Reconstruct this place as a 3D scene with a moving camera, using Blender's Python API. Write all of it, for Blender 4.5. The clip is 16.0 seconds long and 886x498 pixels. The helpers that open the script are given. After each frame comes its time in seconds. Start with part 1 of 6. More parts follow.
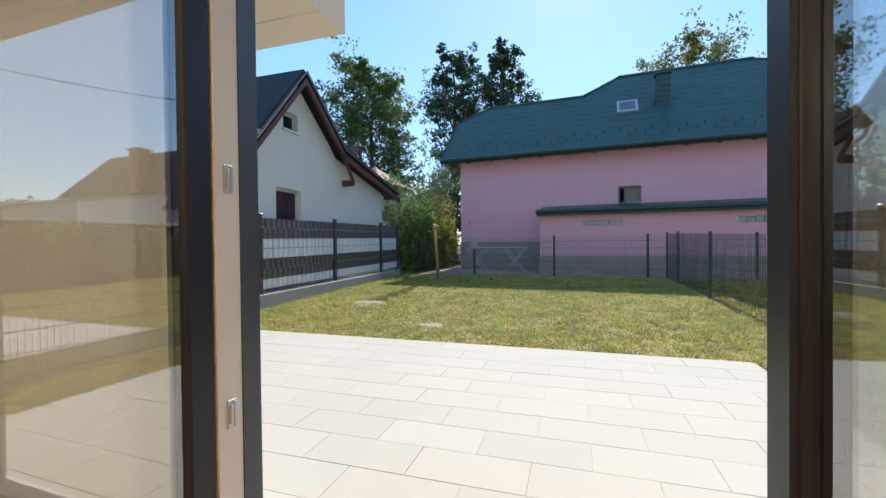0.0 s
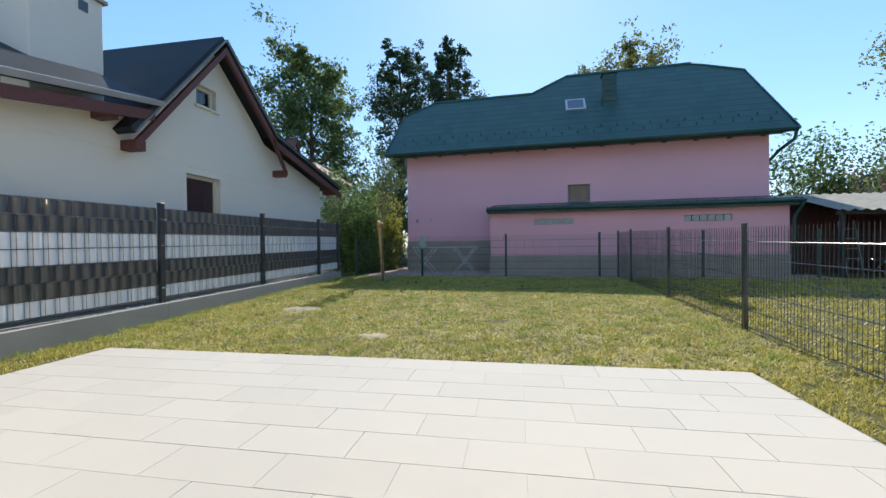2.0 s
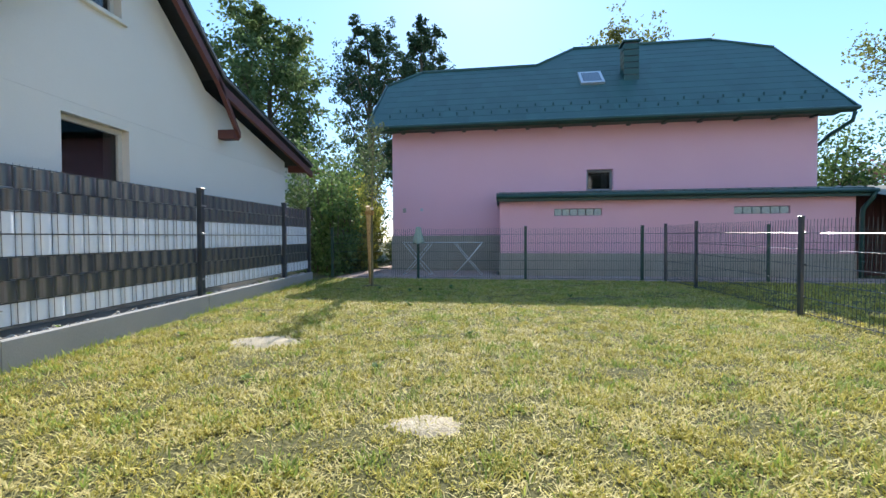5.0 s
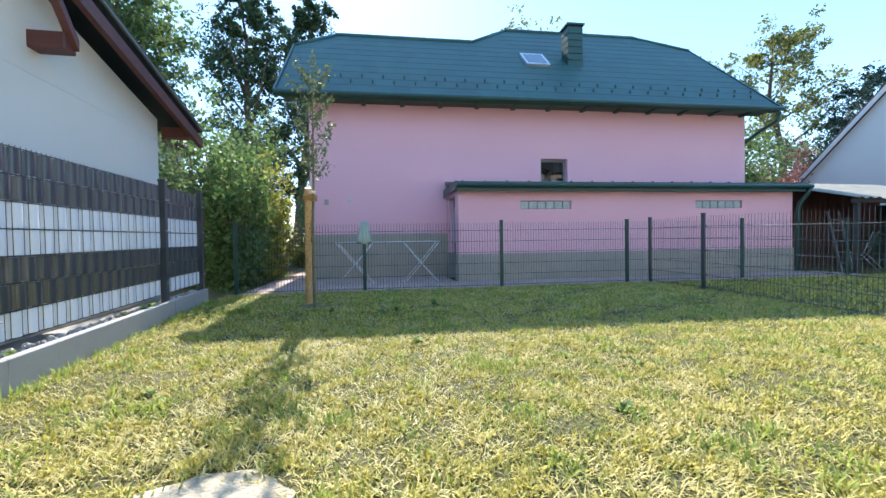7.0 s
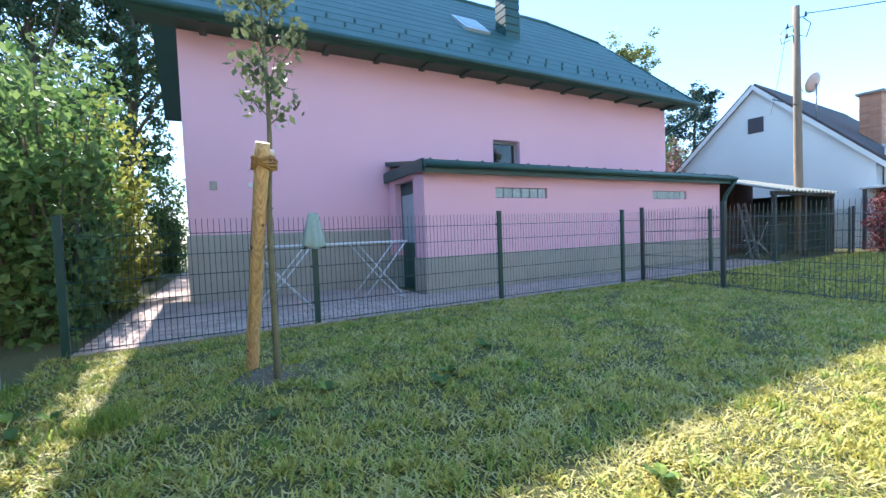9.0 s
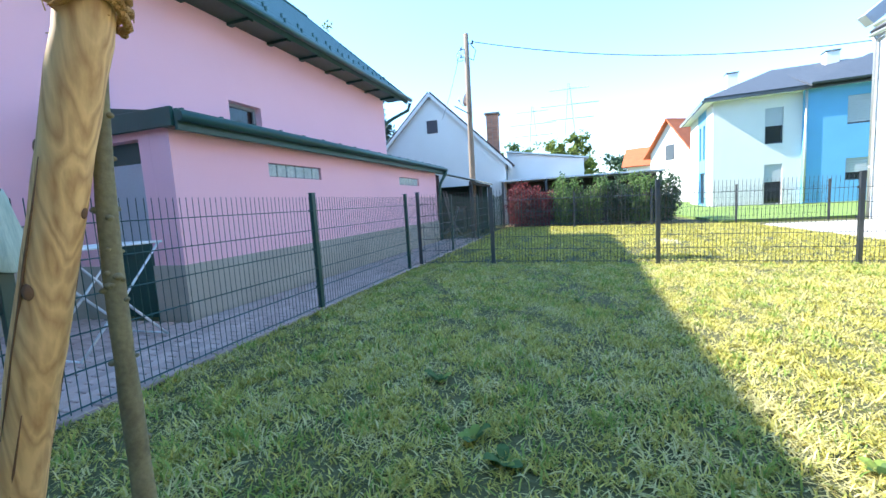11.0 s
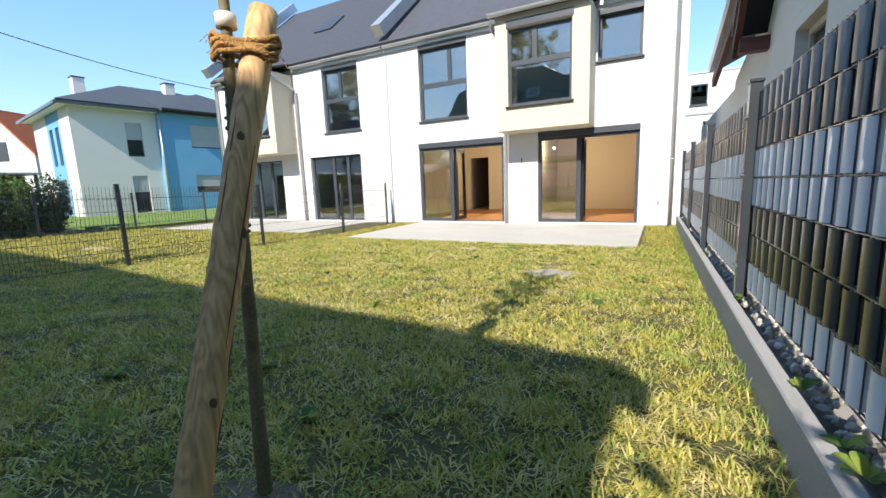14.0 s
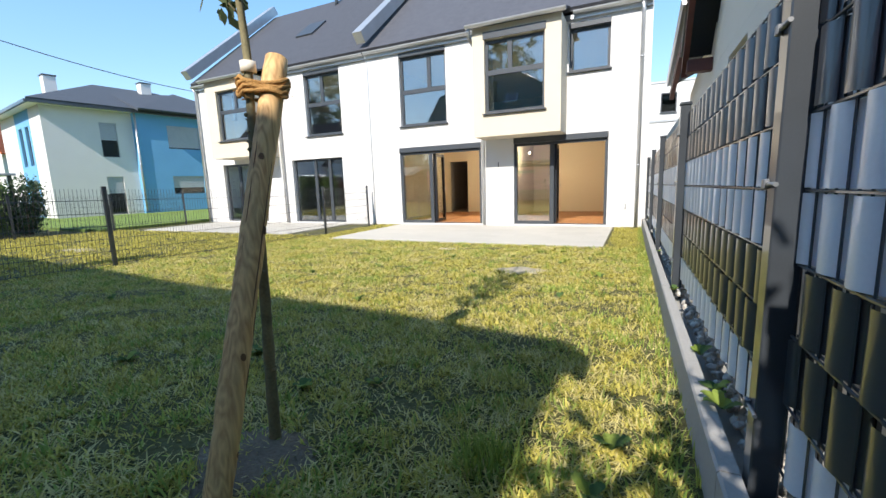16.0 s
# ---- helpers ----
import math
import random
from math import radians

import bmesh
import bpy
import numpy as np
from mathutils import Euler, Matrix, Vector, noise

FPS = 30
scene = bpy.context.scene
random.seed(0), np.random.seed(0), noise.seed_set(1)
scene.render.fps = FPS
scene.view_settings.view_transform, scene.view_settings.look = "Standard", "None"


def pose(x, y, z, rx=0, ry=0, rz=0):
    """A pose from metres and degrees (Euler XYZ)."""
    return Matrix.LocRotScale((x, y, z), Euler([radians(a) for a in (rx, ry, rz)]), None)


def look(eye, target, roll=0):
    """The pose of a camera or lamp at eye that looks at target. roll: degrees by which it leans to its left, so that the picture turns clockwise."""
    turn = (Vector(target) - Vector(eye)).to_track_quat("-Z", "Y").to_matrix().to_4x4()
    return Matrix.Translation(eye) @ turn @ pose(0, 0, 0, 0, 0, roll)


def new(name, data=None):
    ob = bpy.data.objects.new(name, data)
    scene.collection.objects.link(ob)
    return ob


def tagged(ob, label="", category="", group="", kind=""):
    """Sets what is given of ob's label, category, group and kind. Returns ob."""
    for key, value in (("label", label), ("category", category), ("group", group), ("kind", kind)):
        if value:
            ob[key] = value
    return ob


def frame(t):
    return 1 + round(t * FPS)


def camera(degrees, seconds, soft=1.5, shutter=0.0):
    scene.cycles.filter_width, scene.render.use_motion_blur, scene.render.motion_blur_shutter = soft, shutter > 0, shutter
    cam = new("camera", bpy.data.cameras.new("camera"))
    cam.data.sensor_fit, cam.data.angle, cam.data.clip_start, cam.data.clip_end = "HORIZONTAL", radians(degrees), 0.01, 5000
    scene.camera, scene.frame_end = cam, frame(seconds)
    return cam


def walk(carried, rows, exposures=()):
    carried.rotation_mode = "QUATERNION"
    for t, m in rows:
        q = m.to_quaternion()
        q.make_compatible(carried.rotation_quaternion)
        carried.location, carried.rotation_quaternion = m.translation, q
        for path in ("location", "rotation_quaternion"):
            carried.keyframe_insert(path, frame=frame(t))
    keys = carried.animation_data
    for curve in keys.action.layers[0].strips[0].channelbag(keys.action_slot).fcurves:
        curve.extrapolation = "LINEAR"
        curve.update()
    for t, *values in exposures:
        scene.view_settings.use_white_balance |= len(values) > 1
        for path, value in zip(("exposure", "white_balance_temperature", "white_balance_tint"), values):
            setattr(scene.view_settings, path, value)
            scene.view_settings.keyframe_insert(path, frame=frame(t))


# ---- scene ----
cam = camera(94.1, 16.0)
PATH = [
    (0, (-0.434, -1.201, 1.150), (-1.043, 0.704, 1.125), -0.6),
    (0.5, (-0.463, -0.935, 1.134), (-0.973, 0.999, 1.114), -0.7),
    (1, (-0.511, -0.746, 1.119), (-0.945, 1.207, 1.101), -0.8),
    (1.5, (-0.598, -0.569, 1.087), (-0.983, 1.393, 1.071), -0.7),
    (2, (-0.685, -0.351, 1.059), (-1.042, 1.616, 1.042), -0.7),
    (2.5, (-0.801, -0.073, 1.042), (-1.140, 1.898, 1.021), -0.6),
    (3, (-0.930, 0.215, 1.059), (-1.259, 2.188, 1.031), -0.5),
    (3.5, (-1.137, 0.606, 1.062), (-1.452, 2.581, 1.031), -0.4),
    (6, (-2.936, 3.120, 1.008), (-2.865, 5.119, 0.969), -0.4),
    (6.5, (-3.339, 3.703, 1.026), (-3.102, 5.689, 0.984), -0.7),
    (7, (-3.608, 4.301, 0.995), (-3.204, 6.259, 0.958), -0.9),
    (7.5, (-3.912, 4.907, 1.036), (-3.343, 6.824, 0.994), -1.1),
    (8, (-4.212, 5.606, 1.059), (-3.485, 7.469, 1.011), -1.4),
    (10.5, (-4.864, 8.787, 1.161), (-3.155, 9.811, 0.984), -3.3),
    (11, (-4.851, 9.142, 1.169), (-2.928, 9.648, 0.954), -3.5),
    (11.5, (-4.908, 9.502, 1.173), (-2.927, 9.381, 0.923), -3.5),
    (12, (-4.934, 9.793, 1.139), (-3.091, 9.066, 0.867), -3.6),
    (12.5, (-4.955, 10.089, 1.119), (-3.395, 8.871, 0.831), -3.0),
    (13, (-5.128, 10.339, 1.131), (-3.862, 8.821, 0.827), -2.7),
    (13.5, (-5.251, 10.610, 1.147), (-4.202, 8.936, 0.836), -2.4),
    (14, (-5.344, 10.880, 1.169), (-4.420, 9.135, 0.852), -2.2),
    (14.5, (-5.391, 11.036, 1.210), (-4.518, 9.265, 0.893), -2.2),
    (15, (-5.452, 11.143, 1.201), (-4.599, 9.362, 0.885), -2.1),
    (15.5, (-5.515, 11.194, 1.203), (-4.667, 9.410, 0.890), -2.0),
    (16, (-5.555, 11.215, 1.197), (-4.712, 9.428, 0.887), -1.9),
]
walk(cam, [(t, look(e, g, r)) for t, e, g, r in PATH],
     exposures=[(0, 1.15, 6450, 12), (1.5, 1.05, 6450, 12), (3.5, 1.1, 6450, 12), (6, 1.8, 6300, 13), (8, 2.1, 6250, 13), (10.5, 2.5, 5900, 10), (11.5, 2.2, 6100, 11), (12.5, 1.5, 6500, 12), (13.5, 1.25, 6600, 12), (16, 1.25, 6550, 12)])
# ---- world, sun ----
SUN_ELEV = 39.6
world = bpy.data.worlds.new("world")
scene.world = world
world.use_nodes = True
wn = world.node_tree.nodes
sky = wn.new("ShaderNodeTexSky")
sky.sky_type = "NISHITA"
sky.sun_disc = False
sky.sun_elevation = radians(SUN_ELEV)
sky.sun_rotation = radians(0)
sky.air_density, sky.dust_density, sky.ozone_density = 1.0, 0.1, 4.0
even = wn.new("ShaderNodeGamma")
even.inputs["Gamma"].default_value = 0.55
tone = wn.new("ShaderNodeHueSaturation")
tone.inputs["Saturation"].default_value, tone.inputs["Value"].default_value = 1.5, 1.5
wn["Background"].inputs["Strength"].default_value = 0.15
world.node_tree.links.new(sky.outputs[0], even.inputs["Color"])
world.node_tree.links.new(even.outputs[0], tone.inputs["Color"])
world.node_tree.links.new(tone.outputs[0], wn["Background"].inputs["Color"])
sun = new("sun", bpy.data.lights.new("sun", "SUN"))
sun.data.energy, sun.data.angle, sun.data.color = 3.2, radians(0.5), (1.0, 0.95, 0.86)
sun.matrix_world = look((0, 40, 40 * math.tan(radians(SUN_ELEV))), (0, 0, 0))


# ---- materials ----
def nodes_of(name):
    m = bpy.data.materials.new(name)
    m.use_nodes = True
    return m, m.node_tree.nodes, m.node_tree.links, m.node_tree.nodes["Principled BSDF"]


def surface(name, col, col2=None, scale=4.0, fine=60.0, rough=0.7, metal=0.0, bump=0.15, dist=0.01, spread=0.5,
            stretch=(1, 1, 1), island=0.0, piece=0.0, spec=0.5, coat=0.0):
    """Two-scale noise between two colours, with relief from the fine noise."""
    m, n, l, b = nodes_of(name)
    col2 = col2 or tuple(c * 0.8 for c in col)
    tc = n.new("ShaderNodeTexCoord")
    mp = n.new("ShaderNodeMapping")
    mp.inputs["Scale"].default_value = stretch
    l.new(tc.outputs["Object"], mp.inputs[0])
    a = n.new("ShaderNodeTexNoise")
    a.inputs["Scale"].default_value, a.inputs["Detail"].default_value = scale, 5
    f = n.new("ShaderNodeTexNoise")
    f.inputs["Scale"].default_value, f.inputs["Detail"].default_value = fine, 3
    for q in (a, f):
        l.new(mp.outputs[0], q.inputs["Vector"])
    mixf = n.new("ShaderNodeMath")
    mixf.operation = "MULTIPLY_ADD"
    mixf.inputs[1].default_value = 0.45
    l.new(f.outputs["Fac"], mixf.inputs[0])
    sc2 = n.new("ShaderNodeMath")
    sc2.operation = "MULTIPLY"
    sc2.inputs[1].default_value = 0.55
    l.new(a.outputs["Fac"], sc2.inputs[0])
    l.new(sc2.outputs[0], mixf.inputs[2])
    r = n.new("ShaderNodeValToRGB")
    r.color_ramp.elements[0].position, r.color_ramp.elements[1].position = 0.5 - spread * 0.35, 0.5 + spread * 0.35
    r.color_ramp.elements[0].color, r.color_ramp.elements[1].color = (*col2, 1), (*col, 1)
    l.new(mixf.outputs[0], r.inputs[0])
    out = r.outputs[0]
    if island or piece:
        hsv = n.new("ShaderNodeHueSaturation")
        src = n.new("ShaderNodeNewGeometry").outputs["Random Per Island"] if island else n.new("ShaderNodeObjectInfo").outputs["Random"]
        amt = island or piece
        mr = n.new("ShaderNodeMapRange")
        mr.inputs["To Min"].default_value, mr.inputs["To Max"].default_value = 1 - amt, 1 + amt
        l.new(src, mr.inputs["Value"])
        l.new(mr.outputs[0], hsv.inputs["Value"])
        l.new(out, hsv.inputs["Color"])
        out = hsv.outputs[0]
    l.new(out, b.inputs["Base Color"])
    b.inputs["Roughness"].default_value, b.inputs["Metallic"].default_value = rough, metal
    b.inputs["Specular IOR Level"].default_value = spec
    b.inputs["Coat Weight"].default_value = coat
    if bump:
        bp = n.new("ShaderNodeBump")
        bp.inputs["Strength"].default_value, bp.inputs["Distance"].default_value = bump, dist
        l.new(f.outputs["Fac"], bp.inputs["Height"])
        l.new(bp.outputs[0], b.inputs["Normal"])
    return m


def foliage(name, col, col2, trans=0.35):
    """Leaves: colour by island, light coming through."""
    m, n, l, b = nodes_of(name)
    g = n.new("ShaderNodeNewGeometry")
    r = n.new("ShaderNodeValToRGB")
    r.color_ramp.elements[0].color, r.color_ramp.elements[1].color = (*col, 1), (*col2, 1)
    l.new(g.outputs["Random Per Island"], r.inputs[0])
    l.new(r.outputs[0], b.inputs["Base Color"])
    b.inputs["Roughness"].default_value = 0.6
    b.inputs["Specular IOR Level"].default_value = 0.25
    t = n.new("ShaderNodeBsdfTranslucent")
    l.new(r.outputs[0], t.inputs["Color"])
    mx = n.new("ShaderNodeMixShader")
    mx.inputs[0].default_value = trans
    l.new(b.outputs[0], mx.inputs[1])
    l.new(t.outputs[0], mx.inputs[2])
    l.new(mx.outputs[0], n["Material Output"].inputs[0])
    return m


def pane_glass(name, tint=(0.86, 0.9, 0.9), gloss=1.0):
    """Thin window glass: clear with a mirror gloss that grows to grazing."""
    m, n, l, b = nodes_of(name)
    n.remove(b)
    tr = n.new("ShaderNodeBsdfTransparent")
    tr.inputs[0].default_value = (*tint, 1)
    gl = n.new("ShaderNodeBsdfGlossy")
    gl.inputs["Roughness"].default_value = 0.015
    fr = n.new("ShaderNodeLayerWeight")
    fr.inputs["Blend"].default_value = 0.5
    pw = n.new("ShaderNodeMath")
    pw.operation = "POWER"
    pw.inputs[1].default_value = 3.5
    l.new(fr.outputs["Facing"], pw.inputs[0])
    k = n.new("ShaderNodeMath")
    k.operation = "MULTIPLY_ADD"
    k.use_clamp = True
    k.inputs[1].default_value, k.inputs[2].default_value = 0.85, 0.09 * gloss
    l.new(pw.outputs[0], k.inputs[0])
    mx = n.new("ShaderNodeMixShader")
    l.new(k.outputs[0], mx.inputs[0])
    l.new(tr.outputs[0], mx.inputs[1])
    l.new(gl.outputs[0], mx.inputs[2])
    l.new(mx.outputs[0], n["Material Output"].inputs[0])
    return m


WHITE = surface("white_render", (0.64, 0.63, 0.615), (0.605, 0.595, 0.58), 1.2, 220, 0.9, bump=0.25, dist=0.004)
CREAM = surface("cream_render", (0.62, 0.55, 0.43), (0.58, 0.51, 0.4), 1.2, 220, 0.9, bump=0.25, dist=0.004)
PINK = surface("pink_render", (0.86, 0.50, 0.55), (0.81, 0.44, 0.50), 0.7, 160, 0.9, bump=0.3, dist=0.006, spread=0.9)
PLINTH = surface("grey_plinth", (0.44, 0.39, 0.32), (0.34, 0.30, 0.245), 2.0, 90, 0.9, bump=0.5, dist=0.01)
OLDWHITE = surface("old_white_render", (0.78, 0.74, 0.66), (0.70, 0.66, 0.58), 0.9, 150, 0.9, bump=0.25, dist=0.005, spread=0.8)
ANTHRA = surface("anthracite_aluminium", (0.055, 0.063, 0.073), (0.044, 0.051, 0.06), 3, 200, 0.4, bump=0.04, dist=0.001)
# Darker copy of the anthracite, with the inner side's shade in its colour
ANTHRASHADE = surface("shaded_anthracite", (0.016, 0.019, 0.025), (0.012, 0.014, 0.019), 3, 200, 0.4, bump=0.04, dist=0.001, spec=0.35)
INNER = surface("frame_inner_cream", (0.78, 0.72, 0.6), (0.72, 0.66, 0.54), 3, 200, 0.45, bump=0.03, dist=0.001)
ZINC = surface("pale_sheet_metal", (0.55, 0.56, 0.57), (0.46, 0.47, 0.48), 3, 80, 0.35, metal=0.6, bump=0.04, dist=0.002)
ROOFDARK = surface("dark_roof_tile", (0.075, 0.076, 0.085), (0.05, 0.05, 0.057), 6, 90, 0.6, bump=0.3, dist=0.004, piece=0.25)
ROOFGREEN = surface("green_roof_sheet", (0.035, 0.10, 0.085), (0.022, 0.07, 0.06), 1.4, 40, 0.55, bump=0.3, dist=0.006, spread=0.9, island=0.12)
TRIMGREEN = surface("dark_green_metal", (0.02, 0.075, 0.06), (0.015, 0.055, 0.045), 4, 90, 0.4, bump=0.08, dist=0.002)
FENCEGREEN = surface("dark_green_coating", (0.018, 0.06, 0.048), (0.012, 0.045, 0.036), 8, 200, 0.4, bump=0.05, dist=0.001)
DULLMETAL = surface("dull_galvanised_metal", (0.26, 0.27, 0.28), (0.19, 0.2, 0.21), 6, 120, 0.4, metal=0.5, bump=0.05, dist=0.001)
FENCEGREY = surface("anthracite_coating", (0.045, 0.052, 0.06), (0.037, 0.043, 0.05), 8, 200, 0.3, bump=0.05, dist=0.001, coat=0.5)
BROWNWOOD = surface("red_brown_stained_wood", (0.14, 0.045, 0.035), (0.09, 0.03, 0.025), 3, 40, 0.6, bump=0.2, dist=0.003, stretch=(1, 6, 6))
CONCRETE = surface("concrete", (0.36, 0.35, 0.33), (0.27, 0.26, 0.24), 2.5, 70, 0.9, bump=0.35, dist=0.006, spread=0.9)
TILE = surface("pale_porcelain_tile", (0.47, 0.445, 0.39), (0.435, 0.41, 0.36), 1.5, 180, 0.85, bump=0.06, dist=0.001, piece=0.03, spec=0.2)
JOINT = surface("tile_joint", (0.44, 0.42, 0.375), (0.40, 0.385, 0.345), 6, 90, 0.95)
PAVING = surface("grey_concrete_paver", (0.52, 0.39, 0.34), (0.39, 0.28, 0.245), 3, 80, 0.9, bump=0.4, dist=0.004, island=0.12)
SOIL = surface("lawn_soil", (0.13, 0.12, 0.035), (0.05, 0.05, 0.018), 1.6, 35, 1.0, bump=0.9, dist=0.03, spread=1.2)
DRYSOIL = surface("dry_sandy_soil", (0.50, 0.44, 0.32), (0.36, 0.30, 0.2), 5, 60, 1.0, bump=0.8, dist=0.02)
LUSH = surface("lush_lawn", (0.2, 0.28, 0.055), (0.13, 0.2, 0.035), 2.5, 40, 1.0, bump=0.8, dist=0.03)
BARK = surface("grey_bark", (0.16, 0.125, 0.09), (0.08, 0.062, 0.045), 6, 40, 0.95, bump=0.9, dist=0.02, stretch=(3, 3, 0.6))
GLASS = pane_glass("window_glass", gloss=3.2)
DARKGLASS = pane_glass("dark_window_glass", (0.35, 0.38, 0.4), 0.7)
PLASTERIN = surface("cream_interior_plaster", (0.84, 0.77, 0.61), (0.81, 0.74, 0.58), 1.0, 150, 0.9, bump=0.1, dist=0.002)
PARQUET = surface("oak_parquet", (0.42, 0.20, 0.08), (0.30, 0.13, 0.05), 3, 60, 0.4, bump=0.08, dist=0.002, stretch=(1, 8, 1), piece=0.15)
# Dark colour that stands for the unlit shade of rooms behind windows
ROOMSHADE = surface("painted_room_shade", (0.12, 0.12, 0.12), (0.09, 0.09, 0.09), 1.0, 60, 0.9)


# ---- building helpers ----
def box(bm, x0, x1, y0, y1, z0, z1, bevel=0.0, m=None):
    vs = [bm.verts.new((x, y, z)) for z in (z0, z1) for y in (y0, y1) for x in (x0, x1)]
    fs = [bm.faces.new([vs[i] for i in q]) for q in ((0, 2, 3, 1), (4, 5, 7, 6), (0, 1, 5, 4), (2, 6, 7, 3), (0, 4, 6, 2), (1, 3, 7, 5))]
    if bevel:
        es = list({e for f in fs for e in f.edges})
        made = bmesh.ops.bevel(bm, geom=es, offset=bevel, segments=1, affect="EDGES")
        vs = list({v for f in made["faces"] for v in f.verts})
    if m is not None:
        for v in vs:
            v.co = m @ v.co
    return vs


def rod(bm, p0, p1, r0, r1=None, seg=8, caps=True):
    p0, p1 = Vector(p0), Vector(p1)
    r1 = r0 if r1 is None else r1
    q = (p1 - p0).to_track_quat("Z", "Y")
    rings = []
    for p, r in ((p0, r0), (p1, r1)):
        rings.append([bm.verts.new(p + q @ Vector((r * math.cos(a), r * math.sin(a), 0))) for a in (2 * math.pi * i / seg for i in range(seg))])
    for i in range(seg):
        j = (i + 1) % seg
        f = bm.faces.new((rings[0][i], rings[0][j], rings[1][j], rings[1][i]))
        f.smooth = seg > 5
    if caps:
        bm.faces.new(rings[0][::-1])
        bm.faces.new(rings[1])
    return rings


def tube(bm, pts, radii, seg=8):
    """A bent, tapered tube through points, smooth-shaded."""
    pts = [Vector(p) for p in pts]
    rings = []
    for i, p in enumerate(pts):
        d = (pts[min(i + 1, len(pts) - 1)] - pts[max(i - 1, 0)]).normalized()
        q = d.to_track_quat("Z", "Y")
        r = radii[i] if isinstance(radii, (list, tuple)) else radii
        rings.append([bm.verts.new(p + q @ Vector((r * math.cos(a), r * math.sin(a), 0))) for a in (2 * math.pi * k / seg for k in range(seg))])
    for a, b in zip(rings, rings[1:]):
        best = min(range(seg), key=lambda s: (a[0].co - b[s].co).length)
        for k in range(seg):
            f = bm.faces.new((a[k], a[(k + 1) % seg], b[(k + 1 + best) % seg], b[(k + best) % seg]))
            f.smooth = True
    bm.faces.new(rings[0][::-1])
    bm.faces.new(rings[-1])


def slab(bm, pts, thick):
    """A flat polygon with thickness downward along its normal."""
    pts = [Vector(p) for p in pts]
    nrm = (pts[1] - pts[0]).cross(pts[2] - pts[0]).normalized()
    top = [bm.verts.new(p) for p in pts]
    low = [bm.verts.new(p - nrm * thick) for p in pts]
    bm.faces.new(top)
    bm.faces.new(low[::-1])
    k = len(pts)
    for i in range(k):
        bm.faces.new((top[i], low[i], low[(i + 1) % k], top[(i + 1) % k]))


def wall_cells(bm, a0, a1, z0, z1, d0, d1, holes, axis="x"):
    """A wall along an axis with rectangular holes that go right through."""
    us = sorted({a0, a1, *[h[0] for h in holes], *[h[1] for h in holes]})
    zs = sorted({z0, z1, *[h[2] for h in holes], *[h[3] for h in holes]})
    us, zs = [u for u in us if a0 <= u <= a1], [z for z in zs if z0 <= z <= z1]
    grid = {}

    def vert(i, j, k):
        if (i, j, k) not in grid:
            d = (d0, d1)[k]
            grid[i, j, k] = bm.verts.new((us[i], d, zs[j]) if axis == "x" else (d, us[i], zs[j]))
        return grid[i, j, k]

    def solid(i, j):
        if not (0 <= i < len(us) - 1 and 0 <= j < len(zs) - 1):
            return False
        u, z = (us[i] + us[i + 1]) / 2, (zs[j] + zs[j + 1]) / 2
        return not any(h[0] < u < h[1] and h[2] < z < h[3] for h in holes)

    for i in range(len(us) - 1):
        for j in range(len(zs) - 1):
            if not solid(i, j):
                continue
            bm.faces.new([vert(i, j, 0), vert(i + 1, j, 0), vert(i + 1, j + 1, 0), vert(i, j + 1, 0)])
            bm.faces.new([vert(i, j, 1), vert(i, j + 1, 1), vert(i + 1, j + 1, 1), vert(i + 1, j, 1)])
            for di, dj, e in ((-1, 0, ((i, j), (i, j + 1))), (1, 0, ((i + 1, j), (i + 1, j + 1))), (0, -1, ((i, j), (i + 1, j))), (0, 1, ((i, j + 1), (i + 1, j + 1)))):
                if not solid(i + di, j + dj):
                    (p, q), (r, s) = e
                    bm.faces.new([vert(p, q, 0), vert(p, q, 1), vert(r, s, 1), vert(r, s, 0)])


def obj_from(name, bm, material):
    bmesh.ops.recalc_face_normals(bm, faces=bm.faces)
    me = bpy.data.meshes.new(name)
    bm.to_mesh(me)
    bm.free()
    me.materials.append(material)
    return new(name, me)


def part(name, bm, material, parent, label=""):
    ob = obj_from(name, bm, material)
    ob.parent = parent
    return tagged(ob, label)


def piece(name, me, parent, m):
    ob = new(name, me)
    ob.parent = parent
    ob.matrix_basis = m
    return ob


def thing(name, label, category, m=None, group="", kind=""):
    ob = new(name)
    ob.empty_display_size = 0.2
    if m is not None:
        ob.matrix_basis = m
    return tagged(ob, label, category, group, kind)


def boxes(*rows, bevel=0.0):
    bm = bmesh.new()
    for r in rows:
        box(bm, *r, bevel=bevel)
    return bm


def raw_mesh(name, verts, faces, material):
    """One mesh from arrays; faces all of one size."""
    verts, faces = np.asarray(verts, dtype=np.float32), np.asarray(faces, dtype=np.int32)
    me = bpy.data.meshes.new(name)
    me.vertices.add(len(verts))
    me.vertices.foreach_set("co", verts.ravel())
    k = faces.shape[1]
    me.loops.add(faces.size)
    me.loops.foreach_set("vertex_index", faces.ravel())
    me.polygons.add(len(faces))
    me.polygons.foreach_set("loop_start", np.arange(0, faces.size, k, dtype=np.int32))
    me.update(calc_edges=True)
    me.validate()
    me.materials.append(material)
    return me


def ground_z(x, y):
    """The lawn rises a little towards the back fence."""
    y = np.asarray(y, dtype=float)
    return -0.03 + 0.165 * np.clip((y - 3.3) / 7.0, 0, 1)


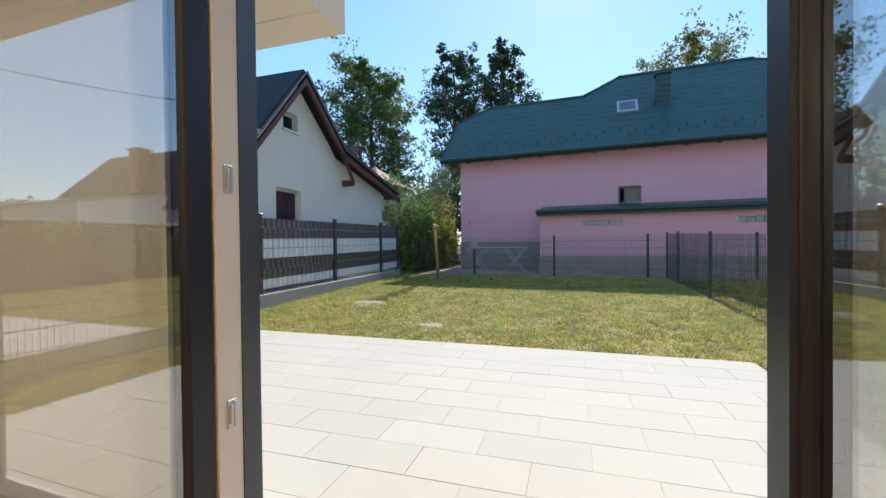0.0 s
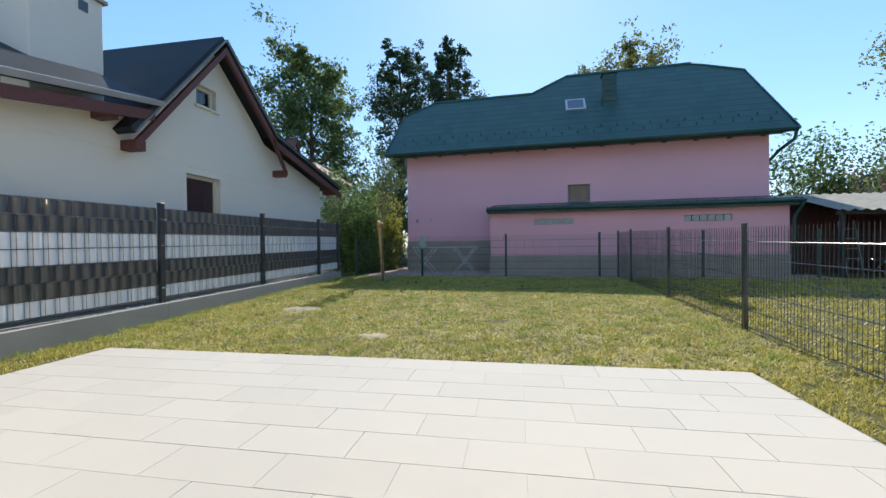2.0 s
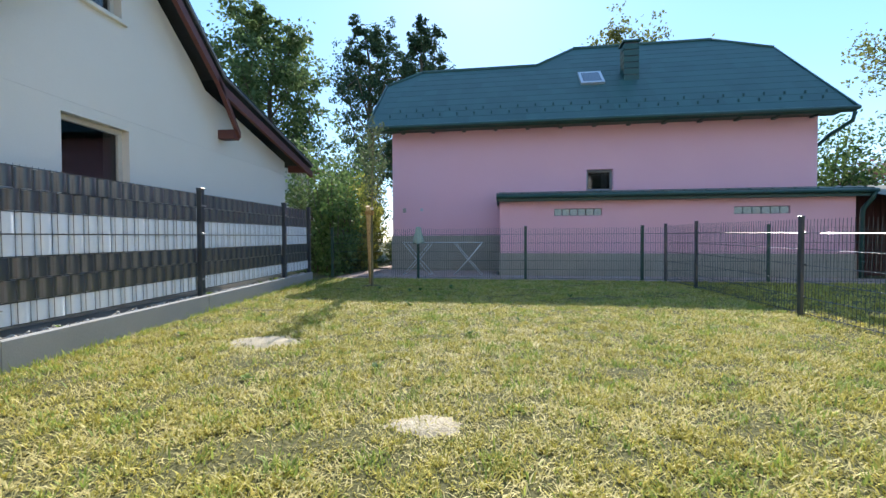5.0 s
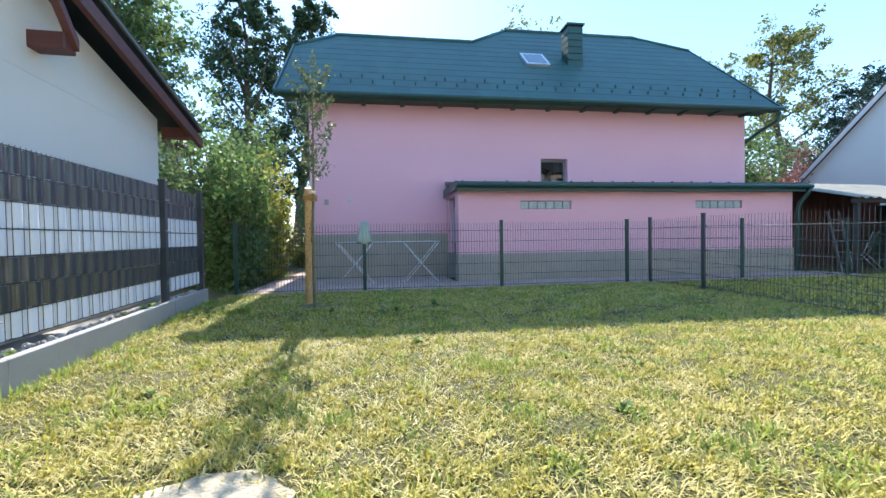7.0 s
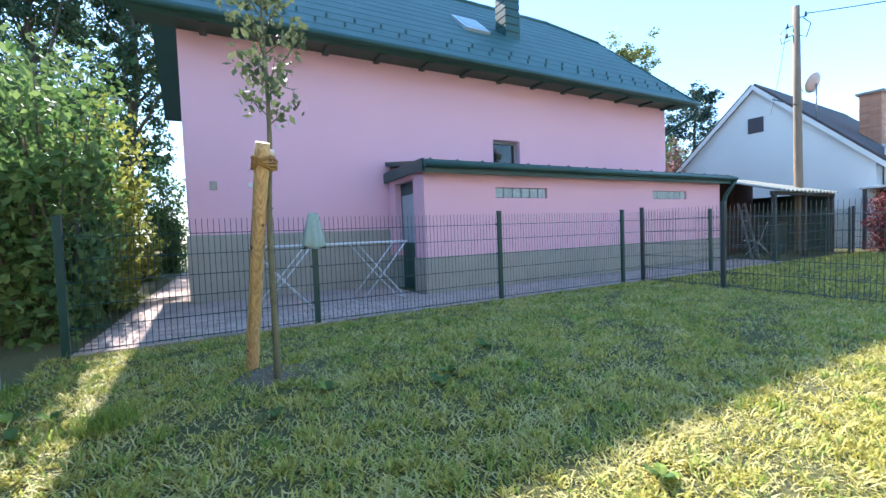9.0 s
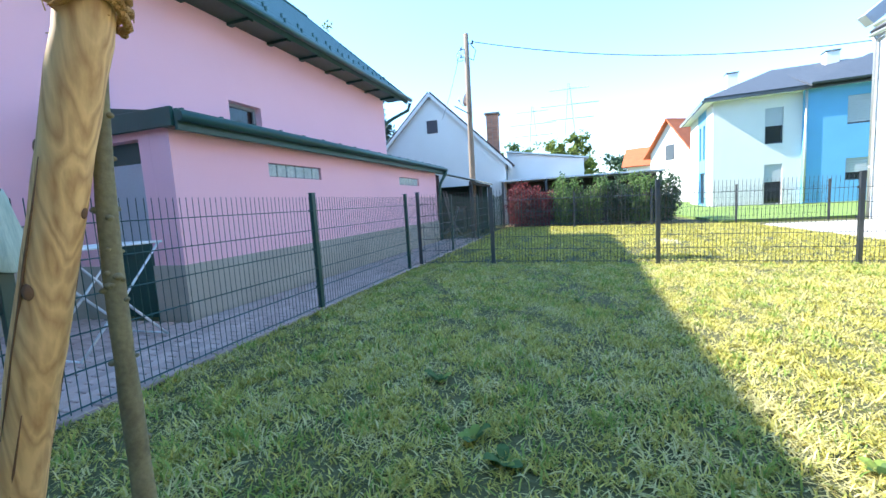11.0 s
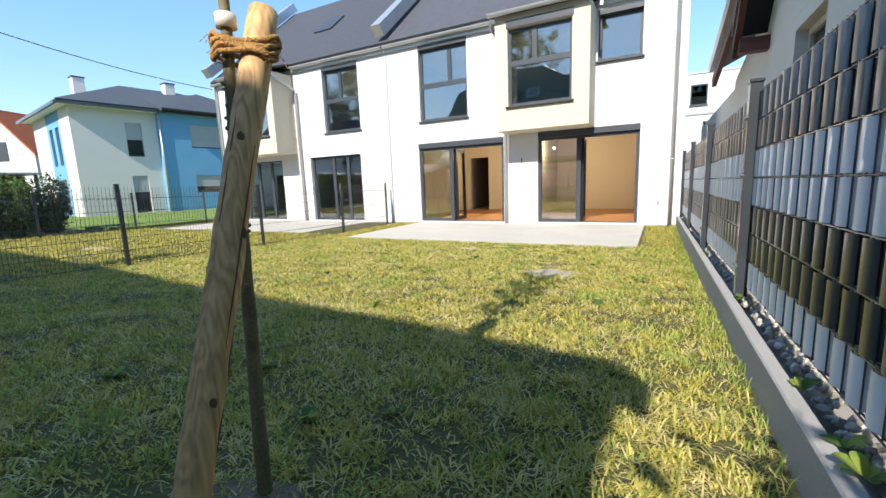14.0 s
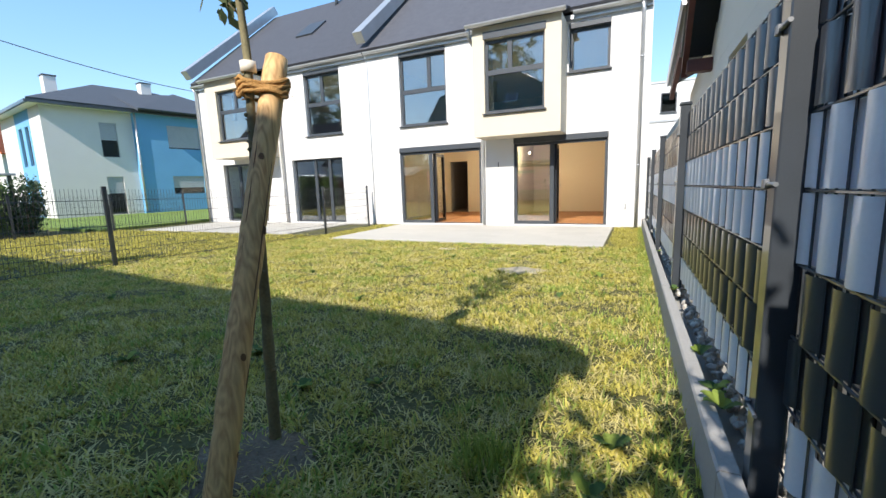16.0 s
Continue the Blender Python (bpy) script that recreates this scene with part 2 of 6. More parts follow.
# ---- ground and terraces ----
def make_ground():
    xs = np.array(sorted({*np.linspace(-8, 14, 45), -400, -150, -60, -30, -15, 20, 30, 60, 150, 400}))
    ys = np.array(sorted({*np.linspace(-1, 13, 57), -400, -150, -60, -25, -10, 16, 20, 30, 60, 150, 400}))
    gx, gy = np.meshgrid(xs, ys)
    gz = ground_z(gx, gy)
    rng = np.random.default_rng(3)
    near = (gx > -5.6) & (gx < 14) & (gy > 3.7) & (gy < 11.3)
    gz = gz + np.where(near, rng.normal(0, 0.008, gx.shape), 0)
    v = np.stack([gx, gy, gz], -1).reshape(-1, 3)
    w = len(xs)
    f = [(j * w + i, j * w + i + 1, (j + 1) * w + i + 1, (j + 1) * w + i) for j in range(len(ys) - 1) for i in range(w - 1)]
    ob = new("ground", raw_mesh("ground", v, f, SOIL))
    return tagged(ob, "mown yellow-green lawn soil reaching to the neighbouring plots", "ground", kind="structure")


make_ground()


def terrace(x0, x1, y1, phase, label):
    base = obj_from("terrace", boxes((x0 - 0.004, x1 + 0.004, -0.02, y1 + 0.004, -0.12, -0.0035)), JOINT)
    tagged(base, label, "terrace", kind="structure")
    cache = {}
    row, y = 0, y1
    while y > 0.02:
        ya = max(y - 0.3, 0.004)
        x = x0 - (phase + (0.3 if row % 2 else 0.0)) % 0.6
        while x < x1 - 0.01:
            a, b = max(x, x0), min(x + 0.6, x1)
            if b - a > 0.03:
                key = (round(b - a, 3), round(y - ya, 3))
                if key not in cache:
                    bm = bmesh.new()
                    box(bm, 0.0015, b - a - 0.0015, 0.0015, y - ya - 0.0015, -0.03, 0.0, bevel=0.001)
                    o = obj_from("tile", bm, TILE)
                    cache[key] = o.data
                    bpy.data.objects.remove(o)
                piece("tile", cache[key], base, pose(a, ya, random.uniform(-0.0008, 0.0008)))
            x += 0.6
        y -= 0.3
        row += 1
    return base


terrace(-5.03, 1.17, 3.38, 0.425, "pale beige porcelain tile terrace before the new house")
terrace(3.1, 9.6, 2.9, 0.2, "pale tiled terrace of the neighbouring row house")


# ---- row houses ----
def closed_window(parent, x0, x1, z0, z1, y, transom=None, split=None, mullions=(), glass=None, sill=True, name="window"):
    """A frame with its panes; transom and split divide it, mullions are full-height."""
    fw, d = 0.065, 0.07
    cells = []
    if transom:
        cells.append((x0 + fw, x1 - fw, z0 + fw, transom - 0.06))
        sx = x1 - split * (x1 - x0)
        cells += [(x0 + fw, sx - 0.055, transom + 0.06, z1 - fw), (sx + 0.055, x1 - fw, transom + 0.06, z1 - fw)]
    else:
        edges = [x0 + fw, *mullions, x1 - fw]
        for a, b in zip(edges, edges[1:]):
            cells.append((a + (0.055 if a in mullions else 0), b - (0.055 if b in mullions else 0), z0 + fw, z1 - fw))
    bm = bmesh.new()
    wall_cells(bm, x0, x1, z0, z1, y - d, y, cells)
    w = part("window", bm, ANTHRA, parent, "anthracite aluminium window frame")
    for a, b, c, e in cells:
        p = part("pane", boxes((a - 0.01, b + 0.01, y - 0.045, y - 0.025, c - 0.01, e + 0.01)), glass or GLASS, w, "clear reflecting glass pane")
        p.visible_shadow = False
    if sill:
        part("sill", boxes((x0 - 0.05, x1 + 0.05, y - 0.05, y + 0.17, z0 - 0.045, z0 - 0.012), bevel=0.005), ANTHRA, w)
    return w


def door_leaf(parent, hx, y, z0, z1, width, swing, glass):
    """A glazed leaf that swings inward from the hinge at hx."""
    m = pose(hx, y, 0, 0, 0, swing)
    fw = 0.085
    bm = boxes((0, width, -0.06, 0.0, z0, z0 + fw), (0, width, -0.06, 0.0, z1 - fw, z1), (0, fw, -0.06, 0.0, z0 + fw, z1 - fw), (width - fw, width, -0.06, 0.0, z0 + fw, z1 - fw), bevel=0.006)
    # The leaf frame takes the anthracite copy that has shade painted in
    leaf = part("door_leaf", bm, ANTHRASHADE, parent, "open glazed leaf with anthracite frame")
    leaf.matrix_basis = m
    p = part("pane", boxes((fw - 0.01, width - fw + 0.01, -0.04, -0.02, z0 + fw - 0.01, z1 - fw + 0.01)), glass, leaf)
    p.visible_shadow = False
    for q in ((0.004, width - 0.004, -0.075, -0.0605, z0 + 0.006, z0 + fw), (0.004, width - 0.004, -0.075, -0.0605, z1 - fw, z1 - 0.006), (0.004, fw, -0.075, -0.0605, z0 + fw, z1 - fw), (width - fw, width - 0.004, -0.075, -0.0605, z0 + fw, z1 - fw)):
        part("inner_facing", boxes(q), ANTHRASHADE, leaf)
    hb = bmesh.new()
    box(hb, width - 0.06, width - 0.03, -0.085, -0.075, 0.98, 1.12, bevel=0.003)
    rod(hb, (width - 0.045, -0.075, 1.07), (width - 0.045, -0.125, 1.07), 0.009, seg=6)
    box(hb, width - 0.16, width - 0.035, -0.135, -0.115, 1.06, 1.08, bevel=0.004)
    part("handle", hb, ZINC, leaf, "brushed metal handle")
    return leaf


def patio_door(parent, x0, x1, z0, z1, y, mull):
    """Fixed pane beside two leaves, both swung inward."""
    fw, d = 0.07, 0.08
    bm = bmesh.new()
    wall_cells(bm, x0, x1, z0 - 0.03, z1, y - d, y, [(x0 + fw, mull, z0 + 0.02, z1 - fw), (mull + 0.11, x1 - fw, z0 + 0.09, z1 - fw)])
    door = part("patio_door", bm, ANTHRA, parent, "open anthracite glazed patio door")
    p = part("pane", boxes((mull + 0.1, x1 - fw + 0.01, y - 0.05, y - 0.03, z0 + 0.08, z1 - fw + 0.01)), GLASS, door, "clear fixed glass pane")
    p.visible_shadow = False
    part("jamb_lining", boxes((x0, x0 + fw - 0.004, y - d - 0.095, y - d - 0.001, z0, z1 - fw)), INNER, door, "cream lining of the frame")
    # Same anthracite with shade put into the colour, on the mullion's room side
    part("inner_facing", boxes((mull + 0.005, mull + 0.105, y - d - 0.018, y - d - 0.001, z0, z1)), ANTHRASHADE, door)
    for zz in (0.62, 1.36):
        keep = boxes((x0 + fw - 0.0038, x0 + fw + 0.002, y - d - 0.065, y - d - 0.03, zz - 0.045, zz + 0.045), (x0 + fw + 0.002, x0 + fw + 0.01, y - d - 0.06, y - d - 0.05, zz - 0.03, zz + 0.03), (x0 + fw + 0.002, x0 + fw + 0.008, y - d - 0.045, y - d - 0.035, zz - 0.04, zz + 0.04), bevel=0.001)
        part("lock_keep", keep, ZINC, door, "small bright metal lock keep")
    w = (mull - x0 - fw) / 2 - 0.01
    door_leaf(door, x0 + fw - 0.01, y - d - 0.1, z0 + 0.03, z1 - fw + 0.01, w, -91, GLASS)
    door_leaf(door, mull + 0.02, y - d - 0.04, z0 + 0.03, z1 - fw + 0.01, w, -86, GLASS)
    return door


def shutter_box(parent, x0, x1, z0, z1):
    part("shutter_box", boxes((x0 - 0.03, x1 + 0.03, -0.16, 0.035, z0, z1), bevel=0.006), ANTHRA, parent, "anthracite roller shutter box")


def gutter(parent, x0, x1, y, z):
    bm = bmesh.new()
    seg = 8
    rows = []
    for x in (x0, x1):
        rows.append([[bm.verts.new((x, y + r * math.cos(a), z + r * math.sin(a))) for a in (math.pi + math.pi * k / seg for k in range(seg + 1))] for r in (0.075, 0.07)])
    for k in range(seg):
        for q in range(2):
            bm.faces.new((rows[0][q][k], rows[1][q][k], rows[1][q][k + 1], rows[0][q][k + 1]))
    for q in (0, seg):
        bm.faces.new((rows[0][0][q], rows[1][0][q], rows[1][1][q], rows[0][1][q]))
    for x in (x0, x1):
        r = rows[0] if x == x0 else rows[1]
        bm.faces.new(r[0])
    part("gutter", bm, ZINC, parent, "pale metal half-round gutter")


def downpipe(parent, pts, r=0.045, label="pale metal downpipe", mat=None):
    bm = bmesh.new()
    tube(bm, pts, r, 10)
    part("downpipe", bm, mat or ZINC, parent, label)
    z0, z1 = pts[-1][2], pts[-2][2]
    for k in range(2):
        z = z0 + (z1 - z0) * (0.3 + 0.5 * k)
        b = bmesh.new()
        rod(b, (pts[-1][0], pts[-1][1], z - 0.015), (pts[-1][0], pts[-1][1], z + 0.015), r + 0.006, seg=10)
        box(b, pts[-1][0] - 0.01, pts[-1][0] + 0.01, pts[-1][1] - 0.09, pts[-1][1] - r, z - 0.01, z + 0.01)
        part("pipe_clip", b, mat or ZINC, parent)


def row_house(xa, xb, doors, uppers, bay, open_doors, label):
    """One unit between xa and xb with doors, upper windows and a bay."""
    h = thing("row_house", label, "house", group="row houses")
    bm = bmesh.new()
    bx0, bx1 = bay[0], bay[1]
    holes = [(a, b, c, d) for a, b, c, d, *_ in doors] + [(a, b, c, d) for a, b, c, d, *_ in uppers] + [(bx0 + 0.15, bx1 - 0.15, 2.65, 4.75)]
    wall_cells(bm, xa, xb, 0.0, 5.16, -0.32, 0.0, holes)
    part("wall", bm, WHITE, h, "bright white rendered front wall")
    part("base_strip", boxes((xa + 0.01, xb - 0.01, -0.31, -0.006, -0.12, -0.004)), CONCRETE, h)
    # other walls and inner floors
    for q in ((xa, xa + 0.25, -9.0, -0.322, 0, 5.16), (xb - 0.25, xb, -9.0, -0.322, 0, 5.16), (xa + 0.252, xb - 0.252, -9.0, -8.7, 0, 5.16)):
        part("wall", boxes(q), WHITE, h)
    for x in (xa, xb):
        g = bmesh.new()
        a, b = (x, x + 0.2) if x == xa else (x - 0.2, x)
        pr = [(-9.0, 5.162), (0.0, 5.162), (-4.5, 8.95)]
        f0 = [g.verts.new((a, p[0], p[1])) for p in pr]
        f1 = [g.verts.new((b, p[0], p[1])) for p in pr]
        g.faces.new(f0)
        g.faces.new(f1[::-1])
        for i in range(3):
            g.faces.new((f0[i], f0[(i + 1) % 3], f1[(i + 1) % 3], f1[i]))
        part("gable_wall", g, WHITE, h)
    # the bay
    y1 = 0.9
    bm = bmesh.new()
    wx0, wx1, wz0, wz1 = bay[2:6]
    wall_cells(bm, bx0, bx1, 2.36, 4.98, y1 - 0.25, y1, [(wx0, wx1, wz0, wz1)])
    part("bay_front", bm, CREAM, h, "cream rendered bay front")
    for q in ((bx0, bx0 + 0.2, 0.002, y1 - 0.252, 2.36, 4.98), (bx1 - 0.2, bx1, 0.002, y1 - 0.252, 2.36, 4.98)):
        part("bay_side", boxes(q), CREAM, h)
    part("bay_floor", boxes((bx0 + 0.202, bx1 - 0.202, 0.002, y1 - 0.252, 2.362, 2.6)), CREAM, h)
    part("bay_top", boxes((bx0 + 0.202, bx1 - 0.202, 0.002, y1 - 0.252, 4.8, 4.978)), CREAM, h)
    closed_window(h, wx0, wx1, wz0, wz1 - 0.02, y1 - 0.1, wz0 + 0.98, 0.42 if open_doors else 0.55)
    part("lintel_box", boxes((wx0 - 0.03, wx1 + 0.03, y1 - 0.2, y1 + 0.02, wz1 + 0.002, wz1 + 0.17), bevel=0.006), ANTHRA if open_doors else CREAM, h)
    # bay roof and the gutter that follows it
    bm = bmesh.new()
    slab(bm, [(bx0 - 0.08, y1 + 0.08, 5.02), (bx1 + 0.08, y1 + 0.08, 5.02), (bx1 + 0.08, -0.05, 5.35), (bx0 - 0.08, -0.05, 5.35)], 0.05)
    part("bay_roof", bm, ROOFDARK, h, "dark sheet bay roof")
    gutter(h, bx0 - 0.12, bx1 + 0.12, y1 + 0.15, 5.02)
    for a, b in ((xa, bx0 - 0.13), (bx1 + 0.13, xb)):
        gutter(h, a + 0.02, b - 0.02, 0.16, 5.2)
    part("eave_board", boxes((xa + 0.01, xb - 0.01, 0.003, 0.075, 5.05, 5.162), bevel=0.004), ZINC, h, "pale eave flashing")
    # roof
    bm = bmesh.new()
    k = 0.84
    slab(bm, [(xa, 0.12, 5.2), (xb, 0.12, 5.2), (xb, -4.5, 5.2 + 4.62 * k), (xa, -4.5, 5.2 + 4.62 * k)], 0.12)
    slab(bm, [(xb, -9.12, 5.2), (xa, -9.12, 5.2), (xa, -4.5, 5.2 + 4.62 * k), (xb, -4.5, 5.2 + 4.62 * k)], 0.12)
    part("roof", bm, ROOFDARK, h, "dark grey tiled roof")
    # doors and upper windows
    for i, (a, b, c, d, *rest) in enumerate(doors):
        if open_doors:
            patio_door(h, a + 0.004, b - 0.004, c, d - 0.15, -0.04, rest[0])
            shutter_box(h, a + 0.034, b - 0.034, d - 0.148, d - 0.004)
        else:
            closed_window(h, a + 0.004, b - 0.004, c, d - 0.004, -0.1, mullions=rest[0], sill=False)
    for a, b, c, d, tr, sp in uppers:
        closed_window(h, a + 0.004, b - 0.004, c + 0.004, d - 0.12, -0.1, tr, sp)
        part("lintel_box", boxes((a + 0.004, b - 0.004, -0.2, 0.015, d - 0.118, d - 0.004), bevel=0.005), ANTHRA, h)
    # inside: storey floor, ceilings
    part("storey_floor", boxes((xa + 0.251, xb - 0.251, -8.69, -0.33, 2.56, 2.62)), PLASTERIN, h)
    part("ceiling", boxes((xa + 0.251, xb - 0.251, -8.69, -0.33, 5.02, 5.08)), PLASTERIN, h)
    return h


own = row_house(-5.75, 2.12, [(-1.545, 1.1, 0.04, 2.33, 0.005), (-4.87, -2.48, 0.04, 2.36, -3.55)],
                [(-0.52, 1.0, 2.96, 5.04, 3.95, 0.62), (-4.86, -3.9, 3.85, 4.98, None, None)], (-3.86, -1.68, -3.48, -1.99, 2.93, 4.68), True,
                "new white row house with open patio doors and a cream bay")
nbr = row_house(2.124, 10.15, [(3.3, 5.5, 0.04, 2.2, (3.93, 4.55)), (6.9, 9.06, 0.04, 2.2, (7.6, 8.3))],
                [(3.22, 4.7, 2.96, 5.02, 3.97, 0.45), (8.2, 9.1, 3.85, 4.98, None, None)], (6.06, 8.4, 6.36, 7.88, 2.95, 4.62), False,
                "new white row house with closed patio doors and a cream bay")


def roof_parapet(x0, x1):
    k = 0.84
    bm = bmesh.new()
    slab(bm, [(x0, 0.2, 5.16 + 0.3), (x1, 0.2, 5.16 + 0.3), (x1, -4.5, 5.2 + 4.62 * k + 0.24), (x0, -4.5, 5.2 + 4.62 * k + 0.24)], 0.34)
    ob = obj_from("roof_parapet", bm, ZINC)
    tagged(ob, "pale sheet-metal capped parapet running up the dark roof", "parapet", "roof parapets")


roof_parapet(1.98, 2.3)
roof_parapet(9.98, 10.3)
roof_parapet(-5.9, -5.62)
downpipe(own, [(-1.62, 1.0, 4.95), (-1.58, 0.9, 4.8), (-1.62, 0.1, 4.45), (-1.62, 0.055, 4.3), (-1.62, 0.055, 0.02)])
downpipe(own, [(-5.55, 0.16, 5.12), (-5.55, 0.09, 4.95), (-5.55, 0.09, 0.02)])
downpipe(nbr, [(5.98, 1.0, 4.95), (5.94, 0.9, 4.8), (5.86, 0.12, 4.45), (5.86, 0.08, 4.3), (5.86, 0.08, 0.02)])
downpipe(nbr, [(10.05, 0.16, 5.12), (10.05, 0.09, 4.95), (10.05, 0.09, 0.02)])
part("joint_strip", boxes((2.09, 2.13, 0.001, 0.012, 0.02, 5.05)), ZINC, own)


def rooms():
    fl = obj_from("floor", boxes((-5.499, 1.869, -8.69, -0.34, 0.0, 0.035)), JOINT)
    tagged(fl, "orange-brown oak parquet floor of the living room", "floor", kind="structure")
    bm = bmesh.new()
    box(bm, 0.001, 0.879, 0.001, 0.139, 0, 0.012, bevel=0.001)
    o = obj_from("plank", bm, PARQUET)
    me = o.data
    bpy.data.objects.remove(o)
    y, r = -4.72, 0
    while y < -0.5:
        x = -5.49 + (0.44 if r % 2 else 0)
        while x < 0.98:
            piece("plank", me, fl, pose(x, y, 0.035))
            x += 0.88
        y += 0.14
        r += 1
    bm = bmesh.new()
    wall_cells(bm, -5.499, 1.869, 0.035, 2.55, -4.9, -4.75, [(0.75, 1.55, 0.035, 2.1)])
    tagged(obj_from("wall_back", bm, PLASTERIN), "warm cream plastered room wall with a doorway", "wall", kind="structure")
    bm = boxes((-5.495, -5.44, -4.74, -0.33, 0.05, 2.55), (1.81, 1.865, -4.74, -0.33, 0.05, 2.55))
    tagged(obj_from("wall_side", bm, PLASTERIN), "warm cream plastered side walls", "wall", kind="structure")
    bm = boxes((-1.95, -1.82, -4.74, -2.6, 0.05, 2.55))
    tagged(obj_from("wall_partition", bm, PLASTERIN), "warm cream plastered partition", "wall", kind="structure")


rooms()


def bulb(x, y):
    b = thing("pendant_bulb", "bare lit bulb under the room ceiling, the hidden second one added as fill", "lamp", pose(x, y, 0), group="room bulbs")
    bm = bmesh.new()
    rod(bm, (0, 0, 2.2), (0, 0, 2.555), 0.004, seg=6)
    part("cord", bm, FENCEGREY, b)
    bm = bmesh.new()
    rod(bm, (0, 0, 2.14), (0, 0, 2.2), 0.016, seg=8)
    part("socket", bm, FENCEGREY, b)
    m, n, l, bs = nodes_of("lit_bulb")
    bs.inputs["Emission Color"].default_value = (1.0, 0.8, 0.55, 1)
    bs.inputs["Emission Strength"].default_value = 25
    bm = bmesh.new()
    bmesh.ops.create_icosphere(bm, subdivisions=2, radius=0.035, matrix=Matrix.Translation((0, 0, 2.11)))
    part("glass_bulb", bm, m, b).visible_shadow = False
    lamp = new("bulb_light", bpy.data.lights.new("bulb_light", "POINT"))
    lamp.data.energy, lamp.data.color, lamp.data.shadow_soft_size = 24, (1.0, 0.86, 0.64), 0.04
    lamp.location = (x, y, 2.11)


bulb(-2.35, -2.4)
# Second bulb is an added fill light, kept behind the wall between the doors
bulb(-1.3, -2.6)


# ---- pink house ----
PK = pose(-4.68, 14.45, 0, 0, 0, -3.42)


BLIND = surface("grey_roller_blind", (0.42, 0.44, 0.47), (0.36, 0.38, 0.41), 2, 60, 0.6)
BLINDCLOTH = surface("pale_curtain", (0.6, 0.6, 0.6), rough=0.9)


def pink_house():
    h = thing("pink_house", "old pink rendered house with a dark green half-hipped roof", "house", PK)
    L, D = 11.55, 8.2
    bm = bmesh.new()
    wall_cells(bm, 0, L, 1.2, 4.34, 0, 0.35, [(5.68, 6.4, 2.46, 3.06)])
    part("wall", bm, PINK, h, "pink rendered wall")
    for q in ((0, 0.35, 0.352, D, 1.2, 4.34), (L - 0.35, L, 0.352, D, 1.2, 4.34), (0.352, L - 0.352, D - 0.3, D, 1.2, 4.34)):
        part("wall", boxes(q), PINK, h)
    part("plinth", boxes((-0.03, L + 0.03, -0.03, D + 0.03, -0.2, 1.2), bevel=0.01), PLINTH, h, "dark grey roughcast plinth")
    bm = boxes((5.68, 6.4, 0.12, 0.19, 2.46, 2.52), (5.68, 6.4, 0.12, 0.19, 3.0, 3.06), (5.68, 5.74, 0.12, 0.19, 2.52, 3.0), (6.34, 6.4, 0.12, 0.19, 2.52, 3.0), bevel=0.004)
    w = part("window", bm, surface("grey_window_frame", (0.25, 0.25, 0.26), rough=0.5), h, "small dark grey window")
    part("pane", boxes((5.73, 6.35, 0.15, 0.16, 2.51, 3.01)), DARKGLASS, w)
    # Dark backing sheet, painted as the room's shade behind the pane
    part("room_shade_sheet", boxes((5.4, 6.7, 0.6, 0.65, 2.2, 3.3)), ROOMSHADE, w)
    part("curtain", boxes((6.12, 6.28, 0.22, 0.23, 2.5, 3.02)), BLINDCLOTH, w, "pale curtain")
    part("sill", boxes((5.64, 6.44, -0.05, 0.12, 2.43, 2.458), bevel=0.004), ZINC, w)
    k, e, z0 = 0.9, -0.65, 4.33

    def P(u, v):
        return (u, v, z0 + k * (v - e))

    ra, rb = 2.37, 3.46
    front = [P(-0.58, e), P(11.97, e), P(11.98, 2.62), P(10.48, rb), P(5.85, rb), P(4.45, ra), P(0.48, ra), P(-0.57, 1.6)]
    bm = bmesh.new()
    slab(bm, front, 0.14)

    def B(u, v, r):
        return (u, 2 * r - v, z0 + k * (v - e))

    slab(bm, [B(11.98, 2.62, rb), B(11.97, e, rb), B(4.45, e, rb), B(4.45, ra, rb), B(5.85, rb, rb), B(10.48, rb, rb)], 0.14)
    slab(bm, [B(4.45, e, ra), B(-0.7, e, ra), B(-0.68, 1.6, ra), B(0.48, ra, ra), B(4.45, ra, ra)], 0.14)
    slab(bm, [P(11.98, 2.62), B(11.98, 2.62, rb), P(10.48, rb)], 0.1)
    slab(bm, [B(-0.7, 1.6, ra), P(-0.62, 1.6), P(0.48, ra)], 0.1)
    slab(bm, [B(4.45, ra, rb), P(4.45, ra), P(5.85, rb)], 0.1)
    part("roof", bm, ROOFGREEN, h, "weathered dark green half-hipped roof")
    # gables under the verges
    for u, r, vb in ((L - 0.35, rb, 2.6), (0.0, ra, 1.6)):
        bm = bmesh.new()
        pr = [(0, 4.342), (2 * r, 4.342), (2 * r - vb, z0 + k * (vb - e) - 0.25), (vb, z0 + k * (vb - e) - 0.25)]
        f0 = [bm.verts.new((u, p[0], p[1])) for p in pr]
        f1 = [bm.verts.new((u + 0.35, p[0], p[1])) for p in pr]
        bm.faces.new(f0)
        bm.faces.new(f1[::-1])
        for i in range(4):
            bm.faces.new((f0[i], f0[(i + 1) % 4], f1[(i + 1) % 4], f1[i]))
        part("gable", bm, PINK, h)
    # ridge caps, verge boards, gutter, rafter ends
    bm = bmesh.new()
    tube(bm, [P(10.5, rb), P(5.85, rb)], 0.07, 6)
    tube(bm, [P(4.45, ra), P(0.48, ra)], 0.07, 6)
    tube(bm, [P(12.0, 2.62), P(10.48, rb)], 0.06, 6)
    tube(bm, [P(-0.57, 1.6), P(0.48, ra)], 0.06, 6)
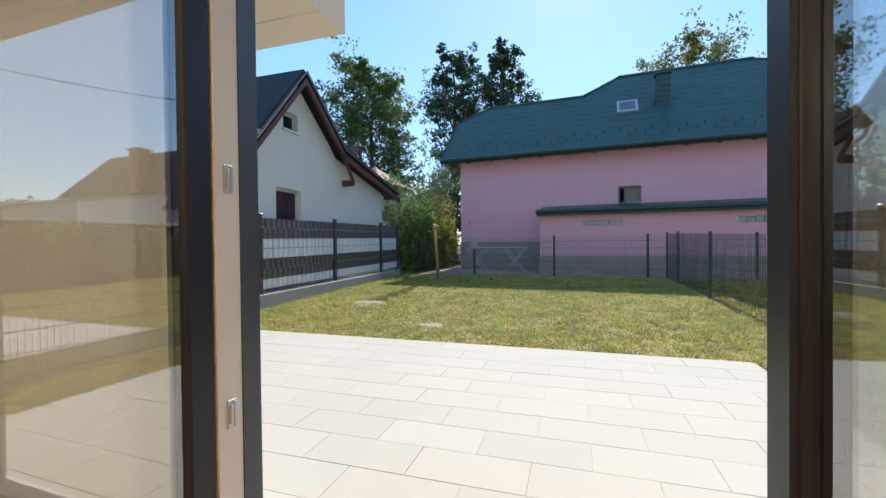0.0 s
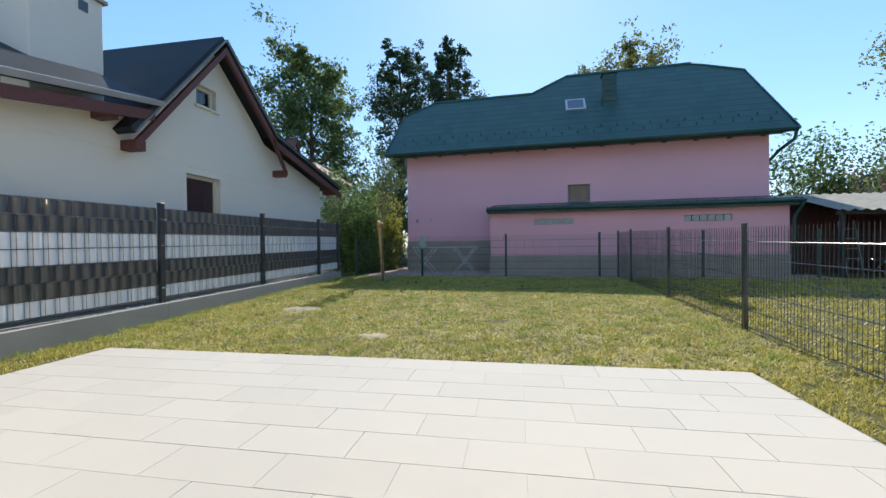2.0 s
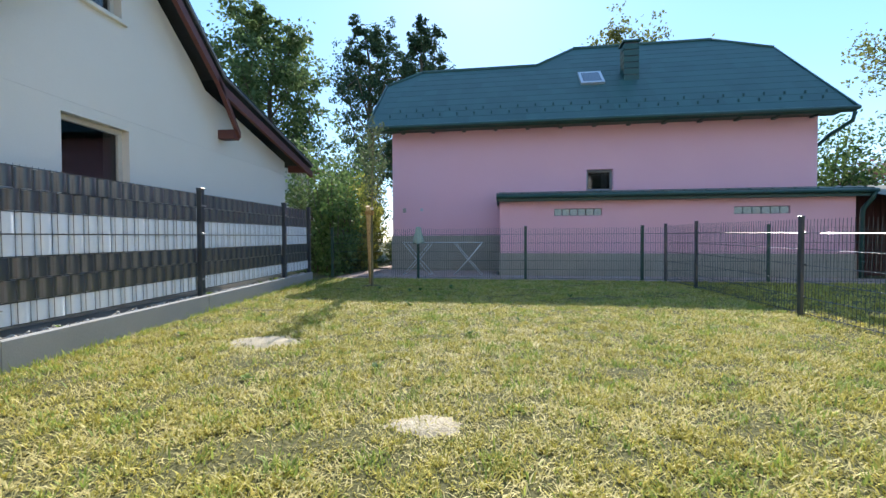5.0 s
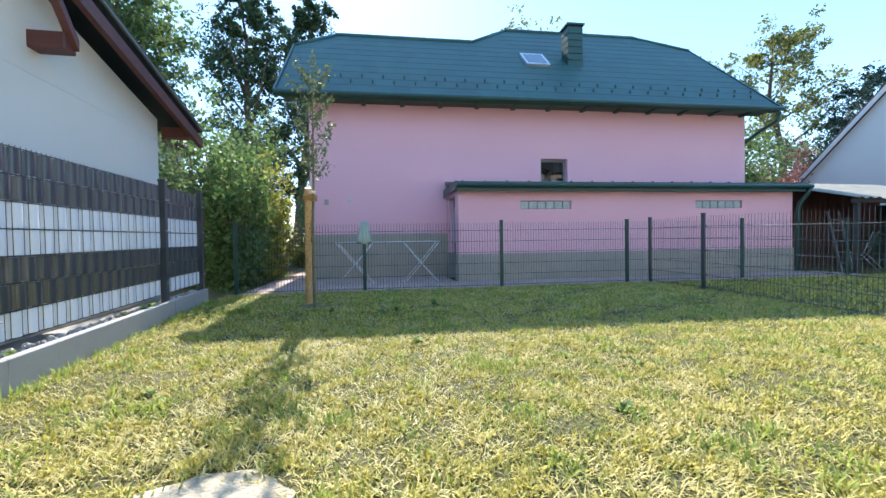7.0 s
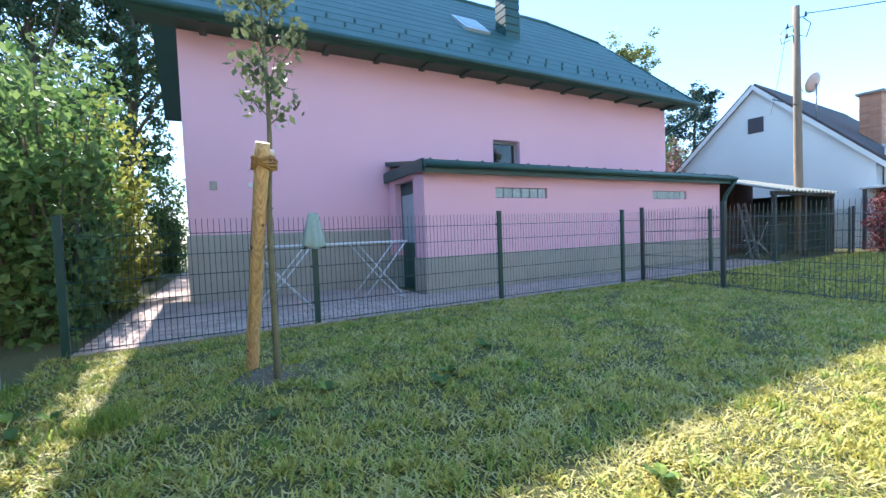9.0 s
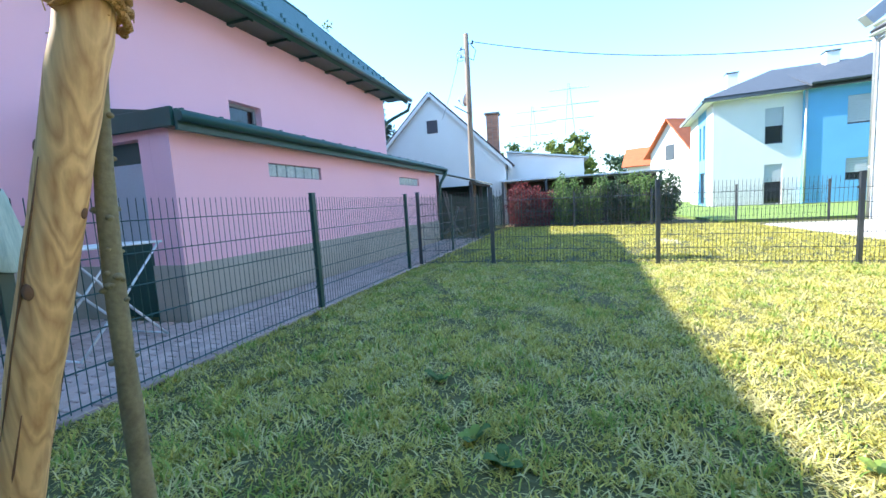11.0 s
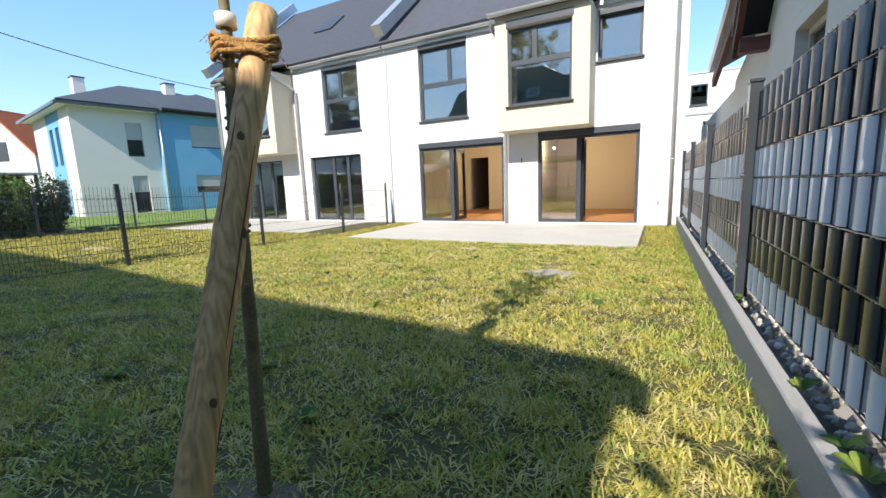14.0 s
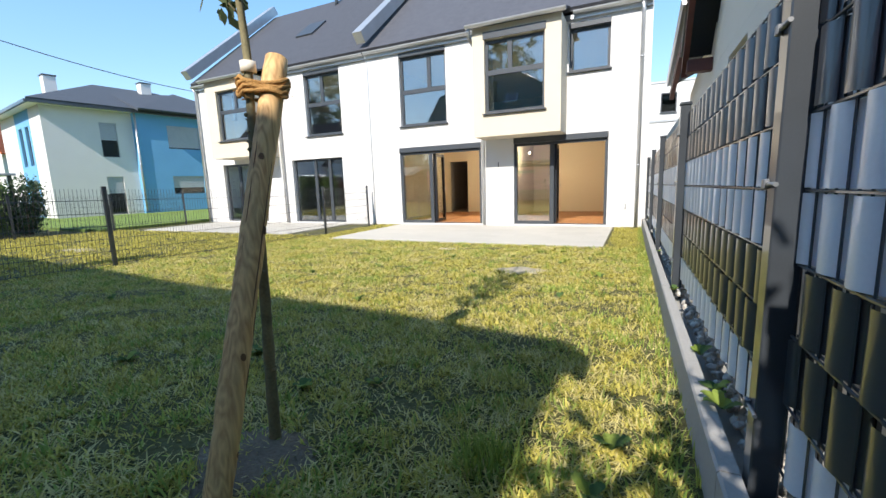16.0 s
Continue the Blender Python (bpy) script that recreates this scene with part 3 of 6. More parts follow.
    tube(bm, [P(4.45, ra), P(5.85, rb)], 0.06, 6)
    part("ridge_cap", bm, TRIMGREEN, h)
    bm = bmesh.new()
    slab(bm, [(11.985, e - 0.02, z0 + 0.03), (12.03, e - 0.02, z0 + 0.03), (12.03, 2.62, z0 + k * (2.62 - e) + 0.03), (11.985, 2.62, z0 + k * (2.62 - e) + 0.03)], 0.2)
    part("verge_board", bm, TRIMGREEN, h)
    bm = bmesh.new()
    slab(bm, [(-0.63, e - 0.02, z0 + 0.03), (-0.585, e - 0.02, z0 + 0.03), (-0.585, 1.6, z0 + k * (1.6 - e) + 0.03), (-0.63, 1.6, z0 + k * (1.6 - e) + 0.03)], 0.2)
    part("verge_board", bm, TRIMGREEN, h)
    bm = bmesh.new()
    rod(bm, (-0.6, e - 0.05, z0 - 0.03), (12.0, e - 0.05, z0 - 0.03), 0.055, seg=8)
    part("gutter", bm, TRIMGREEN, h, "dark green gutter")
    bm = bmesh.new()
    box(bm, -0.5, 11.9, e + 0.1, -0.001, 4.3, 4.335)
    for i in range(13):
        u = 0.3 + i * 0.92
        box(bm, u, u + 0.1, e + 0.2, -0.001, 4.255, 4.3)
    part("soffit", bm, TRIMGREEN, h)
    downpipe(h, [(11.9, e - 0.05, 4.2), (11.9, e + 0.02, 4.0), (11.72, -0.2, 3.78), (11.62, 0.25, 3.5), (11.62, 0.3, 2.6)], 0.05, "dark green downpipe", TRIMGREEN)
    # snow guards
    for row, v in enumerate((-0.25, 0.0)):
        for i in range(24):
            u = 0.0 + i * 0.5 + row * 0.25
            b = bmesh.new()
            x, y, z = P(u, v)
            box(b, u - 0.02, u + 0.02, v - 0.01, v + 0.02, z, z + 0.09, bevel=0.003)
            part("snow_guard", b, TRIMGREEN, h)
    # roof sheets: thin courses over the front slope
    bm = bmesh.new()
    rng = random.Random(5)
    v = e + 0.02
    while v < rb - 0.2:
        u = -0.56 if v < 1.6 else (0.35 + (v - ra) * 0.2 if v < ra - 0.2 else 5.4)
        u1 = 11.95 if v < 2.55 else 11.0
        u += rng.uniform(0, 0.2)
        while u < u1 - 0.3:
            a = P(u, v)
            up = 0.012
            pts = [(u, v, a[2] + up), (u + 0.39, v, a[2] + up), (u + 0.39, v + 0.3, a[2] + 0.27 + 0.004), (u, v + 0.3, a[2] + 0.27 + 0.004)]
            vs = [bm.verts.new(p) for p in pts]
            bm.faces.new(vs)
            lo = [bm.verts.new((p[0], p[1], p[2] - up)) for p in pts[:2]]
            bm.faces.new((vs[1], vs[0], lo[0], lo[1]))
            u += 0.4
        v += 0.3
    t = part("roof_shingles", bm, ROOFGREEN, h)
    tagged(t, kind="stuff")
    # chimney
    z = 5.6
    b = boxes((7.0, 7.42, 1.15, 1.55, z, 7.1), bevel=0.01)
    ch = part("chimney", b, surface("dark_slate_cladding", (0.05, 0.06, 0.06), (0.03, 0.035, 0.035), 5, 60, 0.6), h, "slate-clad chimney")
    part("chimney_cap", boxes((6.94, 7.48, 1.09, 1.61, 7.1, 7.16), bevel=0.01), TRIMGREEN, ch)
    for i in range(7):
        part("cladding_course", boxes((6.985, 7.435, 1.135, 1.565, 5.74 + i * 0.19, 5.905 + i * 0.19), bevel=0.004), TRIMGREEN, ch)
    # skylight
    a, b2 = P(5.72, 0.95), P(6.35, 1.55)
    bm = bmesh.new()
    slab(bm, [(5.7, 0.95, a[2] + 0.1), (6.4, 0.95, a[2] + 0.1), (6.4, 1.6, a[2] + 0.685), (5.7, 1.6, a[2] + 0.685)], 0.12)
    s = part("skylight", bm, ZINC, h, "metal-framed roof window")
    bm = bmesh.new()
    slab(bm, [(5.78, 1.03, a[2] + 0.178), (6.32, 1.03, a[2] + 0.178), (6.32, 1.52, a[2] + 0.619), (5.78, 1.52, a[2] + 0.619)], 0.01)
    part("pane", bm, DARKGLASS, s)
    # annex
    ax = part("annex", bmesh.new(), PINK, h, "low pink lean-to annex")
    bm = bmesh.new()
    g1, g2 = (4.6, 5.75, 1.66, 1.84), (8.75, 9.95, 1.66, 1.84)
    wall_cells(bm, 3.25, 11.3, 0.72, 2.12, -1.56, -1.3, [g1, g2])
    part("annex_wall", bm, PINK, ax)
    bm = bmesh.new()
    wall_cells(bm, -1.298, -0.032, 0.72, 2.12, 3.25, 3.5, [(-1.15, -0.35, 0.72, 2.0)], axis="y")
    part("annex_wall", bm, PINK, ax)
    part("annex_wall", boxes((11.05, 11.3, -1.298, -0.032, 0.72, 2.12)), PINK, ax)
    bm = boxes((3.23, 11.32, -1.58, -1.3, -0.2, 0.72))
    wall_cells(bm, -1.298, -0.035, -0.2, 0.72, 3.23, 3.5, [(-1.15, -0.35, 0.1, 0.72)], axis="y")
    box(bm, 11.05, 11.32, -1.298, -0.035, -0.2, 0.72)
    part("annex_plinth", bm, PLINTH, ax, "grey plinth")
    part("annex_door", boxes((3.36, 3.42, -1.15, -0.35, 0.1, 2.0), bevel=0.005), TRIMGREEN, ax, "dark green side door")
    part("door_panel", boxes((3.345, 3.359, -1.06, -0.44, 0.95, 1.78), bevel=0.004), BLIND, ax, "plain grey upper door panel")
    bm = bmesh.new()
    slab(bm, [(3.21, -1.72, 2.2), (11.5, -1.72, 2.2), (11.5, -0.004, 2.46), (3.21, -0.004, 2.46)], 0.08)
    part("annex_roof", bm, TRIMGREEN, ax, "dark green lean-to roof")
    part("fascia", boxes((3.19, 11.52, -1.765, -1.725, 2.02, 2.22), bevel=0.004), TRIMGREEN, ax)
    part("fascia", boxes((3.16, 3.2, -1.72, -0.01, 2.06, 2.24), bevel=0.004), TRIMGREEN, ax)
    part("soffit", boxes((3.21, 11.5, -1.72, -1.565, 2.06, 2.1)), TRIMGREEN, ax)
    bm = bmesh.new()
    rod(bm, (3.16, -1.82, 2.14), (11.54, -1.82, 2.14), 0.05, seg=8)
    part("gutter", bm, TRIMGREEN, ax)
    downpipe(ax, [(11.5, -1.82, 2.12), (11.47, -1.78, 1.98), (11.38, -1.66, 1.75), (11.38, -1.63, 1.6), (11.38, -1.63, 0.1)], 0.045, "dark green downpipe", TRIMGREEN)
    for i in range(18):
        u = 3.3 + i * 0.475
        part("seam", boxes((u, u + 0.03, -1.71, -1.67, 2.202, 2.25)), TRIMGREEN, ax)
    for g in (g1, g2):
        n = 6
        w = (g[1] - g[0]) / n
        for i in range(n):
            bm = boxes((g[0] + i * w + 0.008, g[0] + (i + 1) * w - 0.008, -1.53, -1.45, g[2] + 0.006, g[3] - 0.006), bevel=0.012)
            part("glass_block", bm, surface("frosted_block", (0.5, 0.56, 0.54), (0.3, 0.35, 0.34), 12, 50, 0.15, bump=0.4) if i + (g is g2) * 9 == 0 else bpy.data.materials["frosted_block"], ax)
    # wall fittings
    part("vent_cover", boxes((0.32, 0.42, -0.02, -0.001, 1.9, 2.03), bevel=0.004), PLINTH, h, "small grey vent cover")
    b = bmesh.new()
    rod(b, (0.9, -0.03, 1.98), (0.9, -0.001, 1.98), 0.045, seg=10)
    part("vent_cap", b, ZINC, h)
    return h


pink_house()


# ---- white gabled house behind the privacy fence ----
def white_house():
    h = thing("white_house", "old white gabled cottage with red-brown roof timbers", "house")
    xw = -6.35
    bm = bmesh.new()
    yl, yr = -4.0, 10.85
    wall_cells(bm, yl, yr, 0.0, 2.5, xw - 0.35, xw, [(5.93, 6.76, 1.3, 2.38)], axis="y")
    part("wall", bm, OLDWHITE, h, "off-white rendered wall")
    # gable triangle with its small window, left slope steeper
    bm = bmesh.new()

    def prism(pts):
        f0 = [bm.verts.new((xw, y, z)) for y, z in pts]
        f1 = [bm.verts.new((xw - 0.35, y, z)) for y, z in pts]
        bm.faces.new(f0)
        bm.faces.new(f1[::-1])
        n = len(pts)
        for i in range(n):
            bm.faces.new((f0[i], f1[i], f1[(i + 1) % n], f0[(i + 1) % n]))

    prism([(4.65, 2.502), (8.9, 2.502), (7.93, 3.67), (5.60, 3.67)])
    prism([(8.9, 2.502), (10.85, 2.502), (10.85, 2.78), (8.2, 3.4), (7.93, 3.67)])
    prism([(5.60, 3.67), (6.19, 3.67), (6.19, 4.35)])
    prism([(6.68, 3.67), (7.93, 3.67), (6.68, 4.72)])
    prism([(6.19, 4.05), (6.68, 4.05), (6.68, 4.72), (6.58, 4.8), (6.19, 4.35)])
    prism([(2.4, 2.502), (4.65, 2.502), (5.0, 2.9), (4.9, 3.1), (2.4, 2.62)])
    part("gable", bm, OLDWHITE, h, "off-white rendered gable")
    for y0, y1, z0, z1 in ((5.93, 6.76, 1.3, 2.38), (6.19, 6.68, 3.67, 4.05)):
        x = xw - 0.09
        b = boxes((x - 0.06, x, y0, y1, z0, z0 + 0.06), (x - 0.06, x, y0, y1, z1 - 0.06, z1), (x - 0.06, x, y0, y0 + 0.06, z0 + 0.06, z1 - 0.06), (x - 0.06, x, y1 - 0.06, y1, z0 + 0.06, z1 - 0.06), bevel=0.005)
        w = part("window", b, surface("cream_window_frame", (0.62, 0.58, 0.5), rough=0.5) if z0 < 2 else bpy.data.materials["cream_window_frame"], h, "cream window frame with dark glass")
        part("pane", boxes((x - 0.04, x - 0.03, y0 + 0.05, y1 - 0.05, z0 + 0.05, z1 - 0.05)), DARKGLASS, w)
        # A dark sheet behind the glass gives the room's shade by colour
        part("room_shade_sheet", boxes((x - 0.5, x - 0.45, y0 - 0.2, y1 + 0.2, z0 - 0.2, z1 + 0.2)), ROOMSHADE, w)
        part("sill", boxes((xw - 0.1, xw + 0.05, y0 - 0.05, y1 + 0.05, z0 - 0.05, z0 - 0.003), bevel=0.005), OLDWHITE, w)
    # roof slabs, dark with brown verge boards
    xo = -6.04
    pk, le, re = (6.58, 4.93), (4.68, 2.72), (11.62, 2.80)
    kn = (8.9, 3.55)
    xb = -13.0
    sheet = surface("anthracite_sheet_roof", (0.03, 0.036, 0.042), (0.02, 0.024, 0.03), 2, 50, 0.6, bump=0.2, dist=0.004, spec=0.2)
    planes = ([(xo, le[0], le[1]), (xo, pk[0], pk[1]), (xb, pk[0], pk[1]), (xb, le[0], le[1])],
              [(xo, pk[0], pk[1]), (xo, 8.2, 3.56), (xb, 8.2, 3.56), (xb, pk[0], pk[1])],
              [(xo, 8.2, 3.56), (xo, re[0], re[1]), (xb, re[0], re[1]), (xb, 8.2, 3.56)],
              [(xo - 0.02, 2.4, 2.8), (xo - 0.02, 5.05, 3.22), (-9.5, 5.05, 4.9), (-9.5, 2.4, 4.5)])
    for k, q in enumerate(planes):
        bm = bmesh.new()
        slab(bm, q[::-1], 0.08 if k == 3 else 0.1)
        part("roof_plane", bm, sheet, h, "dark anthracite sheet roof")

    def board(a, b, w=0.14, x0=xo - 0.05, x1=xo + 0.015):
        (y0, z0), (y1, z1) = a, b
        bm = bmesh.new()
        f0 = [bm.verts.new((x1, y, z)) for y, z in ((y0, z0 - 0.1), (y1, z1 - 0.1), (y1, z1 - 0.1 - w), (y0, z0 - 0.1 - w))]
        f1 = [bm.verts.new((x0, v.co.y, v.co.z)) for v in f0]
        bm.faces.new(f0)
        bm.faces.new(f1[::-1])
        for i in range(4):
            bm.faces.new((f0[i], f1[i], f1[(i + 1) % 4], f0[(i + 1) % 4]))
        part("verge_board", bm, BROWNWOOD, h, "red-brown stained verge board")

    board(le, pk)
    board(pk, (8.2, 3.56))
    board((8.2, 3.56), re)
    board((8.05, 3.66), (8.62, 2.95), 0.1)
    board((2.4, 2.82), (5.0, 3.24), 0.15)
    for y, z in ((4.72, 2.5), (4.3, 2.84), (8.5, 2.72), (11.2, 2.62)):
        part("purlin", boxes((xw - 0.1, xo - 0.03, y, y + 0.16, z, z + 0.15), bevel=0.008), BROWNWOOD, h, "red-brown purlin end")
    bm = bmesh.new()
    slab(bm, [(xo + 0.06, 2.4, 2.8), (xo + 0.06, 5.12, 3.23), (xo - 0.14, 5.12, 3.29), (xo - 0.14, 2.4, 2.86)][::-1], 0.08)
    part("eave_flashing", bm, ZINC, h)
    bm = bmesh.new()
    for a, b in ((le, pk), (pk, (8.2, 3.56)), ((8.2, 3.56), re)):
        slab(bm, [(xo + 0.03, a[0], a[1] + 0.01), (xo + 0.03, b[0], b[1] + 0.01), (xo - 0.14, b[0], b[1] + 0.03), (xo - 0.14, a[0], a[1] + 0.03)][::-1], 0.03)
    part("verge_flashing", bm, surface("dull_grey_flashing", (0.22, 0.23, 0.24), rough=0.45, metal=0.4), h)
    # chimney
    cx, cy = -7.1, 4.12
    c = part("chimney", boxes((cx - 0.5, cx, cy, cy + 1.02, 2.9, 4.93), bevel=0.01), OLDWHITE, h, "off-white rendered chimney")
    part("chimney_cap", boxes((cx - 0.55, cx + 0.05, cy - 0.06, cy + 1.08, 4.93, 4.99), bevel=0.01), PLINTH, c)
    # Thin dark plates stand for the flue holes, their shade put in the colour
    for dy in (0.25, 0.65):
        part("flue_opening_shade", boxes((cx + 0.0, cx + 0.005, cy + dy, cy + dy + 0.14, 4.66, 4.82)), FENCEGREY, c)
    bm = boxes((-13.0, -12.7, -4.0, 10.85, 0, 2.7), (-12.7, xw - 0.352, 10.55, 10.85, 0, 2.7), (-12.7, xw - 0.352, -4.0, -3.7, 0, 2.7))
    part("wall", bm, OLDWHITE, h)


white_house()


# ---- mesh fences ----
def mesh_panel_data(length, height, mat, name):
    bm = bmesh.new()
    n = int(length / 0.05)
    for i in range(n + 1):
        x = min(0.02 + i * 0.05, length - 0.01)
        rod(bm, (x, 0, 0.03), (x, 0, height), 0.003, seg=4, caps=False)
    for i in range(int(height / 0.2) + 1):
        z = 0.05 + i * 0.2
        if z < height + 0.01:
            for d in (-0.006, 0.006):
                rod(bm, (0, d, z), (length, d, z), 0.0035, seg=4, caps=False)
    o = obj_from(name, bm, mat)
    me = o.data
    bpy.data.objects.remove(o)
    return me


def post_data(height, mat, w=0.06, d=0.04, clips=()):
    bm = bmesh.new()
    box(bm, -w / 2, w / 2, -d / 2, d / 2, -0.1, height, bevel=0.003)
    box(bm, -w / 2 - 0.004, w / 2 + 0.004, -d / 2 - 0.004, d / 2 + 0.004, height, height + 0.015, bevel=0.003)
    for z in clips:
        box(bm, -w / 2 - 0.012, w / 2 + 0.012, d / 2, d / 2 + 0.012, z - 0.015, z + 0.015, bevel=0.003)
    o = obj_from("post", bm, mat)
    me = o.data
    bpy.data.objects.remove(o)
    return me


def mesh_fence(pts, height, mat, label):
    f = thing("mesh_fence", label, "fence", group="mesh fences")
    pm = post_data(height + 0.03, mat, clips=(0.25, 0.65, 1.05))
    for i, (x, y) in enumerate(pts):
        z = float(ground_z(x, y))
        nx, ny = pts[min(i + 1, len(pts) - 1)]
        px, py = pts[max(i - 1, 0)]
        a = math.degrees(math.atan2(ny - py, nx - px))
        piece("post", pm, f, pose(x, y, z, 0, 0, a))
    cache = {}
    for (xa, ya), (xb, yb) in zip(pts, pts[1:]):
        ln = math.hypot(xb - xa, yb - ya)
        key = round(ln, 2)
        if key not in cache:
            cache[key] = mesh_panel_data(ln, height, mat, "mesh_panel")
        za, zb = float(ground_z(xa, ya)), float(ground_z(xb, yb))
        ang = math.atan2(yb - ya, xb - xa)
        piece("mesh_panel", cache[key], f, Matrix.Translation((xa, ya, za)) @ Matrix.Rotation(ang, 4, "Z") @ Matrix.Rotation(-math.atan2(zb - za, ln), 4, "Y"))
    return f


mesh_fence([(-5.62, 11.79), (-3.497, 11.663), (-1.02, 11.515), (1.49, 11.39), (3.985, 11.23), (6.48, 11.08), (8.97, 10.93), (10.4, 10.85)], 1.19, FENCEGREEN, "dark green double-rod mesh fence along the back of the lawn")
mesh_fence([(1.95, 11.33), (1.95, 10.07), (1.95, 7.575), (1.95, 5.08), (1.97, 2.58), (2.2, 0.28)], 1.22, FENCEGREY, "dark grey mesh fence dividing the two gardens")
mesh_fence([(10.5, 10.8), (10.5, 8.3), (10.5, 5.8), (10.5, 3.3), (10.5, 0.8)], 1.22, FENCEGREY, "dark grey mesh fence at the far side of the next garden")


def post_cloth():
    """A cloth slipped over the post top, folds widening downward."""
    c = thing("post_cloth", "pale green striped cloth hanging over a fence post", "cloth", pose(-3.497, 11.663, 0.135))
    bm = bmesh.new()
    n, rings = 36, []
    rows = [(1.236, 0.02), (1.234, 0.045), (1.2, 0.056), (1.1, 0.075), (0.98, 0.1), (0.86, 0.12), (0.855, 0.115), (0.98, 0.094), (1.1, 0.069), (1.2, 0.05)]
    for k, (z, r) in enumerate(rows):
        fold = 0.22 * min(1.0, (1.24 - z) / 0.3)
        ring = []
        for i in range(n):
            a = 2 * math.pi * i / n
            q = r * (1 + fold * math.sin(7 * a + 0.6) * 0.6)
            ring.append(bm.verts.new((q * math.cos(a) * 1.1, q * math.sin(a) * 0.62, z - 0.02 * math.sin(3 * a) * (z < 0.9))))
        rings.append(ring)
    for p, q in zip(rings, rings[1:]):
        for i in range(n):
            bm.faces.new((p[i], p[(i + 1) % n], q[(i + 1) % n], q[i])).smooth = True
    bm.faces.new(rings[0][::-1])
    part("cloth", bm, surface("pale_green_cloth", (0.46, 0.53, 0.45), (0.26, 0.35, 0.3), 14, 90, 0.95, bump=0.2, dist=0.002, stretch=(2, 2, 0.1)), c)


post_cloth()


# ---- privacy fence ----
STRIP_DARK = surface("dark_grey_pvc_strip", (0.042, 0.049, 0.06), (0.034, 0.04, 0.05), 3, 120, 0.32, bump=0.05, dist=0.001, spec=0.8, coat=0.7)
STRIP_LIGHT = surface("light_grey_pvc_strip", (0.72, 0.75, 0.8), (0.66, 0.69, 0.74), 3, 120, 0.3, bump=0.05, dist=0.001, coat=0.4)
PEBBLE = surface("pale_pebble", (0.5, 0.47, 0.42), (0.3, 0.28, 0.25), 9, 60, 0.85, island=0.35)


def fence_x(y):
    return -5.875 - 0.012 * (y - 7.4)


def privacy_fence():
    ys = [-0.1, 2.38, 4.88, 7.375, 9.875, 11.1]
    f = thing("privacy_fence", "anthracite mesh fence woven with dark and light grey strips", "fence")
    bm = bmesh.new()
    box(bm, -0.035, 0.035, -0.035, 0.035, 0.0, 1.72, bevel=0.004)
    box(bm, -0.042, 0.042, -0.042, 0.042, 1.72, 1.745, bevel=0.006)
    o = obj_from("post", bm, FENCEGREY)
    pm = o.data
    bpy.data.objects.remove(o)
    bm = bmesh.new()
    rod(bm, (0.04, -0.04, 0), (0.04, 0.06, 0), 0.006, seg=8)
    box(bm, 0.035, 0.05, -0.033, -0.01, -0.013, 0.013, bevel=0.003)
    o = obj_from("clamp", bm, DULLMETAL)
    cm = o.data
    bpy.data.objects.remove(o)

    def off(y):
        return 0.012 * (y - 4.88)

    for y in ys:
        p = piece("post", pm, f, pose(fence_x(y), y, off(y) - 0.01))
        for z in (0.5, 1.12, 1.5):
            piece("clamp", cm, p, pose(0, 0, z))
    for ya, yb in zip(ys, ys[1:]):
        ln = yb - ya - 0.08
        slope = math.atan2(off(yb) - off(ya), yb - ya)
        lean = math.atan2(fence_x(yb) - fence_x(ya), yb - ya)
        m = Matrix.Translation((fence_x(ya) - 0.035, ya + 0.04, off(ya))) @ Matrix.Rotation(-lean, 4, "Z") @ Matrix.Rotation(slope, 4, "X")
        bm = bmesh.new()
        n = int(ln / 0.05)
        for i in range(n + 1):
            rod(bm, (0, i * 0.05, 0.34), (0, i * 0.05, 1.67), 0.003, seg=4, caps=False)
        for i in range(8):
            z = 0.345 + i * 0.187
            for d in (-0.007, 0.007):
                rod(bm, (d, 0, z), (d, ln, z), 0.004, seg=5, caps=False)
        p = part("mesh_panel", bm, FENCEGREY, f, "anthracite double-rod mesh panel")
        p.matrix_basis = m
        for row in range(7):
            z0 = 0.352 + row * 0.187
            z1 = z0 + 0.174
            bm = bmesh.new()
            rng = random.Random(row * 7 + int(ya * 10))
            shift = (row % 2) * 0.05 + (0.05 if row > 3 else 0)
            prof = []
            y = -0.15 + shift
            while y < ln + 0.15:
                w = rng.uniform(-0.003, 0.003)
                prof += [(y + 0.004, -0.012), (y + 0.022, -0.02), (y + 0.044, -0.012), (y + 0.053, 0.004), (y + 0.07, 0.013 + w), (y + 0.095, 0.02 + w), (y + 0.122, 0.016 + w), (y + 0.144, 0.002)]
                y += 0.15
            prof = [(min(max(a, 0), ln), d) for a, d in prof]
            keep = [prof[0]]
            for q in prof[1:]:
                if q[0] > keep[-1][0] + 1e-4:
                    keep.append(q)
            lo = [bm.verts.new((d, a, z0)) for a, d in keep]
            hi = [bm.verts.new((d + rng.uniform(-0.001, 0.001), a, z1)) for a, d in keep]
            for i in range(len(keep) - 1):
                fc = bm.faces.new((lo[i], lo[i + 1], hi[i + 1], hi[i]))
                fc.smooth = True
            light = row in (0, 3, 4)
            s = part("strip", bm, STRIP_LIGHT if light else STRIP_DARK, f, "light grey woven strip" if light else "dark grey woven strip")
            s.matrix_basis = m
    return f


privacy_fence()


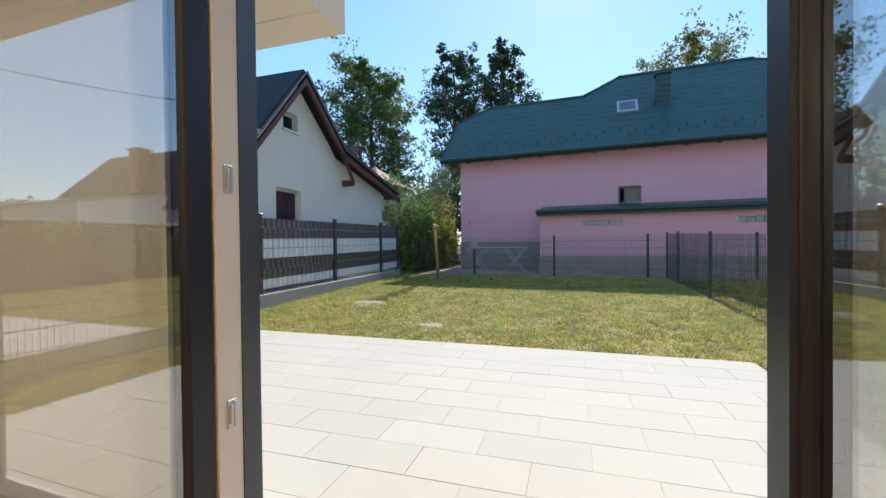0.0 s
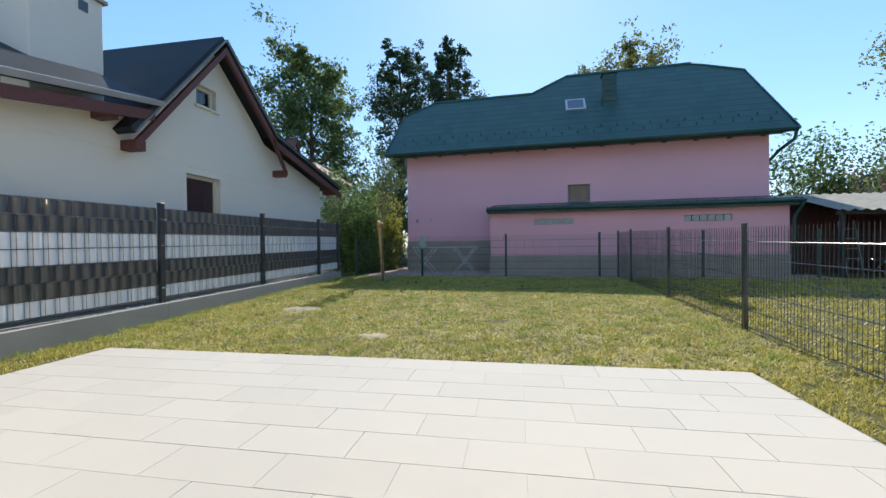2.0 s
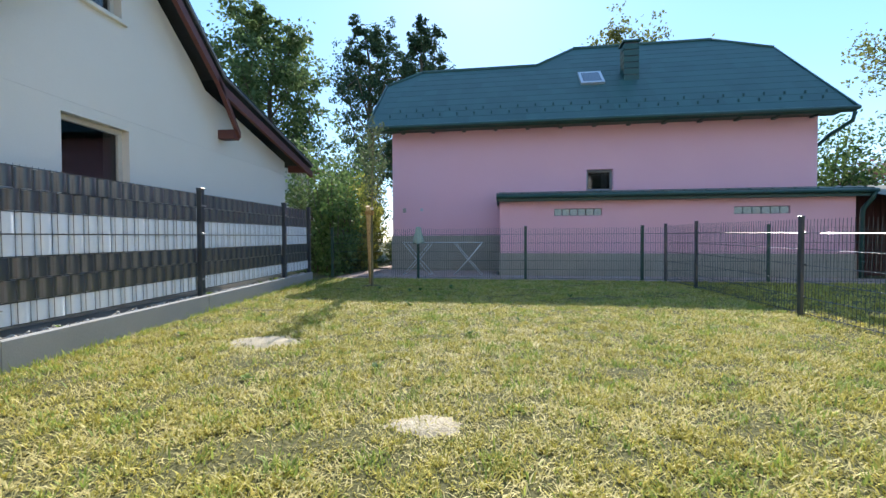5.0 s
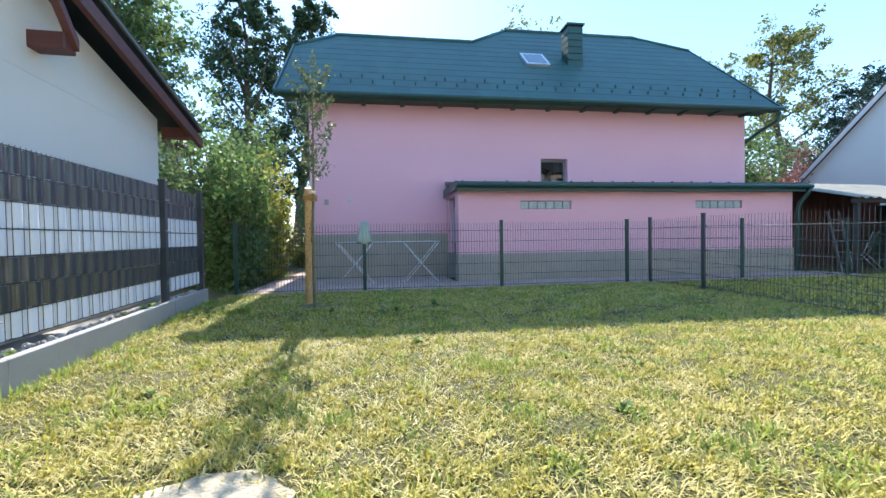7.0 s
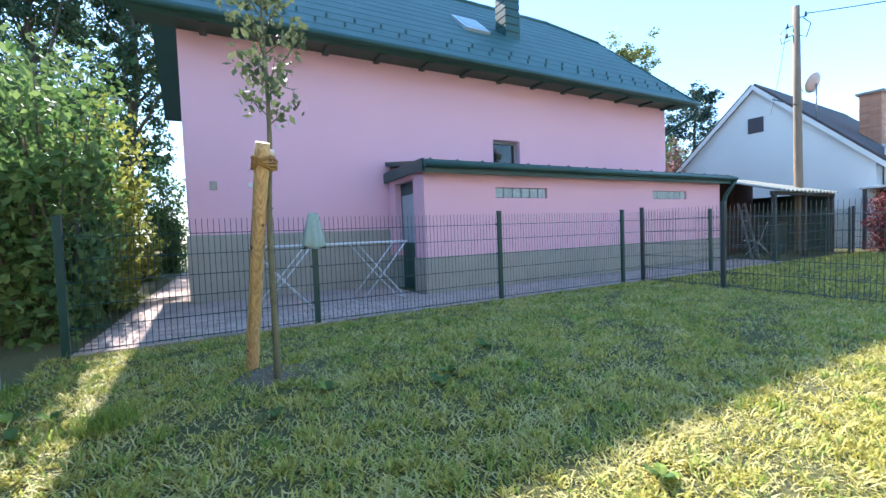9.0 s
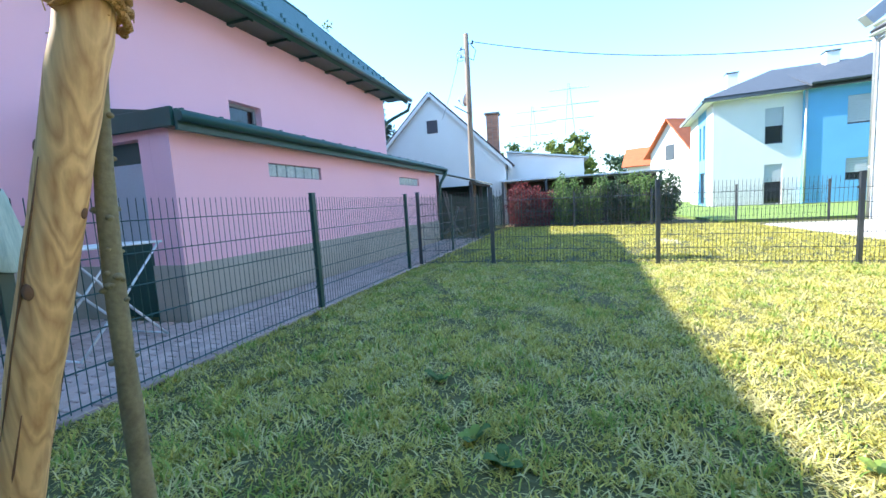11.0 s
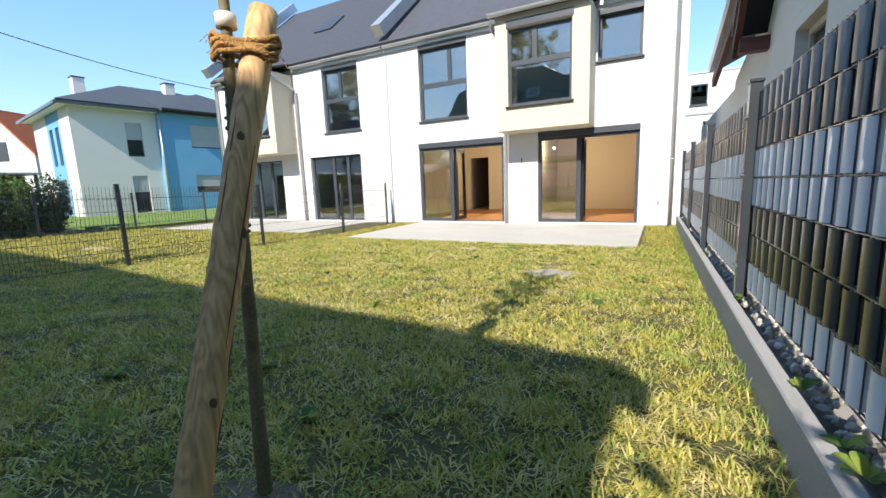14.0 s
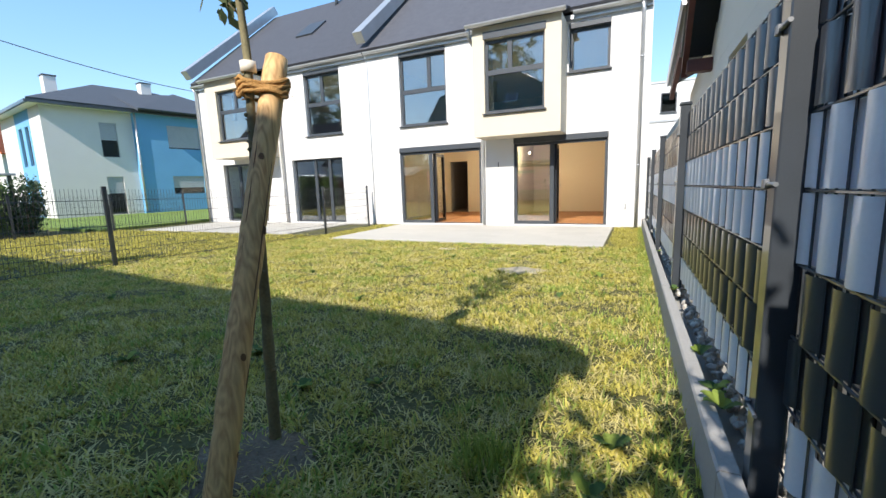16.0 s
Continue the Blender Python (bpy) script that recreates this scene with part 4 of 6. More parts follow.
def kerb():
    ys = [-0.1, 2.38, 4.88, 7.375, 9.875, 11.05]
    k = thing("fence_kerb", "grey concrete kerb boards along the foot of the fence", "kerb")
    for ya, yb in zip(ys, ys[1:]):
        bm = bmesh.new()
        xa, xb = fence_x(ya) + 0.045, fence_x(yb) + 0.045
        za, zb = 0.27 + 0.012 * (ya - 4.88), 0.27 + 0.012 * (yb - 4.88)
        vs = []
        for (x, y, z) in ((xa, ya + 0.003, za), (xb, yb - 0.003, zb)):
            vs.append([bm.verts.new(p) for p in ((x, y, -0.2), (x + 0.06, y, -0.2), (x + 0.06, y, z - 0.008), (x + 0.052, y, z), (x, y, z))])
        for i in range(5):
            bm.faces.new((vs[0][i], vs[0][(i + 1) % 5], vs[1][(i + 1) % 5], vs[1][i]))
        bm.faces.new(vs[0])
        bm.faces.new(vs[1][::-1])
        part("kerb_board", bm, CONCRETE, k)
    bm = boxes((-6.33, -5.96, -0.1, 11.05, -0.2, 0.24), (-6.0, -5.86, -0.1, 11.05, -0.2, 0.2))
    tagged(obj_from("gravel_strip", bm, CONCRETE), "gravel bed between fence and cottage", "gravel", kind="structure")
    # pebbles along the kerb
    rng = random.Random(8)
    bm = bmesh.new()
    for i in range(900):
        y = rng.uniform(0, 11.0)
        x = fence_x(y) - 0.01 - rng.uniform(0.0, 0.09)
        z = 0.222 + 0.012 * (y - 4.88) + rng.uniform(0, 0.035)
        r = rng.uniform(0.012, 0.026)
        m = pose(x, y, z, rng.uniform(0, 90), rng.uniform(0, 90), rng.uniform(0, 90)) @ Matrix.Diagonal((r, r * 1.3, r * 0.8, 1))
        bmesh.ops.create_icosphere(bm, subdivisions=1, radius=1.0, matrix=m)
    tagged(obj_from("pebbles", bm, PEBBLE), "loose pale pebbles between the kerb and the fence", "pebbles", kind="stuff")


kerb()


# ---- plants ----
LEAF_TREE = foliage("tree_leaf", (0.07, 0.12, 0.04), (0.17, 0.23, 0.09), 0.5)
LEAF_DARK = foliage("dark_tree_leaf", (0.03, 0.065, 0.035), (0.075, 0.12, 0.06), 0.35)
LEAF_YELLOW = foliage("yellow_green_leaf", (0.16, 0.2, 0.04), (0.42, 0.4, 0.09), 0.45)
LEAF_SHRUB = foliage("shrub_leaf", (0.06, 0.13, 0.035), (0.2, 0.28, 0.09), 0.45)
LEAF_CONIFER = foliage("conifer_spray", (0.09, 0.14, 0.03), (0.28, 0.32, 0.07), 0.3)
LEAF_RED = foliage("dark_red_leaf", (0.09, 0.02, 0.025), (0.22, 0.05, 0.05), 0.3)
LEAF_PINK = foliage("reddish_leaf", (0.16, 0.07, 0.07), (0.3, 0.14, 0.13), 0.35)
LEAF_PINE = foliage("pine_needles", (0.012, 0.035, 0.03), (0.035, 0.07, 0.05), 0.15)
LEAF_OLIVE = foliage("olive_tree_leaf", (0.10, 0.12, 0.035), (0.24, 0.25, 0.08), 0.45)


def leaf_quads(centres, size, rng, flat=0.0):
    """Diamond leaves, one at each centre, turned at random."""
    n = len(centres)
    a = rng.normal(size=(n, 3))
    a[:, 2] *= 1 - flat
    a /= np.linalg.norm(a, axis=1)[:, None]
    b = np.cross(a, rng.normal(size=(n, 3)))
    b /= np.linalg.norm(b, axis=1)[:, None]
    s = size * rng.uniform(0.6, 1.35, (n, 1))
    v = np.stack([centres - a * s * 0.5, centres + b * s * 0.28, centres + a * s * 0.5, centres - b * s * 0.28], 1).reshape(-1, 3)
    f = np.arange(4 * n).reshape(n, 4)
    return v, f


def tree(x, y, z0, height, spread, first, leaves, leaf_size, mat, seed, label, lobes=9, gap=0.28, trunk_r=None, tall=1.0, name="tree", bark=None):
    """A tapered trunk with limbs, and leaf clumps round the twigs with gaps between."""
    rng = np.random.default_rng(seed)
    t = thing(name, label, "tree", pose(x, y, z0))
    r0 = trunk_r or height * 0.022
    bm = bmesh.new()
    pts, p = [], np.zeros(3)
    n = 7
    for i in range(n + 1):
        pts.append((p[0], p[1], height * 0.93 * i / n))
        p = p + np.array([rng.normal(0, height * 0.012), rng.normal(0, height * 0.012), 0])
    tube(bm, pts, [r0 * (1 - 0.88 * i / n) for i in range(n + 1)], 8)
    tips = []
    for k in range(lobes):
        fz = first + (0.97 - first) * (k + rng.uniform(0, 0.8)) / lobes
        i = min(int(fz * n), n - 1)
        base = Vector(pts[i]).lerp(Vector(pts[i + 1]), fz * n - i)
        a = k * 2.4 + rng.uniform(-0.5, 0.5)
        prof = math.sin(math.pi * min(max((fz - first * 0.7) / (1.02 - first * 0.7), 0.05), 1) ** 0.75)
        reach = spread * (0.35 + 0.75 * prof) * rng.uniform(0.75, 1.15)
        rise = reach * rng.uniform(0.35, 0.9) * tall
        end = base + Vector((math.cos(a) * reach, math.sin(a) * reach, rise))
        mid = base.lerp(end, 0.5) + Vector((0, 0, -0.06 * reach))
        rl = r0 * 0.42 * (1.1 - fz)
        tube(bm, [base, mid, end], [rl, rl * 0.7, rl * 0.25], 6)
        for q in range(5):
            s = mid.lerp(end, q / 4)
            e2 = s + Vector(rng.normal(size=3) * reach * 0.3)
            tube(bm, [s, s.lerp(e2, 0.6), e2], [rl * 0.35, rl * 0.25, rl * 0.1], 5)
            tips += [(e2, reach * 0.26), (s.lerp(e2, 0.5), reach * 0.2)]
        tips.append((end, reach * 0.26))
    tips.append((Vector(pts[-1]), spread * 0.22))
    part("trunk", bm, bark or BARK, t, "grey-brown trunk with limbs")
    cl = []
    per = max(leaves // len(tips), 4)
    for c, r in tips:
        if rng.uniform() < gap * 0.5:
            continue
        for sub in range(3):
            cc = np.array(c) + rng.normal(size=3) * r * 0.7
            k = per // 3 + 1
            cl.append(cc + rng.normal(size=(k, 3)) * r * np.array([0.45, 0.45, 0.32]) * rng.uniform(0.6, 1.2))
    v, f = leaf_quads(np.concatenate(cl), leaf_size, rng)
    o = new("crown", raw_mesh("crown", v, f, mat))
    o.parent = t
    return t


def shrub(x, y, z0, rx, ry, h, leaves, size, mat, seed, label, name="shrub", twigs=12):
    rng = np.random.default_rng(seed)
    t = thing(name, label, "shrub", pose(x, y, z0))
    bm = bmesh.new()
    cl = []
    for k in range(twigs):
        a = rng.uniform(0, 2 * math.pi)
        q = math.sqrt(rng.uniform(0.02, 1))
        e = Vector((math.cos(a) * rx * q, math.sin(a) * ry * q, h * rng.uniform(0.45, 0.98)))
        b = Vector((e.x * 0.35, e.y * 0.35, -0.05))
        tube(bm, [b, b.lerp(e, 0.55) + Vector((0, 0, 0.08 * h)), e], [0.022, 0.014, 0.004], 5)
        for s in (0.15, 0.35, 0.55, 0.75, 0.95):
            c = np.array(b.lerp(e, s)) + rng.normal(size=3) * np.array([rx, ry, h]) * 0.07
            m = leaves // (twigs * 5)
            pts = c + rng.normal(size=(m, 3)) * np.array([rx * 0.17, ry * 0.17, h * 0.055])
            pts[:, 2] = np.clip(pts[:, 2], 0.03, None)
            cl.append(pts)
    part("branchwork", bm, BARK, t)
    v, f = leaf_quads(np.concatenate(cl), size, rng)
    o = new("foliage", raw_mesh("foliage", v, f, mat))
    o.parent = t
    return t


G1 = 0.13
tree(-13.0, 22.6, 0, 12.6, 2.9, 0.2, 30000, 0.2, LEAF_TREE, 11, "tall old willow tree with silvery green leaves", 24, 0.15)
tree(-12.0, 38.0, 0, 21.0, 2.6, 0.12, 30000, 0.24, LEAF_DARK, 12, "tall dark poplar tree behind the houses", 26, 0.12, tall=2.0)
tree(-8.4, 38.5, 0, 20.6, 2.2, 0.2, 26000, 0.24, LEAF_DARK, 13, "slender dark poplar tree behind the houses", 24, 0.12, tall=2.2)
tree(7.0, 34.0, 0, 16.4, 3.5, 0.35, 12000, 0.24, LEAF_OLIVE, 14, "thin-crowned yellowing tree behind the pink house", 17, 0.35)
tree(26.1, 28.3, 0, 16.6, 3.0, 0.35, 12000, 0.24, LEAF_OLIVE, 15, "open-crowned yellow-green tree beyond the pink house", 14, 0.4)
tree(23.5, 21.6, 0, 10.6, 1.9, 0.3, 15000, 0.16, LEAF_PINE, 16, "dark spreading pine behind the white barn", 17, 0.1, tall=0.35)
shrub(12.6, 17.6, 0.1, 1.6, 1.4, 4.3, 8000, 0.13, LEAF_PINK, 17, "tall reddish-leaved shrub beyond the pink house", twigs=16)
shrub(10.2, 18.2, 0.1, 1.8, 1.5, 5.2, 12000, 0.14, LEAF_SHRUB, 18, "tall green shrub beyond the pink house", twigs=18)
shrub(14.6, 18.8, 0.1, 2.4, 1.5, 5.3, 12000, 0.15, LEAF_TREE, 19, "tall green shrub behind the barn", twigs=18)
shrub(17.5, 24.0, 0.1, 4.0, 2.0, 6.6, 12000, 0.2, LEAF_DARK, 20, "dark green shrub mass behind the barn", twigs=18)
shrub(-6.0, 13.1, G1, 0.6, 1.1, 2.95, 7500, 0.11, LEAF_SHRUB, 21, "dense dark green shrub at the fence end", twigs=26)
shrub(-5.85, 15.2, G1, 0.6, 1.5, 2.95, 8000, 0.11, LEAF_YELLOW, 22, "yellow-green shrub beside the paved path", twigs=24)
shrub(-6.7, 14.2, G1, 0.9, 1.6, 3.7, 9000, 0.11, LEAF_TREE, 23, "tall green shrub behind the fence corner", twigs=24)
shrub(-6.9, 18.6, G1, 1.2, 1.8, 4.6, 11000, 0.11, LEAF_TREE, 24, "tall green shrub along the path", twigs=20)
shrub(-5.3, 22.8, G1, 0.9, 0.7, 3.6, 8000, 0.11, LEAF_SHRUB, 26, "tall green shrub closing the paved path", twigs=20)
shrub(-5.75, 20.4, G1, 0.5, 0.8, 1.1, 2500, 0.09, LEAF_YELLOW, 25, "low yellow-green shrub at the path", twigs=14)
for i, (y, h, mt, lb) in enumerate(((10.25, 1.6, LEAF_RED, "dark red barberry shrub behind the far fence"), (9.5, 1.35, LEAF_RED, "dark red barberry shrub behind the far fence"), (8.6, 1.75, LEAF_SHRUB, "dense green hedge shrub behind the far fence"), (7.7, 1.7, LEAF_SHRUB, "dense green hedge shrub behind the far fence"), (6.8, 1.8, LEAF_DARK, "dense dark green hedge shrub behind the far fence"), (5.95, 1.8, LEAF_SHRUB, "dense green hedge shrub behind the far fence"), (5.2, 1.7, LEAF_DARK, "dense dark green hedge shrub behind the far fence"))):
    shrub(11.4, y, G1, 0.5, 0.55, h, 5200, 0.085, mt, 40 + i, lb, twigs=20)
for i, (x, y, h) in enumerate(((33.0, 8.2, 6.4), (34.0, 6.6, 7.2))):
    tree(x, y, 0, h, 1.25, 0.04, 18000, 0.17, LEAF_CONIFER, 60 + i, "yellow-green conical conifer behind the low white building", 30, 0.0, tall=0.15, name="conifer")
for i in range(22):
    a = 40 + i * 14.2
    d = 75 + (i * 37) % 25
    x, y = d * math.sin(math.radians(a)), 5 + d * math.cos(math.radians(a))
    tree(x, y, 0, 8 + (i * 53) % 5, 4.2, 0.12, 1500, 0.75, LEAF_TREE if i % 2 else LEAF_DARK, 100 + i, "distant leafy tree beyond the houses", 9, 0.15)


# ---- sapling and stake ----
def pine_grain():
    """Warm peeled pine: drawn-out growth rings with knots' swirls and fine fibres."""
    m, n, l, b = nodes_of("peeled_pine_stake")
    tc, mp = n.new("ShaderNodeTexCoord"), n.new("ShaderNodeMapping")
    mp.inputs["Scale"].default_value = (9, 9, 0.9)
    l.new(tc.outputs["Object"], mp.inputs[0])
    big = n.new("ShaderNodeTexNoise")
    big.inputs["Scale"].default_value, big.inputs["Detail"].default_value = 1.3, 2
    l.new(mp.outputs[0], big.inputs["Vector"])
    rings = n.new("ShaderNodeMath")
    rings.operation = "MULTIPLY"
    rings.inputs[1].default_value = 20.0
    l.new(big.outputs["Fac"], rings.inputs[0])
    wave = n.new("ShaderNodeMath")
    wave.operation = "PINGPONG"
    wave.inputs[1].default_value = 1.0
    l.new(rings.outputs[0], wave.inputs[0])
    fine = n.new("ShaderNodeTexNoise")
    fine.inputs["Scale"].default_value, fine.inputs["Detail"].default_value = 9, 5
    l.new(mp.outputs[0], fine.inputs["Vector"])
    mixed = n.new("ShaderNodeMath")
    mixed.operation = "MULTIPLY_ADD"
    mixed.inputs[1].default_value = 0.3
    l.new(wave.outputs[0], mixed.inputs[0])
    half = n.new("ShaderNodeMath")
    half.operation = "MULTIPLY"
    half.inputs[1].default_value = 0.6
    l.new(fine.outputs["Fac"], half.inputs[0])
    l.new(half.outputs[0], mixed.inputs[2])
    r = n.new("ShaderNodeValToRGB")
    r.color_ramp.elements[0].position, r.color_ramp.elements[1].position = 0.14, 0.62
    r.color_ramp.elements[0].color, r.color_ramp.elements[1].color = (0.36, 0.185, 0.07, 1), (0.72, 0.47, 0.21, 1)
    l.new(mixed.outputs[0], r.inputs[0])
    l.new(r.outputs[0], b.inputs["Base Color"])
    b.inputs["Roughness"].default_value = 0.7
    bp = n.new("ShaderNodeBump")
    bp.inputs["Strength"].default_value, bp.inputs["Distance"].default_value = 0.4, 0.003
    l.new(mixed.outputs[0], bp.inputs["Height"])
    l.new(bp.outputs[0], b.inputs["Normal"])
    return m


STAKEWOOD = pine_grain()
ROPE = surface("orange_coir_rope", (0.55, 0.31, 0.1), (0.34, 0.17, 0.05), 20, 160, 0.95, bump=1.0, dist=0.01)
SAPBARK = surface("olive_sapling_bark", (0.24, 0.21, 0.11), (0.12, 0.10, 0.055), 10, 90, 0.85, bump=0.5, dist=0.004)
KNOT = surface("wood_knot", (0.2, 0.1, 0.045), (0.12, 0.06, 0.03), 20, 90, 0.8)


def stake_at(z):
    a, b = Vector((-4.316, 10.479, 0.0)), Vector((-4.225, 9.9, 1.72))
    return a.lerp(b, z / 1.72)


def tree_stake():
    s = thing("tree_stake", "peeled round pine stake leaning beside the young tree", "stake")
    bm = bmesh.new()
    rng = random.Random(4)
    n = 26
    pts = [stake_at(1.715 * i / n) + Vector((rng.uniform(-0.0025, 0.0025), rng.uniform(-0.0025, 0.0025), 0)) for i in range(n + 1)]
    tube(bm, pts, [0.047 - 0.003 * i / n + rng.uniform(-0.0015, 0.0015) for i in range(n + 1)], 20)
    part("pole", bm, STAKEWOOD, s)
    # drying cracks and knots
    for i, (z, a) in enumerate(((1.05, 200), (0.62, 170), (1.32, 130), (0.3, 220), (0.95, 40), (1.2, 300))):
        c = stake_at(z)
        d = Vector((math.cos(radians(a)), math.sin(radians(a)), 0))
        k = bmesh.new()
        m = Matrix.Translation(c + d * 0.0425) @ d.to_track_quat("Z", "Y").to_matrix().to_4x4() @ Matrix.Diagonal((0.011, 0.017, 0.006, 1))
        bmesh.ops.create_icosphere(k, subdivisions=2, radius=1.0, matrix=m)
        part("knot", k, KNOT, s, "dark wood knot")
    for a, z0, z1 in ((185, 0.75, 1.3), (225, 0.4, 0.8), (100, 0.9, 1.5), (320, 0.6, 1.2)):
        k = bmesh.new()
        d = Vector((math.cos(radians(a)), math.sin(radians(a)), 0)) * 0.0455
        tube(k, [stake_at(z0 + (z1 - z0) * i / 6) + d * (1.0 - 0.02 * (i % 2)) for i in range(7)], [0.0008, 0.0022, 0.0025, 0.0028, 0.0025, 0.0018, 0.0008], 5)
        part("crack", k, KNOT, s, "dark drying crack")
    return s


def trunk_at(z):
    """The sapling's stem: bowed up to the tie, straight above it."""
    q = (min(z, 1.7) - 0.1) / 1.6
    p = Vector((-4.189 + 0.017 * q - 0.034 * q * (1 - q), 10.057 - 0.062 * q + 0.066 * q * (1 - q), z))
    if z > 1.7:
        p += Vector((0.01, 0.05, 0)) * (z - 1.7)
    return p + Vector((0.005 * math.sin(z * 4.0), 0.004 * math.cos(z * 5.0), 0))


def sapling():
    t = thing("young_tree", "young slender tree with sparse leaves tied to a stake", "tree")
    bm = bmesh.new()
    zs = [0.08 + 3.2 * i / 40 for i in range(41)]
    rng = random.Random(9)
    tube(bm, [trunk_at(z) for z in zs], [0.026 * (1 - 0.8 * (z / 3.3)) + rng.uniform(-0.0012, 0.0014) for z in zs], 12)
    part("trunk", bm, SAPBARK, t, "olive-grey knobbly stem")
    for i in range(34):
        z = rng.uniform(0.35, 1.6) if i < 10 else rng.uniform(1.0, 1.5)
        a = rng.uniform(0, 2 * math.pi)
        r = 0.026 * (1 - 0.8 * z / 3.3)
        c = trunk_at(z) + Vector((math.cos(a), math.sin(a), 0)) * r
        k = bmesh.new()
        q = rng.uniform(0.006, 0.011)
        bmesh.ops.create_icosphere(k, subdivisions=2, radius=1.0, matrix=Matrix.Translation(c) @ pose(0, 0, 0, 0, 0, math.degrees(a)) @ Matrix.Diagonal((q, q * 0.9, q * 0.75, 1)))
        for f in k.faces:
            f.smooth = True
        part("bud_knob", k, SAPBARK, t)
    nrng = np.random.default_rng(31)
    cl = []
    for i in range(24):
        z = 1.85 + 1.35 * i / 23
        a = i * 2.4
        L = (0.2 + 0.28 * math.sin(math.pi * (z - 1.7) / 1.75)) * nrng.uniform(0.7, 1.2)
        s = trunk_at(z)
        e = s + Vector((math.cos(a) * L * 0.62, math.sin(a) * L * 0.62, L * 0.75))
        b = bmesh.new()
        tube(b, [s, s.lerp(e, 0.5) + Vector((0, 0, -0.02)), e], [0.006, 0.004, 0.0015], 5)
        part("branch", b, SAPBARK, t)
        for q in range(34):
            c = np.array(s.lerp(e, nrng.uniform(0.25, 1.05))) + nrng.normal(size=3) * 0.035 + np.array([0, 0, -0.03])
            cl.append(c)
    v, f = leaf_quads(np.array(cl), 0.062, nrng)
    o = new("leaves", raw_mesh("leaves", v, f, foliage("sapling_leaf", (0.09, 0.12, 0.06), (0.16, 0.19, 0.09), 0.3)))
    o.parent = t
    return t


def rope_tie():
    t = thing("rope_tie", "orange coir rope wound round stake and stem", "rope")
    rng = random.Random(2)
    for k in range(4):
        bm = bmesh.new()
        z = 1.565 + 0.016 * k
        c1, c2 = stake_at(z), trunk_at(z)
        mid = (c1 + c2) / 2
        ax = (c1 - c2)
        ax.z = 0
        ln = ax.length
        ax.normalize()
        side = Vector((-ax.y, ax.x, 0))
        pts = []
        for i in range(29):
            a = 2 * math.pi * i / 28
            rr = 0.058
            p = mid + ax * (ln / 2 * (1 if math.cos(a) > 0 else -1) * min(1, abs(math.cos(a)) * 2.5) + rr * math.cos(a) * (1 if math.cos(a) > 0 else 0.7)) + side * rr * math.sin(a) * (1 if math.cos(a) > 0 else 0.75)
            pts.append(p + Vector((rng.uniform(-0.003, 0.003), rng.uniform(-0.003, 0.003), 0.012 * math.sin(3 * a + k) + rng.uniform(-0.003, 0.003))))
        tube(bm, pts, 0.0085, 7)
        part("rope_turn", bm, ROPE, t)
    bm = bmesh.new()
    for k in range(60):
        c = stake_at(1.585).lerp(trunk_at(1.585), rng.uniform(-0.4, 1.2)) + Vector((rng.uniform(-0.06, 0.06), rng.uniform(-0.06, 0.06), rng.uniform(-0.05, 0.05)))
        tube(bm, [c, c + Vector((rng.uniform(-0.03, 0.03), rng.uniform(-0.03, 0.03), rng.uniform(-0.03, 0.02)))], 0.001, 4)
    tagged(part("loose_fibres", bm, ROPE, t), kind="stuff")
    bm = bmesh.new()
    rod(bm, trunk_at(1.66) + Vector((0, 0, -0.01)), trunk_at(1.66) + Vector((0, 0, 0.03)), 0.03, seg=12)
    part("white_tie", bm, INNER, t, "white plastic tie")


tree_stake()
sapling()
rope_tie()


# ---- paving beside the pink house ----
def pavers():
    """Rows of stones parallel to the house, and the path along its gable."""
    bed = surface("paver_joint_sand", (0.26, 0.22, 0.19), (0.18, 0.15, 0.13), 6, 90, 1.0)
    base = obj_from("paving", boxes((-0.75, 11.9, -2.74, -1.6, 0.0, 0.14), (-0.75, 3.2, -1.598, -0.04, 0.0, 0.14), (-0.75, -0.04, -0.038, 7.6, 0.0, 0.14)), bed)
    base.matrix_basis = PK
    tagged(base, "pinkish grey concrete paving stones along the pink house", "paving", kind="structure")
    bm = bmesh.new()
    box(bm, 0.005, 0.195, 0.005, 0.095, 0, 0.035, bevel=0.005)
    o = obj_from("paver", bm, surface("single_paver", (0.52, 0.39, 0.34), (0.39, 0.28, 0.245), 6, 90, 0.9, bump=0.4, dist=0.003, piece=0.18))
    me = o.data
    bpy.data.objects.remove(o)
    count = 0
    rest = bmesh.new()
    for j in range(103):
        v = -2.74 + j * 0.1
        for i in range(63):
            u = -0.75 + i * 0.2 + (0.1 if j % 2 else 0)
            end = 11.7 if v < -1.72 else (3.0 if v < -0.13 else -0.24)
            if u > end:
                continue
            if count < 300 and u < 2.6 and v < -0.3:
                piece("paver", me, base, pose(u, v, 0.125))
                count += 1
            else:
                box(rest, u + 0.005, u + 0.195, v + 0.005, v + 0.095, 0.13, 0.16)
    t = part("far_pavers", rest, PAVING, base)
    tagged(t, kind="stuff")


pavers()


